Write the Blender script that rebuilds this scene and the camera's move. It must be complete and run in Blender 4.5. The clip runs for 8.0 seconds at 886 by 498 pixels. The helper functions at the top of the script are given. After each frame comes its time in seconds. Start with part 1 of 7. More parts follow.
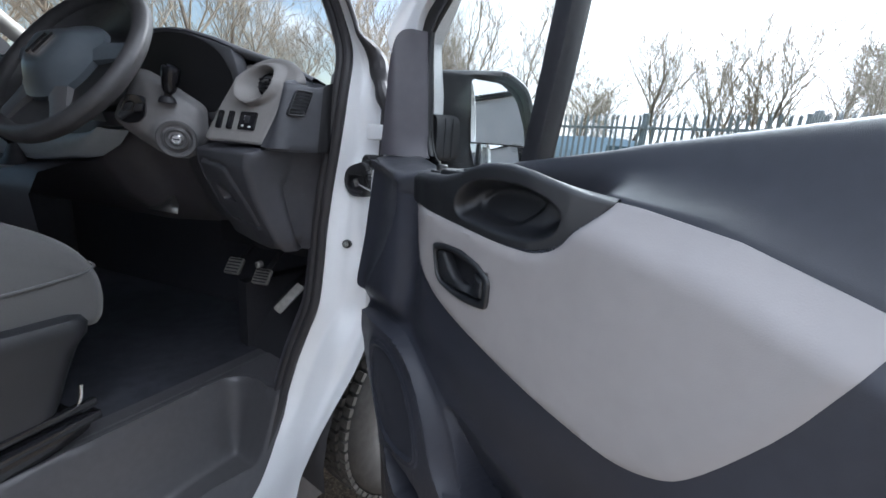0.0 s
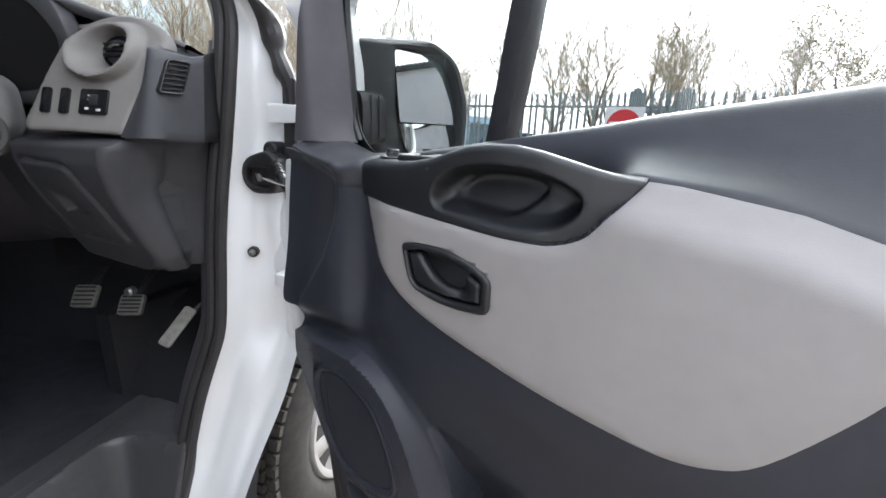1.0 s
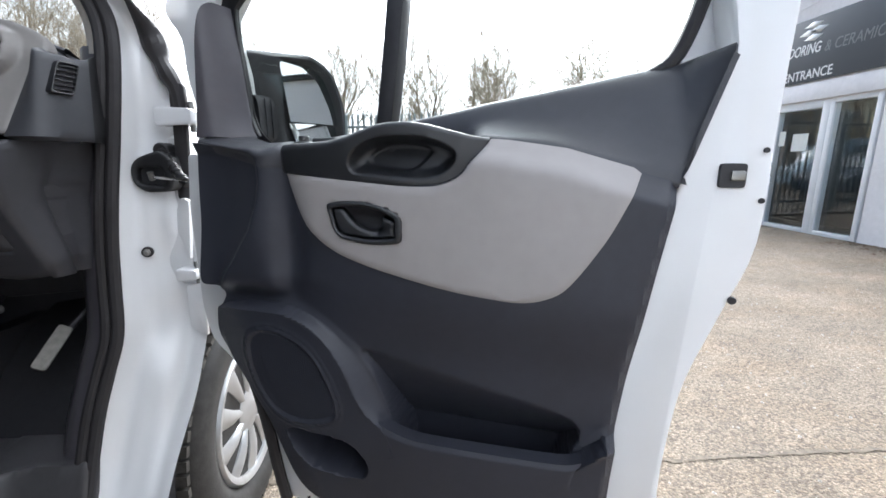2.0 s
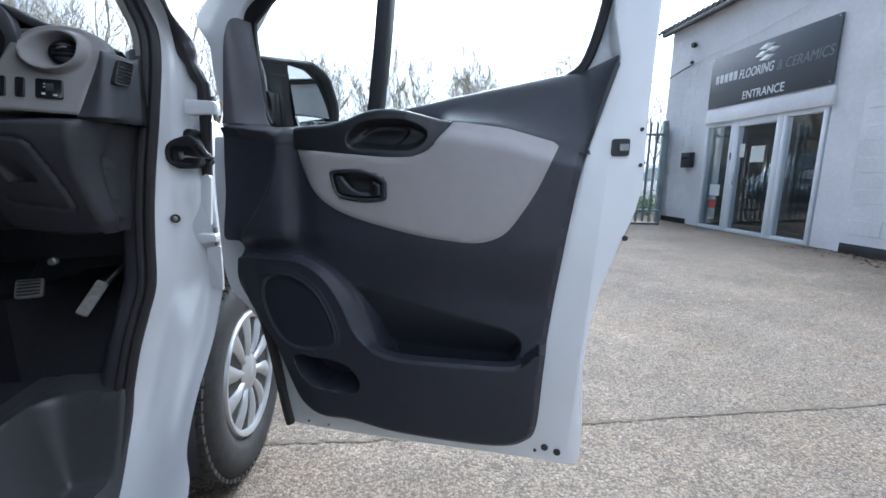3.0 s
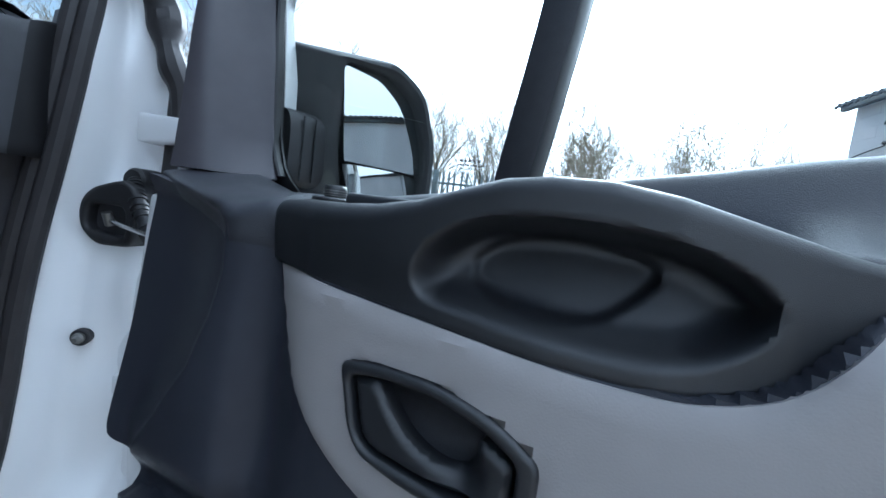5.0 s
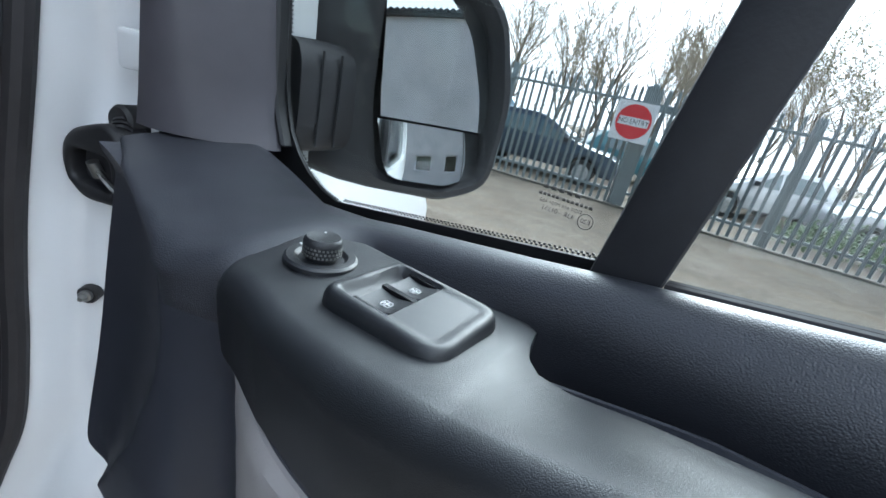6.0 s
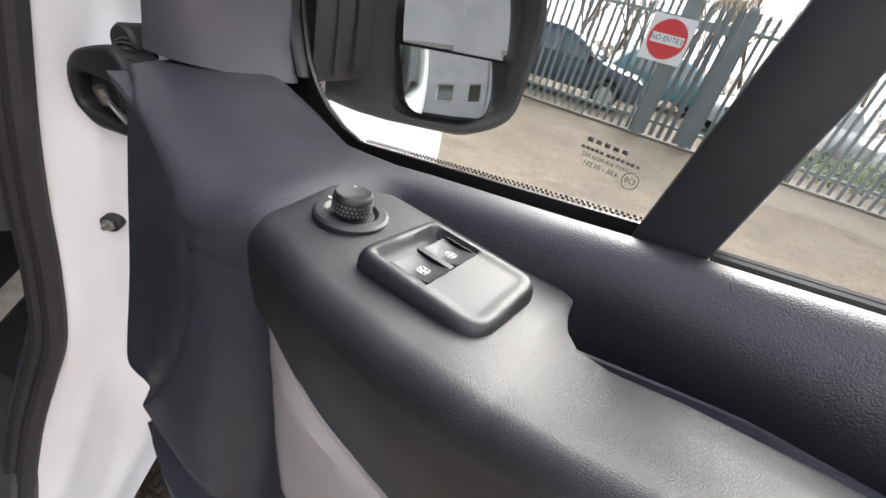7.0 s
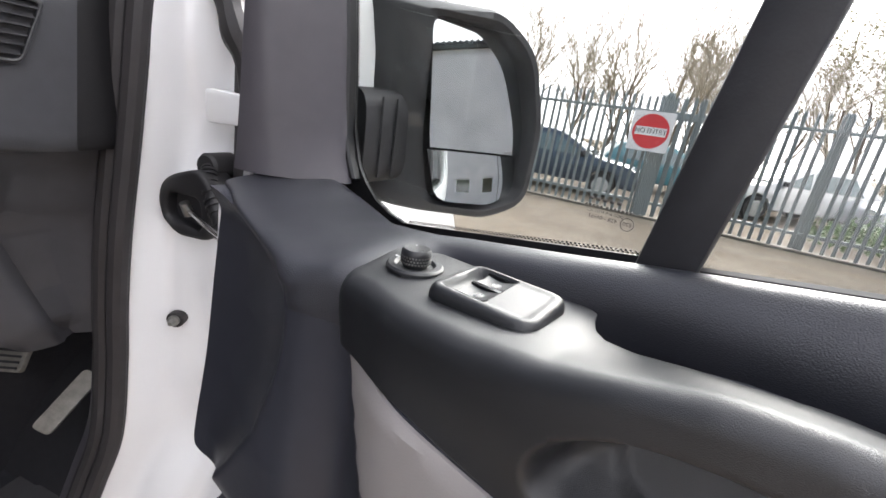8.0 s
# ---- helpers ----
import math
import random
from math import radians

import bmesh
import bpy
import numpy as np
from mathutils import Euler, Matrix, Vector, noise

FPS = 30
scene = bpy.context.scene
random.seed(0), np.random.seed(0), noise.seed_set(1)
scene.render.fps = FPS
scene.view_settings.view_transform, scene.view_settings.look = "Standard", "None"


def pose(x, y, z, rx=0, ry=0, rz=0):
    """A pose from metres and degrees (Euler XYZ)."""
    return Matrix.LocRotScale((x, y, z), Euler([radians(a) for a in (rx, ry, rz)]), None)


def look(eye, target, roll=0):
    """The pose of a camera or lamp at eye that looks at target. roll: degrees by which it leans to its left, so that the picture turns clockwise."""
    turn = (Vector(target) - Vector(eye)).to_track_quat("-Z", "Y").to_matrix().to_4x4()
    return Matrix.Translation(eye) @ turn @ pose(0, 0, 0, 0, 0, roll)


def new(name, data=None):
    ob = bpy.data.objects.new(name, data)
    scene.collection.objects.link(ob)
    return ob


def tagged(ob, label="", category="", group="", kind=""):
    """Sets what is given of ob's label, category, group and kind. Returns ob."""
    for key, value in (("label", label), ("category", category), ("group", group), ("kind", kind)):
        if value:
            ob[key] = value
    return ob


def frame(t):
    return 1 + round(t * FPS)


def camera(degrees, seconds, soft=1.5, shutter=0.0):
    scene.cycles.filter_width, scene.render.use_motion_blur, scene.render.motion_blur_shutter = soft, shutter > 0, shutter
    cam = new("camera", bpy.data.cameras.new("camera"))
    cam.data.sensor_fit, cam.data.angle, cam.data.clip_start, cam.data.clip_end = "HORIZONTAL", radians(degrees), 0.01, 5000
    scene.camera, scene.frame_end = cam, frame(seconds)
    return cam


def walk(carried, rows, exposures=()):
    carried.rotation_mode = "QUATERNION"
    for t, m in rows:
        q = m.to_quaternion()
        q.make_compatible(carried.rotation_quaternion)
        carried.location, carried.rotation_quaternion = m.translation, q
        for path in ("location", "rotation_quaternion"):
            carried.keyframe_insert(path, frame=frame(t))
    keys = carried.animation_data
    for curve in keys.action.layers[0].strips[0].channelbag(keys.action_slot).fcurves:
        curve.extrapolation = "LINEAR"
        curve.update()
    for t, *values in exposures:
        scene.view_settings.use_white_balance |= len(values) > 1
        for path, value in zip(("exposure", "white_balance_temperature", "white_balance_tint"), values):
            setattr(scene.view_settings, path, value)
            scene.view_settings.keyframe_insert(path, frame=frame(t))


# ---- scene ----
cam = camera(94.2, 8.0, 1.6)
PATH = [
    (0, (1.697, -0.737, 1.323), (0.585, 0.854, 0.842), 4.6),
    (0.2, (1.625, -0.731, 1.315), (0.75, 1.0, 0.826), 5.3),
    (0.5, (1.527, -0.738, 1.311), (0.933, 1.09, 0.758), 4.1),
    (1, (1.531, -0.715, 1.314), (0.954, 1.126, 0.787), 2.5),
    (1.5, (1.495, -0.777, 1.295), (1.278, 1.154, 0.822), -0.1),
    (1.7, (1.482, -0.84, 1.275), (1.475, 1.11, 0.83), -0.7),
    (2.8, (1.489, -1.181, 1.184), (1.67, 0.773, 0.803), 0.1),
    (3, (1.487, -1.196, 1.173), (1.677, 0.762, 0.81), 0.2),
    (3.5, (1.487, -1.191, 1.17), (1.671, 0.773, 0.84), 0.8),
    (4, (1.469, -0.987, 1.186), (1.589, 0.994, 0.94), 2.6),
    (4.5, (1.432, -0.722, 1.247), (1.386, 1.273, 1.11), 4.4),
    (4.7, (1.425, -0.615, 1.256), (1.29, 1.377, 1.137), 5.6),
    (5.8, (1.377, -0.33, 1.364), (0.919, 1.539, 0.819), 11.9),
    (6, (1.373, -0.321, 1.371), (0.931, 1.505, 0.685), 13.1),
    (6.5, (1.362, -0.312, 1.38), (0.968, 1.411, 0.445), 14.9),
    (7, (1.355, -0.312, 1.38), (0.987, 1.373, 0.366), 15.3),
    (7.5, (1.356, -0.314, 1.382), (0.971, 1.385, 0.399), 14.5),
    (8, (1.359, -0.38, 1.374), (0.791, 1.439, 0.766), 8.7),
]
EXPOSURES = [(0.0, 1.45, 5800, 10), (0.5, 1.75, 6150, 10), (1.0, 1.83, 6250, 10), (1.7, 1.75, 6250, 10), (2.8, 1.05, 5400, 8), (3.5, 1.05, 5400, 8), (4.0, 1.22, 5200, 4), (4.7, 1.26, 5000, 3), (5.8, 1.32, 5550, 4), (6.1, 1.45, 5700, 6), (6.5, 1.8, 6800, 16), (8.0, 1.8, 6650, 15)]
walk(cam, [(t, look(eye, target, roll)) for t, eye, target, roll in PATH], EXPOSURES)

# ---- light ----
world = bpy.data.worlds.new("sky")
scene.world = world
world.use_nodes = True
wn = world.node_tree
sky = wn.nodes.new("ShaderNodeTexSky")
sky.sky_type = "NISHITA"
sky.sun_disc = False
SUN_EL, SUN_AZ = radians(27), radians(12)      # azimuth from +y towards +x
sky.sun_elevation, sky.sun_rotation = SUN_EL, SUN_AZ
sky.dust_density, sky.air_density, sky.ozone_density = 3.0, 1.2, 1.0
bg = wn.nodes["Background"]
# broken bright cloud over the blue
tc = wn.nodes.new("ShaderNodeTexCoord")
cn = wn.nodes.new("ShaderNodeTexNoise")
cn.inputs["Scale"].default_value, cn.inputs["Detail"].default_value, cn.inputs["Roughness"].default_value = 2.2, 8, 0.6
cmap = wn.nodes.new("ShaderNodeMapping")
cmap.inputs["Scale"].default_value = (1, 1, 2.4)
cmap.inputs["Location"].default_value = (0.3, 0.1, 0.0)
wn.links.new(tc.outputs["Generated"], cmap.inputs["Vector"])
wn.links.new(cmap.outputs["Vector"], cn.inputs["Vector"])
cr = wn.nodes.new("ShaderNodeValToRGB")
cr.color_ramp.elements[0].position, cr.color_ramp.elements[1].position = 0.36, 0.56
# the cloud is thick towards the sun and breaks up to the left and behind
dot = wn.nodes.new("ShaderNodeVectorMath")
dot.operation = "DOT_PRODUCT"
dot.inputs[1].default_value = (0.85, 0.45, 0.0)
wn.links.new(tc.outputs["Generated"], dot.inputs[0])
ma = wn.nodes.new("ShaderNodeMath")
ma.operation = "MULTIPLY_ADD"
ma.inputs[1].default_value, ma.inputs[2].default_value = 0.44, 0.028
wn.links.new(dot.outputs["Value"], ma.inputs[0])
ad = wn.nodes.new("ShaderNodeMath")
ad.operation = "ADD"
wn.links.new(ma.outputs[0], ad.inputs[0])
wn.links.new(cn.outputs["Fac"], ad.inputs[1])
wn.links.new(ad.outputs[0], cr.inputs["Fac"])
mix = wn.nodes.new("ShaderNodeMixRGB")
# thin cloud glows round the veiled sun
sd = wn.nodes.new("ShaderNodeVectorMath")
sd.operation = "DOT_PRODUCT"
sd.inputs[1].default_value = (math.sin(SUN_AZ) * math.cos(SUN_EL), math.cos(SUN_AZ) * math.cos(SUN_EL), math.sin(SUN_EL))
wn.links.new(tc.outputs["Generated"], sd.inputs[0])
g0, g1, g2 = (wn.nodes.new("ShaderNodeMath") for _ in range(3))
g0.operation, g1.operation, g2.operation = "MAXIMUM", "POWER", "MULTIPLY_ADD"
g0.inputs[1].default_value, g1.inputs[1].default_value, g2.inputs[1].default_value, g2.inputs[2].default_value = 0.0, 9.0, 4.5, 1.0
wn.links.new(sd.outputs["Value"], g0.inputs[0])
wn.links.new(g0.outputs[0], g1.inputs[0])
wn.links.new(g1.outputs[0], g2.inputs[0])
glow = wn.nodes.new("ShaderNodeVectorMath")
glow.operation = "SCALE"
glow.inputs[0].default_value = (11.0, 11.2, 11.5)
# an overcast sky is brighter overhead than at the horizon
sx = wn.nodes.new("ShaderNodeSeparateXYZ")
wn.links.new(tc.outputs["Generated"], sx.inputs[0])
g3, g4, g5 = (wn.nodes.new("ShaderNodeMath") for _ in range(3))
g3.operation, g4.operation, g5.operation = "MAXIMUM", "MULTIPLY_ADD", "MULTIPLY"
g3.inputs[1].default_value, g4.inputs[1].default_value, g4.inputs[2].default_value = 0.0, 1.15, 0.50
wn.links.new(sx.outputs["Z"], g3.inputs[0])
wn.links.new(g3.outputs[0], g4.inputs[0])
wn.links.new(g4.outputs[0], g5.inputs[0])
wn.links.new(g2.outputs[0], g5.inputs[1])
wn.links.new(g5.outputs[0], glow.inputs["Scale"])
wn.links.new(glow.outputs["Vector"], mix.inputs["Color2"])
wn.links.new(cr.outputs["Color"], mix.inputs["Fac"])
wn.links.new(sky.outputs["Color"], mix.inputs["Color1"])
wn.links.new(mix.outputs["Color"], bg.inputs["Color"])
bg.inputs["Strength"].default_value = 0.085
sun = new("sun", bpy.data.lights.new("sun", "SUN"))
sun.data.energy, sun.data.angle, sun.data.color = 1.7, radians(22.0), (1.0, 0.96, 0.90)
sun.matrix_world = look((0, 0, 30), (-math.sin(SUN_AZ) * math.cos(SUN_EL), -math.cos(SUN_AZ) * math.cos(SUN_EL), 30 - math.sin(SUN_EL)))


# ---- materials ----
def material(name, base, rough=0.5, metal=0.0, var=0.0, scale=20.0, bump=0.0, bscale=200.0, stain=0.0, sscale=2.5, coat=0.0, spec=0.5, rvar=0.0, sheen=0.0):
    """A painted, moulded or mineral surface: grain and stains on the colour, fine relief on the normal."""
    m = bpy.data.materials.new(name)
    m.use_nodes = True
    nt = m.node_tree
    p = nt.nodes["Principled BSDF"]
    p.inputs["Base Color"].default_value = (*base, 1)
    p.inputs["Roughness"].default_value, p.inputs["Metallic"].default_value = rough, metal
    p.inputs["Specular IOR Level"].default_value = spec
    p.inputs["Coat Weight"].default_value, p.inputs["Coat Roughness"].default_value = coat, 0.08
    p.inputs["Sheen Weight"].default_value = sheen
    co = nt.nodes.new("ShaderNodeTexCoord")

    def noise_node(sc, detail=5):
        n = nt.nodes.new("ShaderNodeTexNoise")
        n.inputs["Scale"].default_value, n.inputs["Detail"].default_value = sc, detail
        nt.links.new(co.outputs["Object"], n.inputs["Vector"])
        return n
    if var or stain:
        a, b = noise_node(scale), noise_node(sscale, 6)
        ma = nt.nodes.new("ShaderNodeMapRange")
        ma.inputs["From Min"].default_value, ma.inputs["From Max"].default_value = 0.3, 0.7
        ma.inputs["To Min"].default_value, ma.inputs["To Max"].default_value = 1 - var, 1 + var
        nt.links.new(a.outputs["Fac"], ma.inputs["Value"])
        mb = nt.nodes.new("ShaderNodeMapRange")
        mb.inputs["From Min"].default_value, mb.inputs["From Max"].default_value = 0.35, 0.7
        mb.inputs["To Min"].default_value, mb.inputs["To Max"].default_value = 1 + stain * 0.4, 1 - stain
        nt.links.new(b.outputs["Fac"], mb.inputs["Value"])
        mul = nt.nodes.new("ShaderNodeMath")
        mul.operation = "MULTIPLY"
        nt.links.new(ma.outputs["Result"], mul.inputs[0])
        nt.links.new(mb.outputs["Result"], mul.inputs[1])
        vm = nt.nodes.new("ShaderNodeVectorMath")
        vm.operation = "SCALE"
        vm.inputs[0].default_value = base
        nt.links.new(mul.outputs[0], vm.inputs["Scale"])
        nt.links.new(vm.outputs["Vector"], p.inputs["Base Color"])
    if rvar:
        r = noise_node(scale * 0.35, 4)
        mr = nt.nodes.new("ShaderNodeMapRange")
        mr.inputs["To Min"].default_value, mr.inputs["To Max"].default_value = rough - rvar, rough + rvar
        nt.links.new(r.outputs["Fac"], mr.inputs["Value"])
        nt.links.new(mr.outputs["Result"], p.inputs["Roughness"])
    if bump:
        n = noise_node(bscale, 3)
        bp = nt.nodes.new("ShaderNodeBump")
        bp.inputs["Strength"].default_value, bp.inputs["Distance"].default_value = bump, 0.002
        nt.links.new(n.outputs["Fac"], bp.inputs["Height"])
        nt.links.new(bp.outputs["Normal"], p.inputs["Normal"])
    return m


def grained(name, base, rough, cell=900.0, depth=0.35, rvar=0.06):
    """Moulded plastic with a leather-like pebble grain."""
    m = material(name, base, rough, var=0.06, scale=60, stain=0.08, sscale=6, rvar=rvar)
    nt = m.node_tree
    co = nt.nodes.new("ShaderNodeTexCoord")
    vo = nt.nodes.new("ShaderNodeTexVoronoi")
    vo.inputs["Scale"].default_value = cell
    vo.feature = "F1"
    nt.links.new(co.outputs["Object"], vo.inputs["Vector"])
    bp = nt.nodes.new("ShaderNodeBump")
    bp.invert = True
    bp.inputs["Strength"].default_value, bp.inputs["Distance"].default_value = depth, 0.0006
    nt.links.new(vo.outputs["Distance"], bp.inputs["Height"])
    nt.links.new(bp.outputs["Normal"], nt.nodes["Principled BSDF"].inputs["Normal"])
    return m


def glass_mat(name, tint=(1, 1, 1), rough=0.0, gloss=0.035):
    m = bpy.data.materials.new(name)
    m.use_nodes = True
    nt = m.node_tree
    nt.nodes.remove(nt.nodes["Principled BSDF"])
    out = nt.nodes["Material Output"]
    tr, gl, mx, lw = (nt.nodes.new(k) for k in ("ShaderNodeBsdfTransparent", "ShaderNodeBsdfGlossy", "ShaderNodeMixShader", "ShaderNodeLayerWeight"))
    tr.inputs["Color"].default_value = (*tint, 1)
    gl.inputs["Roughness"].default_value = rough
    pw, ml = nt.nodes.new("ShaderNodeMath"), nt.nodes.new("ShaderNodeMath")
    pw.operation, ml.operation = "POWER", "MULTIPLY_ADD"
    pw.inputs[1].default_value, ml.inputs[1].default_value, ml.inputs[2].default_value = 5.0, 0.9, gloss
    nt.links.new(lw.outputs["Facing"], pw.inputs[0])
    nt.links.new(pw.outputs[0], ml.inputs[0])
    nt.links.new(ml.outputs[0], mx.inputs["Fac"])
    nt.links.new(tr.outputs["BSDF"], mx.inputs[1])
    nt.links.new(gl.outputs["BSDF"], mx.inputs[2])
    nt.links.new(mx.outputs["Shader"], out.inputs["Surface"])
    return m


DARK = grained("charcoal_grained_plastic", (0.031, 0.033, 0.044), 0.38, 2000, 0.3)
DARK.node_tree.nodes["Principled BSDF"].inputs["Specular IOR Level"].default_value = 0.42
DARKSOFT = grained("charcoal_leather_grain", (0.034, 0.035, 0.043), 0.39, 1250, 0.36)
SATIN = grained("charcoal_satin_plastic", (0.012, 0.013, 0.016), 0.40, 2600, 0.28)
SATIN.node_tree.nodes["Principled BSDF"].inputs["Specular IOR Level"].default_value = 0.75
DARKSOFT.node_tree.nodes["Principled BSDF"].inputs["Specular IOR Level"].default_value = 0.65
PILLAR = material("pillar_plastic", (0.085, 0.080, 0.092), 0.34, var=0.05, scale=50, bump=0.06, bscale=900, rvar=0.05)
GREYP = material("warm_grey_vinyl", (0.33, 0.31, 0.305), 0.5, var=0.03, scale=40, bump=0.12, bscale=700, stain=0.05, sscale=5, rvar=0.05)
DASHGREY = material("warm_grey_dash_plastic", (0.20, 0.19, 0.185), 0.55, var=0.04, scale=60, bump=0.1, bscale=900)
WHITE = material("white_vehicle_paint", (0.80, 0.81, 0.825), 0.28, var=0.01, scale=9, coat=0.6, stain=0.03, sscale=7)
BLACKGLOSS = material("gloss_black_plastic", (0.012, 0.012, 0.014), 0.18, bump=0.02, bscale=300)
BLACK = material("matt_black_plastic", (0.026, 0.026, 0.030), 0.55, var=0.1, scale=80, bump=0.1, bscale=500)
BOOT = material("deep_black_rubber", (0.010, 0.010, 0.012), 0.55, var=0.15, scale=50, bump=0.06, bscale=300)
RUBBER = material("black_rubber", (0.026, 0.024, 0.026), 0.6, var=0.12, scale=40, bump=0.08, bscale=300, stain=0.2, sscale=12)
CHROME = material("bright_metal", (0.62, 0.62, 0.62), 0.25, metal=1.0, rvar=0.06)
DULLMETAL = material("dull_zinc_metal", (0.28, 0.28, 0.27), 0.45, metal=0.9, var=0.15, scale=60)
WHITEMARK = material("white_printing", (0.75, 0.75, 0.75), 0.5)
FRIT = material("printed_black_glass_band", (0.008, 0.008, 0.009), 0.35)
MIRROR = material("mirror_silvering", (0.62, 0.64, 0.65), 0.0, metal=1.0)
GLASS = glass_mat("clear_glass", (0.84, 0.86, 0.85))


# ---- mesh helpers ----
def finish(bm, smooth=True, recalc=True):
    if recalc:
        bmesh.ops.recalc_face_normals(bm, faces=bm.faces[:])
    if smooth:
        for f in bm.faces:
            f.smooth = True
    return bm


def part(name, bm, mat, parent=None, label="", sharp=35.0):
    me = bpy.data.meshes.new(name)
    bm.to_mesh(me)
    bm.free()
    for m in (mat if isinstance(mat, (list, tuple)) else [mat]):
        me.materials.append(m)
    if sharp:
        me.set_sharp_from_angle(angle=radians(sharp))
    ob = new(name, me)
    if parent is not None:
        ob.parent = parent
    return tagged(ob, label)


def thing(name, m, label, category, group="", kind=""):
    ob = new(name)
    ob.empty_display_size = 0.05
    ob.matrix_world = m
    return tagged(ob, label, category, group, kind)


def lerp(a, b, t):
    return a + (b - a) * t


def sstep(a, b, x):
    t = np.clip((np.asarray(x, float) - a) / (b - a), 0, 1)
    return t * t * (3 - 2 * t)


def spline(pts, n=6, closed=True):
    """Catmull-Rom through 2D or 3D points."""
    P = [np.array(p, float) for p in pts]
    k, out = len(P), []
    for i in range(k if closed else k - 1):
        p0, p1, p2, p3 = (P[(i + j) % k] if closed else P[min(max(i + j, 0), k - 1)] for j in (-1, 0, 1, 2))
        for s in range(n):
            t = s / n
            out.append(0.5 * (2 * p1 + (p2 - p0) * t + (2 * p0 - 5 * p1 + 4 * p2 - p3) * t * t + (3 * p1 - p0 - 3 * p2 + p3) * t ** 3))
    if not closed:
        out.append(P[-1])
    return out


def rounded(pts, r, n=4):
    """A polygon with its corners rounded by r (a number or one for each corner)."""
    out, k = [], len(pts)
    for i in range(k):
        a, b, c = (np.array(pts[(i + j) % k], float) for j in (-1, 0, 1))
        ri = r[i] if isinstance(r, (list, tuple)) else r
        d1, d2 = a - b, c - b
        l1, l2 = np.linalg.norm(d1), np.linalg.norm(d2)
        ri = min(ri, l1 * 0.45, l2 * 0.45)
        if ri <= 0:
            out.append(b)
            continue
        s, e = b + d1 / l1 * ri, b + d2 / l2 * ri
        for j in range(n + 1):
            t = j / n
            out.append((1 - t) ** 2 * s + 2 * t * (1 - t) * b + t * t * e)
    return out


def inside_dist(poly, u, z):
    """Signed distance to a polygon, positive inside, for arrays u, z."""
    P = np.array(poly, float)
    u, z = np.asarray(u, float), np.asarray(z, float)
    d = np.full(u.shape, 1e9)
    inn = np.zeros(u.shape, bool)
    for i in range(len(P)):
        a, b = P[i], P[(i + 1) % len(P)]
        ab = b - a
        t = np.clip(((u - a[0]) * ab[0] + (z - a[1]) * ab[1]) / max(ab @ ab, 1e-12), 0, 1)
        d = np.minimum(d, np.hypot(u - a[0] - t * ab[0], z - a[1] - t * ab[1]))
        cross = ((a[1] > z) != (b[1] > z))
        with np.errstate(divide="ignore", invalid="ignore"):
            xi = a[0] + (z - a[1]) / (b[1] - a[1] if b[1] != a[1] else 1e-12) * ab[0]
        inn ^= cross & (u < xi)
    return np.where(inn, d, -d)


def prism(outline, v0, v1, axes="xz", bevel=0.0, seg=2, hole=None):
    """An outline in two axes, drawn out along the third from v0 to v1; an optional hole goes through."""
    bm = bmesh.new()

    def co(p, v):
        return {"xz": (p[0], v, p[1]), "xy": (p[0], p[1], v), "yz": (v, p[0], p[1])}[axes]
    loops = [outline] + ([hole] if hole is not None else [])
    edges = []
    for lp in loops:
        vs = [bm.verts.new(co(p, v0)) for p in lp]
        edges += [bm.edges.new((vs[i], vs[(i + 1) % len(vs)])) for i in range(len(vs))]
    if hole is None:
        faces = [bm.faces.new(vs)]
    else:
        faces = [g for g in bmesh.ops.triangle_fill(bm, edges=edges, use_beauty=True)["geom"] if isinstance(g, bmesh.types.BMFace)]
    ext = bmesh.ops.extrude_face_region(bm, geom=faces)
    d = Vector(co((0, 0), v1 - v0))
    bmesh.ops.translate(bm, vec=d, verts=[g for g in ext["geom"] if isinstance(g, bmesh.types.BMVert)])
    bmesh.ops.recalc_face_normals(bm, faces=bm.faces[:])
    if bevel:
        es = [e for e in bm.edges if len(e.link_faces) == 2 and e.calc_face_angle(0) > radians(50)]
        bmesh.ops.bevel(bm, geom=es, offset=bevel, segments=seg, profile=0.5, affect="EDGES", clamp_overlap=True)
    return finish(bm)


def box(x0, x1, y0, y1, z0, z1, bevel=0.0, seg=2):
    return prism([(x0, z0), (x1, z0), (x1, z1), (x0, z1)], y0, y1, "xz", bevel, seg)


def add_box(bm, c, s, m=None):
    g = bmesh.ops.create_cube(bm, size=1.0)["verts"]
    for v in g:
        v.co = Vector((c[0] + v.co.x * s[0], c[1] + v.co.y * s[1], c[2] + v.co.z * s[2]))
        if m is not None:
            v.co = m @ v.co
    return g


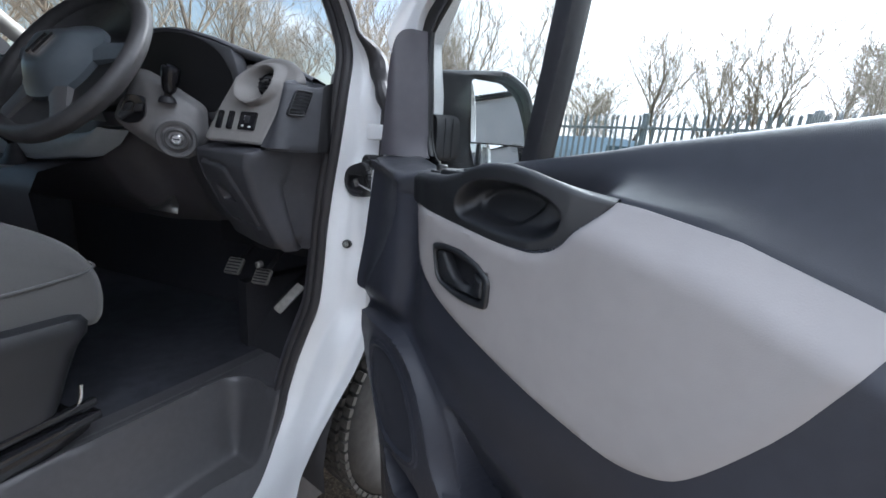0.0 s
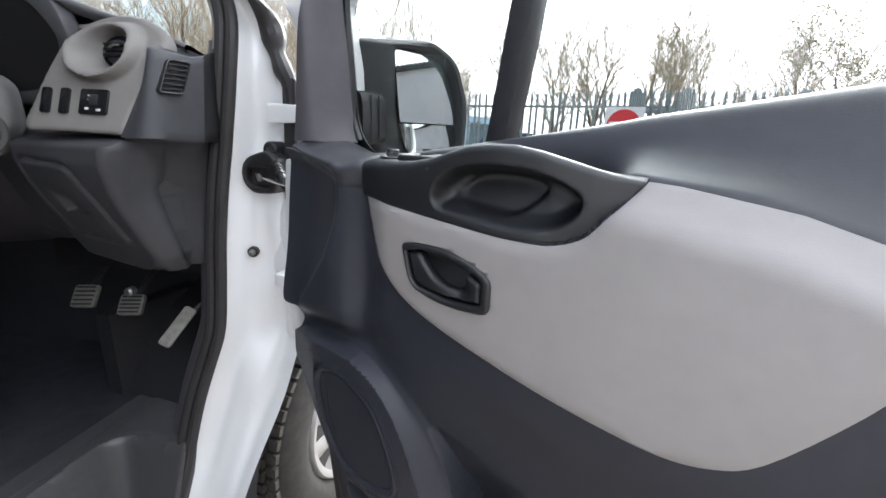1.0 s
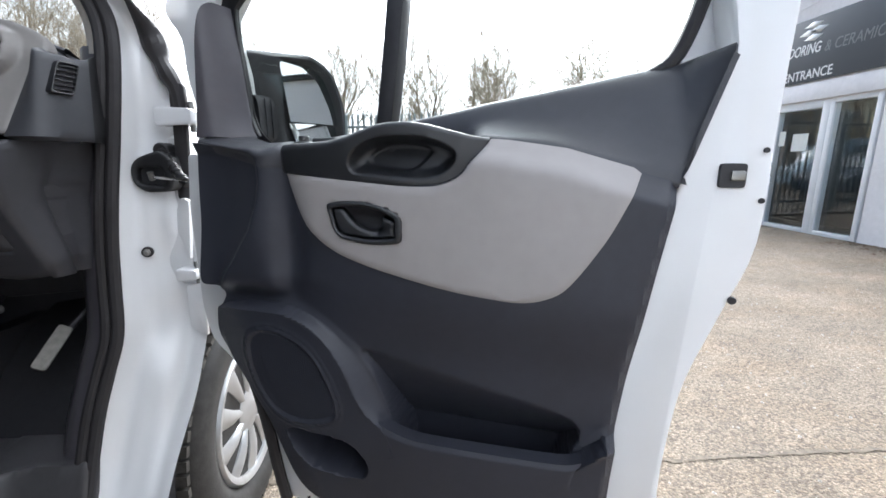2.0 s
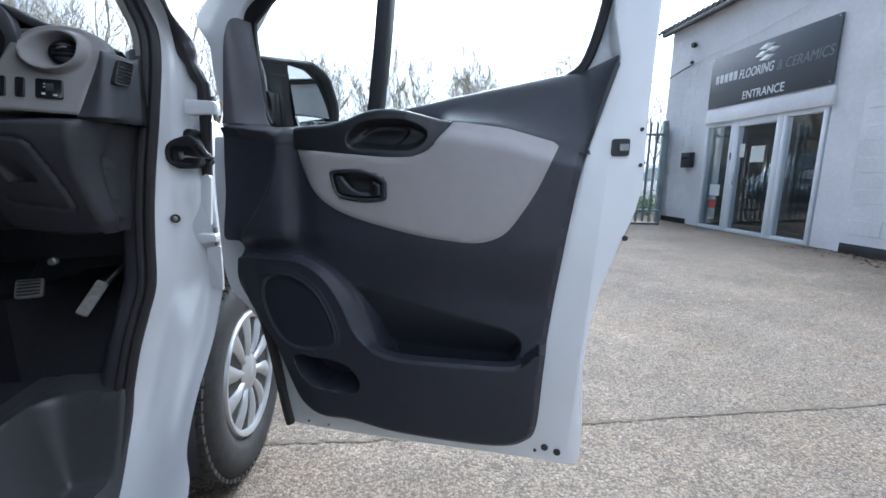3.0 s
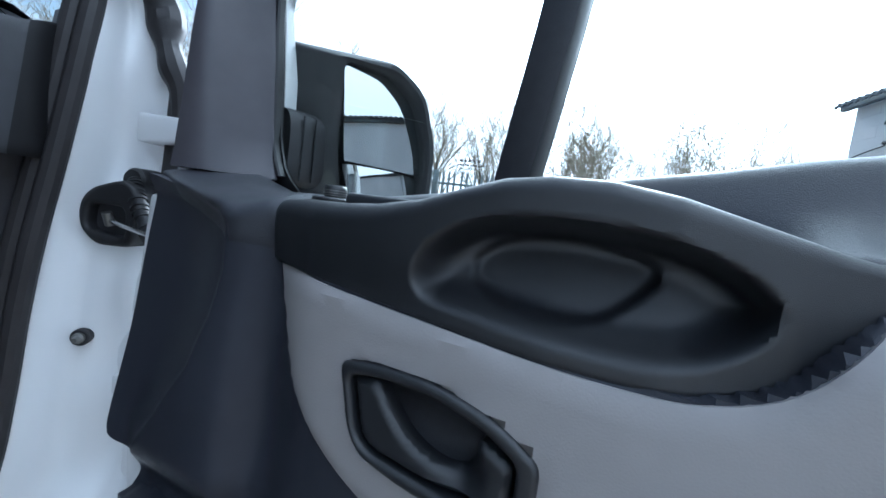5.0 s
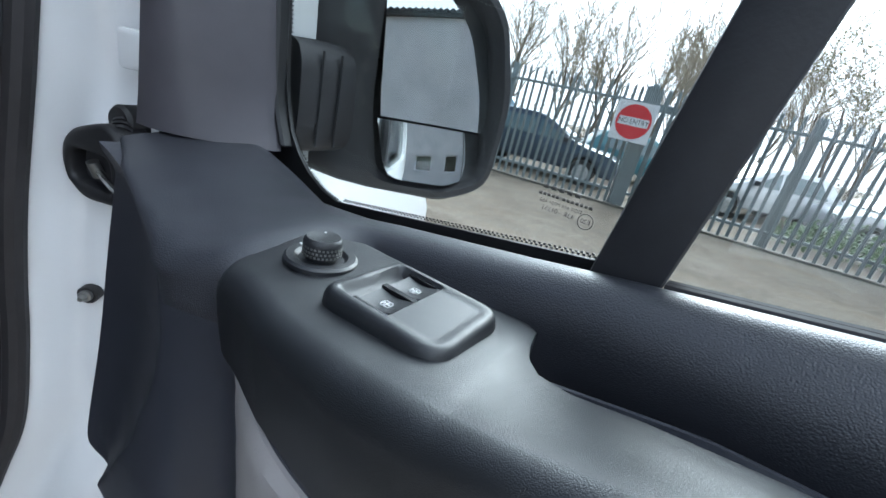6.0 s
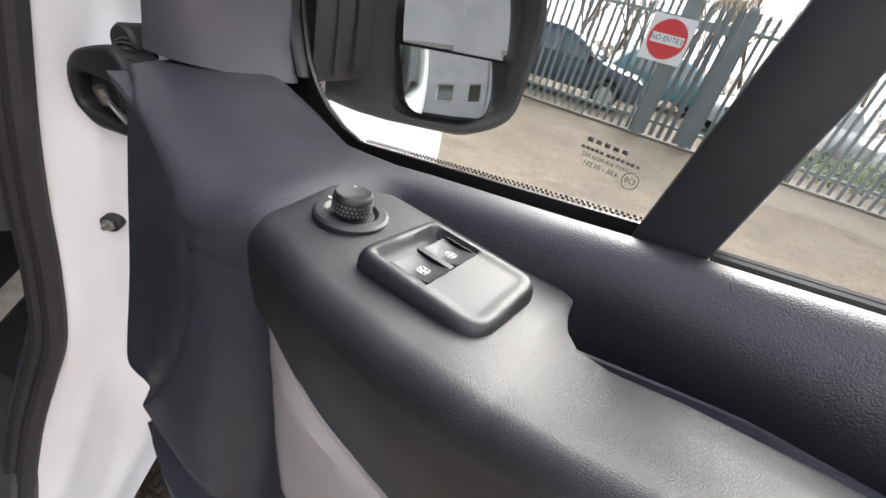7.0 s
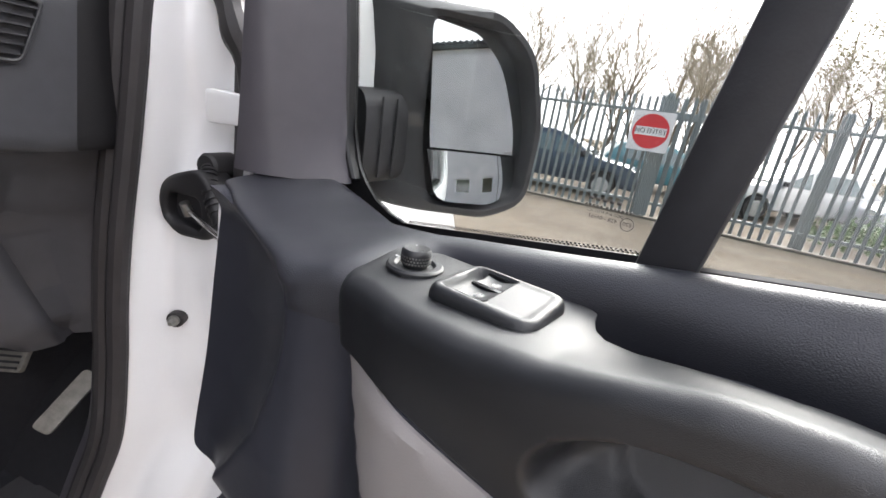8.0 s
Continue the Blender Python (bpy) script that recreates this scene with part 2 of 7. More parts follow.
def tube(path, r, n=10, caps=True, up=(0, 0, 1)):
    """A round rod along a path; r a number or one for each point."""
    bm = bmesh.new()
    P = [Vector(p) for p in path]
    rings, side = [], None
    for i, p in enumerate(P):
        t = (P[min(i + 1, len(P) - 1)] - P[max(i - 1, 0)]).normalized()
        if side is None:
            side = t.cross(Vector(up))
            if side.length < 1e-3:
                side = t.cross(Vector((1, 0, 0)))
        side = (side - t * side.dot(t)).normalized()
        o = t.cross(side)
        ri = r[i] if isinstance(r, (list, tuple)) else r
        rings.append([bm.verts.new(p + side * (ri * math.cos(a)) + o * (ri * math.sin(a))) for a in (2 * math.pi * k / n for k in range(n))])
    for a, b in zip(rings, rings[1:]):
        for k in range(n):
            bm.faces.new((a[k], a[(k + 1) % n], b[(k + 1) % n], b[k]))
    if caps:
        bm.faces.new(rings[0][::-1])
        bm.faces.new(rings[-1])
    return finish(bm)


def lathe(profile, n=24, axis="z", m=None):
    """A turned body from (radius, height) pairs about an axis."""
    bm = bmesh.new()
    rings = []
    for r, h in profile:
        ring = []
        for k in range(n):
            a = 2 * math.pi * k / n
            c = (r * math.cos(a), r * math.sin(a), h)
            c = {"z": c, "y": (c[0], h, c[1]), "x": (h, c[0], c[1])}[axis]
            ring.append(bm.verts.new(m @ Vector(c) if m is not None else c))
        rings.append(ring)
    for a, b in zip(rings, rings[1:]):
        for k in range(n):
            bm.faces.new((a[k], a[(k + 1) % n], b[(k + 1) % n], b[k]))
    bm.faces.new(rings[0][::-1])
    bm.faces.new(rings[-1])
    bmesh.ops.remove_doubles(bm, verts=bm.verts[:], dist=1e-6)
    return finish(bm)


def loft(rows, closed=False, cap=False):
    """A skin over rows of points, each row with as many points."""
    bm = bmesh.new()
    V = [[bm.verts.new(p) for p in row] for row in rows]
    n = len(V[0])
    for a, b in zip(V, V[1:]):
        for k in range(n if closed else n - 1):
            bm.faces.new((a[k], a[(k + 1) % n], b[(k + 1) % n], b[k]))
    if cap:
        bm.faces.new(V[0][::-1])
        bm.faces.new(V[-1])
    return finish(bm)


def thicken(bm, d):
    """Gives an open skin a thickness d against its normals."""
    bmesh.ops.recalc_face_normals(bm, faces=bm.faces[:])
    bmesh.ops.solidify(bm, geom=bm.faces[:], thickness=d)
    return finish(bm)


def relief(outline, depth, step, back=None, fine=()):
    """A skin in the plane xz, cut by the outline, with y = depth(x, z); the rim is drawn back to y = back; fine holds (axis, step, from, to)."""
    bm = bmesh.new()
    bm.faces.new([bm.verts.new((p[0], 0, p[1])) for p in outline])
    P = np.array(outline, float)
    for ax, no in ((0, (1, 0, 0)), (1, (0, 0, 1))):
        lo, hi = P[:, ax].min(), P[:, ax].max()
        cuts = list(np.arange(lo + step * 0.5, hi, step))
        for a, b, f, q in fine:
            if a == ax:
                cuts = [c for c in cuts if not f <= c <= q] + list(np.arange(max(f, lo + 1e-3), min(q, hi), b))
        for c in cuts:
            bmesh.ops.bisect_plane(bm, geom=bm.verts[:] + bm.edges[:] + bm.faces[:], plane_co=(c, 0, 0) if ax == 0 else (0, 0, c), plane_no=no, dist=1e-5)
    u, z = np.array([v.co.x for v in bm.verts]), np.array([v.co.z for v in bm.verts])
    y = depth(u, z)
    for v, d in zip(bm.verts, y):
        v.co.y = d
    if back is not None:
        rim = [e for e in bm.edges if len(e.link_faces) == 1]
        ext = bmesh.ops.extrude_edge_only(bm, edges=rim)
        for g in ext["geom"]:
            if isinstance(g, bmesh.types.BMVert):
                g.co.y = max(back, g.co.y + 0.002)
    bmesh.ops.recalc_face_normals(bm, faces=bm.faces[:])
    bm.normal_update()
    if sum(f.normal.y * f.calc_area() for f in bm.faces) > 0:
        bmesh.ops.reverse_faces(bm, faces=bm.faces[:])
    return finish(bm, recalc=False)


def text_bm(body, size, extrude=0.0005, align="CENTER", bold=0.0):
    """Letters from the built-in font as a mesh, lying in the plane xy."""
    cu = bpy.data.curves.new("letters", "FONT")
    cu.body, cu.size, cu.extrude, cu.offset = body, size, extrude, bold
    cu.align_x, cu.align_y = align, "CENTER"
    ob = bpy.data.objects.new("letters", cu)
    me = ob.to_mesh()
    bm = bmesh.new()
    bm.from_mesh(me)
    ob.to_mesh_clear()
    bpy.data.objects.remove(ob)
    bpy.data.curves.remove(cu)
    return bm


# ---- ground ----
def ground_mat():
    """Worn concrete and asphalt: exposed stones of two sizes, pale scuffed patches, damp and earth."""
    m = material("worn_yard_concrete_and_asphalt", (0.222, 0.186, 0.146), 0.9, var=0.16, scale=160, stain=0.22, sscale=0.9)
    nt = m.node_tree
    p = nt.nodes["Principled BSDF"]
    co = nt.nodes.new("ShaderNodeTexCoord")

    def remap(src, a, b, lo, hi):
        r = nt.nodes.new("ShaderNodeMapRange")
        r.inputs["From Min"].default_value, r.inputs["From Max"].default_value = a, b
        r.inputs["To Min"].default_value, r.inputs["To Max"].default_value = lo, hi
        nt.links.new(src, r.inputs["Value"])
        return r.outputs["Result"]

    def times(colour, factor):
        v = nt.nodes.new("ShaderNodeVectorMath")
        v.operation = "SCALE"
        nt.links.new(colour, v.inputs[0])
        nt.links.new(factor, v.inputs["Scale"])
        return v.outputs["Vector"]

    def stones(scale):
        v = nt.nodes.new("ShaderNodeTexVoronoi")
        v.inputs["Scale"].default_value = scale
        nt.links.new(co.outputs["Object"], v.inputs["Vector"])
        sep = nt.nodes.new("ShaderNodeSeparateColor")
        nt.links.new(v.outputs["Color"], sep.inputs["Color"])
        return v.outputs["Distance"], sep.outputs["Red"]

    def cloud(scale, detail, stretch=(1, 1, 1), rough=0.6):
        mp = nt.nodes.new("ShaderNodeMapping")
        mp.inputs["Scale"].default_value = stretch
        n = nt.nodes.new("ShaderNodeTexNoise")
        n.inputs["Scale"].default_value, n.inputs["Detail"].default_value, n.inputs["Roughness"].default_value = scale, detail, rough
        nt.links.new(co.outputs["Object"], mp.inputs["Vector"])
        nt.links.new(mp.outputs["Vector"], n.inputs["Vector"])
        return n.outputs["Fac"]
    d1, c1 = stones(92)
    d2, c2 = stones(190)
    col = p.inputs["Base Color"].links[0].from_socket
    col = times(col, remap(c1, 0, 1, 0.60, 1.30))
    col = times(col, remap(c2, 0, 1, 0.74, 1.24))
    col = times(col, remap(d1, 0.25, 0.75, 1.10, 0.72))
    col = times(col, remap(cloud(0.55, 7), 0.45, 0.65, 1.04, 0.84))
    col = times(col, remap(cloud(6.5, 7), 0.48, 0.64, 1.0, 0.86))
    col = times(col, remap(cloud(2.6, 9, (0.7, 1.3, 1), 0.7), 0.55, 0.72, 1.0, 1.35))
    tint = nt.nodes.new("ShaderNodeMixRGB")
    tint.blend_type = "MULTIPLY"
    tint.inputs["Color2"].default_value = (1.0, 0.80, 0.58, 1)
    nt.links.new(remap(cloud(1.7, 9, (0.6, 1.5, 1), 0.65), 0.46, 0.70, 0.15, 0.50), tint.inputs["Fac"])
    nt.links.new(col, tint.inputs["Color1"])
    nt.links.new(tint.outputs["Color"], p.inputs["Base Color"])
    h = nt.nodes.new("ShaderNodeMath")
    h.operation = "MULTIPLY_ADD"
    h.inputs[1].default_value = 0.5
    nt.links.new(d2, h.inputs[0])
    nt.links.new(d1, h.inputs[2])
    bp = nt.nodes.new("ShaderNodeBump")
    bp.invert = True
    bp.inputs["Strength"].default_value, bp.inputs["Distance"].default_value = 0.7, 0.006
    nt.links.new(h.outputs[0], bp.inputs["Height"])
    nt.links.new(bp.outputs["Normal"], p.inputs["Normal"])
    return m


GROUND = ground_mat()
bm = bmesh.new()
xs = sorted(set([-1500, -400, -120, -50] + list(np.arange(-20, 20.1, 1.0)) + [50, 120, 400, 1500]))
grid = [[bm.verts.new((x, y, 0)) for x in xs] for y in xs]
for r0, r1 in zip(grid, grid[1:]):
    for k in range(len(xs) - 1):
        bm.faces.new((r0[k], r0[k + 1], r1[k + 1], r1[k]))
tagged(part("ground", finish(bm), GROUND), "worn grey concrete and asphalt yard with stones and stains", "ground", kind="structure")

# ---- the open door ----
DOOR = pose(1.043, -0.127, 0, 0, 0, -19.0)
door = thing("van_door", DOOR, "open white van door with dark grey plastic trim", "")

GTOP = [(0.19, 1.262), (0.42, 1.285), (0.568, 1.284), (0.688, 1.266), (0.794, 1.234), (0.86, 1.215), (0.95, 1.20)]


def along(table, u):
    return np.interp(u, [p[0] for p in table], [p[1] for p in table])


OUT = spline([(-0.013, 1.284), (-0.0115, 1.245), (-0.0085, 1.19), (-0.004, 1.12), (-0.007, 1.045), (-0.006, 1.014), (0.004, 1.005), (0.035, 1.003), (0.042, 0.985), (0.036, 0.968), (0.028, 0.950), (0.023, 0.908), (0.036, 0.852), (0.076, 0.785), (0.118, 0.715), (0.148, 0.640), (0.178, 0.586), (0.231, 0.556),
              (0.323, 0.556), (0.437, 0.541), (0.60, 0.540), (0.700, 0.547), (0.752, 0.568), (0.778, 0.612), (0.790, 0.78), (0.818, 1.022), (0.848, 1.217)], 4, False) + [np.array(p) for p in ((0.900, 1.392),)]
TOPLINE = [np.array((u, along(GTOP, u) - 0.004)) for u in (0.86, 0.75, 0.62, 0.52, 0.40, 0.30, 0.19)]
LOWER = [np.array(p) for p in OUT[:-1]] + [np.array((0.856, 1.222))] + TOPLINE + [np.array(p) for p in ((0.14, 1.258), (0.10, 1.266), (0.05, 1.274), (0.004, 1.282))]
# the speaker pod: its rounded root on the trim, and the crisp edge of its face, which runs on as the pocket's lip
ROOT = spline([(-0.05, 0.935), (0.0, 0.952), (0.03, 0.963), (0.068, 0.972), (0.122, 0.978), (0.175, 0.976), (0.222, 0.966), (0.268, 0.946), (0.302, 0.920), (0.328, 0.893), (0.353, 0.853), (0.374, 0.805), (0.389, 0.757), (0.42, 0.742), (0.50, 0.738), (0.62, 0.740), (0.72, 0.746), (0.752, 0.772), (0.80, 0.79),
               (0.86, 0.6), (0.72, 0.46), (0.4, 0.44), (0.12, 0.46), (-0.05, 0.7)], 4)
LIPC = [(0.05, 0.9655), (0.10, 0.967), (0.15, 0.9685), (0.20, 0.965), (0.25, 0.945), (0.287, 0.910), (0.318, 0.860), (0.341, 0.808), (0.366, 0.775), (0.405, 0.753), (0.46, 0.742), (0.585, 0.744), (0.711, 0.750), (0.747, 0.763)]
FACE = spline([(-0.05, 0.945), (0.0, 0.957)] + LIPC + [(0.79, 0.786), (0.86, 0.6), (0.72, 0.45), (0.4, 0.43), (0.12, 0.45), (-0.05, 0.7)], 4)
POCKET = spline([(0.335, 0.900), (0.411, 0.893), (0.508, 0.871), (0.641, 0.843), (0.716, 0.819), (0.738, 0.788), (0.726, 0.757), (0.706, 0.70), (0.690, 0.645), (0.57, 0.635), (0.43, 0.64), (0.408, 0.70), (0.394, 0.757), (0.379, 0.805), (0.358, 0.853)], 4)
SPK = spline([(0.106, 0.900), (0.127, 0.922), (0.165, 0.928), (0.205, 0.917), (0.238, 0.896), (0.263, 0.863), (0.283, 0.818), (0.291, 0.780), (0.274, 0.757), (0.215, 0.744), (0.155, 0.757), (0.118, 0.802), (0.102, 0.858)], 5)
SLOT = rounded([(0.172, 0.716), (0.190, 0.724), (0.262, 0.721), (0.316, 0.714), (0.343, 0.692), (0.357, 0.664), (0.346, 0.640), (0.292, 0.636), (0.224, 0.643), (0.188, 0.672)], 0.016, 4)
GREY = [np.array(p) for p in spline([(0.2025, 1.227), (0.212, 1.195), (0.229, 1.158), (0.255, 1.125), (0.30, 1.092), (0.36, 1.069), (0.44, 1.049), (0.51, 1.035), (0.573, 1.027), (0.63, 1.024), (0.672, 1.034), (0.705, 1.058), (0.751, 1.128), (0.777, 1.183), (0.796, 1.228)], 4, False)]
GREY += [np.array((u, along(GTOP, u))) for u in (0.785, 0.74, 0.69, 0.63, 0.60)]
CUPLOW = spline([(0.574, 1.281), (0.560, 1.260), (0.547, 1.2435), (0.535, 1.228), (0.520, 1.217), (0.499, 1.2095), (0.477, 1.2065), (0.43, 1.2067), (0.36, 1.2125), (0.28, 1.2195), (0.2025, 1.227)], 3, False)
GREY += [np.array(p) for p in CUPLOW[:-1]]
HANDLE = rounded([(0.294, 1.176), (0.327, 1.1805), (0.369, 1.1805), (0.409, 1.170), (0.433, 1.155), (0.433, 1.112), (0.395, 1.107), (0.355, 1.108), (0.317, 1.117), (0.306, 1.131)], [0.008, 0.02, 0.02, 0.02, 0.006, 0.010, 0.02, 0.02, 0.012, 0.01], 3)
CREASE = [(1.000, 0.040), (1.012, 0.048), (1.06, 0.085), (1.12, 0.126), (1.17, 0.143), (1.21, 0.150), (1.25, 0.148), (1.262, 0.140), (1.272, 0.124), (1.28, 0.10), (1.29, 0.06)]

BEHIND_ARM = [np.array(p) for p in CUPLOW[:-3]] + [np.array(p) for p in ((0.225, 1.2245), (0.225, 1.30), (0.574, 1.31))]


def face_depth(u, z, pocket=0.078):
    """How far the trim's face lies behind the hinge flange's lower corner."""
    u, z = np.asarray(u, float), np.asarray(z, float)
    y = 0.003 + 0.020 * np.exp(-((u - 0.203) / 0.038) ** 2) * sstep(0.95, 1.1, z)      # hollow beside the flange
    y = np.where(z > 1.0, y, 0.003 + (y - 0.003) * sstep(0.93, 1.0, z))
    cu = np.interp(z, [c[0] for c in CREASE], [c[1] for c in CREASE])                  # the moulding stands proud behind a crease
    on = sstep(0.985, 1.02, z) * sstep(1.284, 1.258, z)
    proud = np.interp(z, [1.02, 1.10, 1.145, 1.19, 1.24], [0.014, 0.012, 0.008, 0.003, 0.001])
    y = y - on * proud * sstep(cu - 0.006, cu + 0.005, u) * sstep(0.20, 0.165, u)
    w = np.clip((cu - u) / (cu + 0.010), 0, 1)                                         # the hinge flange slopes away from the crease
    edge_v = 0.001 + 0.040 * np.clip((z - 1.01) / 0.27, 0, 1)
    y = y + on * sstep(cu + 0.004, cu - 0.006, u) * ((edge_v - 0.003) * w + (0.006 - proud) * (1 - w) + 0.009 * np.sin(math.pi * w))
    y = y + (1 - on) * 0.026 * sstep(1.10, 1.29, z) * sstep(0.15, 0.0, u)
    top = along(GTOP, u)
    y = y + 0.030 * sstep(0.045, 0.0, top - z) * sstep(0.25, 0.45, u)                  # shoulder under the upper edge
    y = y + 0.022 * sstep(1.03, 0.88, z) * sstep(0.22, 0.4, u)                         # leans back to the pocket
    y = y + 0.013 * sstep(1.04, 0.985, z) * sstep(0.34, 0.20, u) * sstep(0.0, 0.06, u)  # and to the speaker pod
    root, face = inside_dist(ROOT, u, z), inside_dist(FACE, u, z)
    pk = inside_dist(POCKET, u, z)
    s = np.clip(root, 0, 1) / (np.clip(root, 0, 1) + np.clip(-face, 0, 1) + 1e-6)
    s = s ** 1.2
    hole = sstep(0.002, 0.010, pk) if pocket > 0 else 0.0
    pod = -0.0135 + 0.003 * sstep(0.90, 0.62, z) + 0.018 * sstep(0.13, 0.0, u - 0.38 * (0.93 - z))      # the pod's face turns back towards the hinges
    y = np.where(root > 0, y * (1 - s) + pod * s, y)
    y = y - 0.0040 * np.exp(-((root + 0.001) / 0.007) ** 2) * (1 - hole) * sstep(0.75, 0.79, z) * (0.25 + 0.75 * sstep(0.12, 0.24, u))         # soft bead at the root
    y = y - 0.0015 * np.exp(-((face - 0.002) / 0.003) ** 2) * (1 - hole) * sstep(0.76, 0.79, z) * sstep(0.12, 0.22, u)         # lip of the face
    y = y * (1 - hole) + hole * 0.025
    rim = 0.902 - 0.215 * (u - 0.345)                                                  # the pocket opens along this line and deepens downwards
    y = y + pocket * sstep(0.0, 0.006, pk) * np.clip((rim - z) / np.maximum(rim - 0.735, 0.03), 0, 1) ** 1.2
    sp = inside_dist(SPK, u, z)
    y = y + 0.004 * sstep(0.0, 0.004, sp) - 0.0032 * sstep(0.005, 0.0, np.abs(sp + 0.004)) - 0.0022 * sstep(0.004, 0.0, np.abs(sp + 0.013))
    sl = inside_dist(SLOT, u, z)
    y = y + 0.085 * sstep(0.0, 0.007, sl)
    hd = inside_dist(HANDLE, u, z)
    y = y + 0.030 * sstep(0.004, 0.010, hd)
    y = y + 0.055 * sstep(0.003, 0.009, inside_dist(BEHIND_ARM, u, z))                 # cut away behind the armrest
    edge = np.minimum(inside_dist(OUT, u, z), 0.05)
    y = y + 0.014 * sstep(0.014, 0.0, edge) * sstep(1.28, 1.2, z) * sstep(0.10, 0.2, u + (1.0 - np.minimum(z, 1.0)))
    return y


part("lower_trim", relief(LOWER, face_depth, 0.0065, 0.055, fine=((0, 0.0035, 0.0, 0.40), (0, 0.0045, 0.40, 0.77), (1, 0.004, 0.55, 1.27))), DARK, door, "charcoal grained lower door trim with a speaker pod and pocket")
FRONT = [np.array(p) for p in spline([(0.378, 0.768), (0.405, 0.754), (0.46, 0.743), (0.585, 0.745), (0.700, 0.750), (0.730, 0.757), (0.741, 0.762)], 4, False)] + [np.array(p) for p in rounded([(0.745, 0.70), (0.735, 0.605), (0.57, 0.600), (0.40, 0.604), (0.386, 0.70)], 0.02, 3)]
part("pocket_front", relief(FRONT, lambda u, z: -0.0142 + 0.003 * sstep(0.90, 0.62, z) + 0.0045 * sstep(0.008, 0.0, inside_dist(FRONT, u, z)) * sstep(0.70, 0.735, z), 0.004, 0.02), DARK, door)
part("grey_insert", relief(GREY, lambda u, z: face_depth(u, z) - 0.006 + 0.004 * sstep(0.005, 0.0, inside_dist(GREY, u, z)), 0.0085, 0.03), GREYP, door, "warm grey vinyl door insert")

# speaker grille: a mesh of thin ribs in the oval
bm = bmesh.new()


def grille_depth(u, z):
    return float(face_depth(np.array([u]), np.array([z]))[0])


for i in range(44):
    z = 0.735 + i * 0.0046
    us = np.linspace(0.085, 0.285, 201)
    ok = us[inside_dist(SPK, us, np.full(us.shape, z)) > 0.006]
    if len(ok) > 4:
        w = (ok[-1] - ok[0]) / 5
        for k in range(5):
            uc = ok[0] + (k + 0.5) * w
            add_box(bm, (uc, grille_depth(uc, z) - 0.0005, z), (w, 0.002, 0.0022))
for i in range(44):
    u = 0.09 + i * 0.0046
    zs = np.linspace(0.73, 0.935, 201)
    ok = zs[inside_dist(SPK, np.full(zs.shape, u), zs) > 0.006]
    if len(ok) > 4:
        w = (ok[-1] - ok[0]) / 5
        for k in range(5):
            zc = ok[0] + (k + 0.5) * w
            add_box(bm, (u, grille_depth(u, zc) - 0.001, zc), (0.0022, 0.002, w))
part("speaker_grille", finish(bm, False), DARK, door, "charcoal fine-mesh speaker grille", 0)

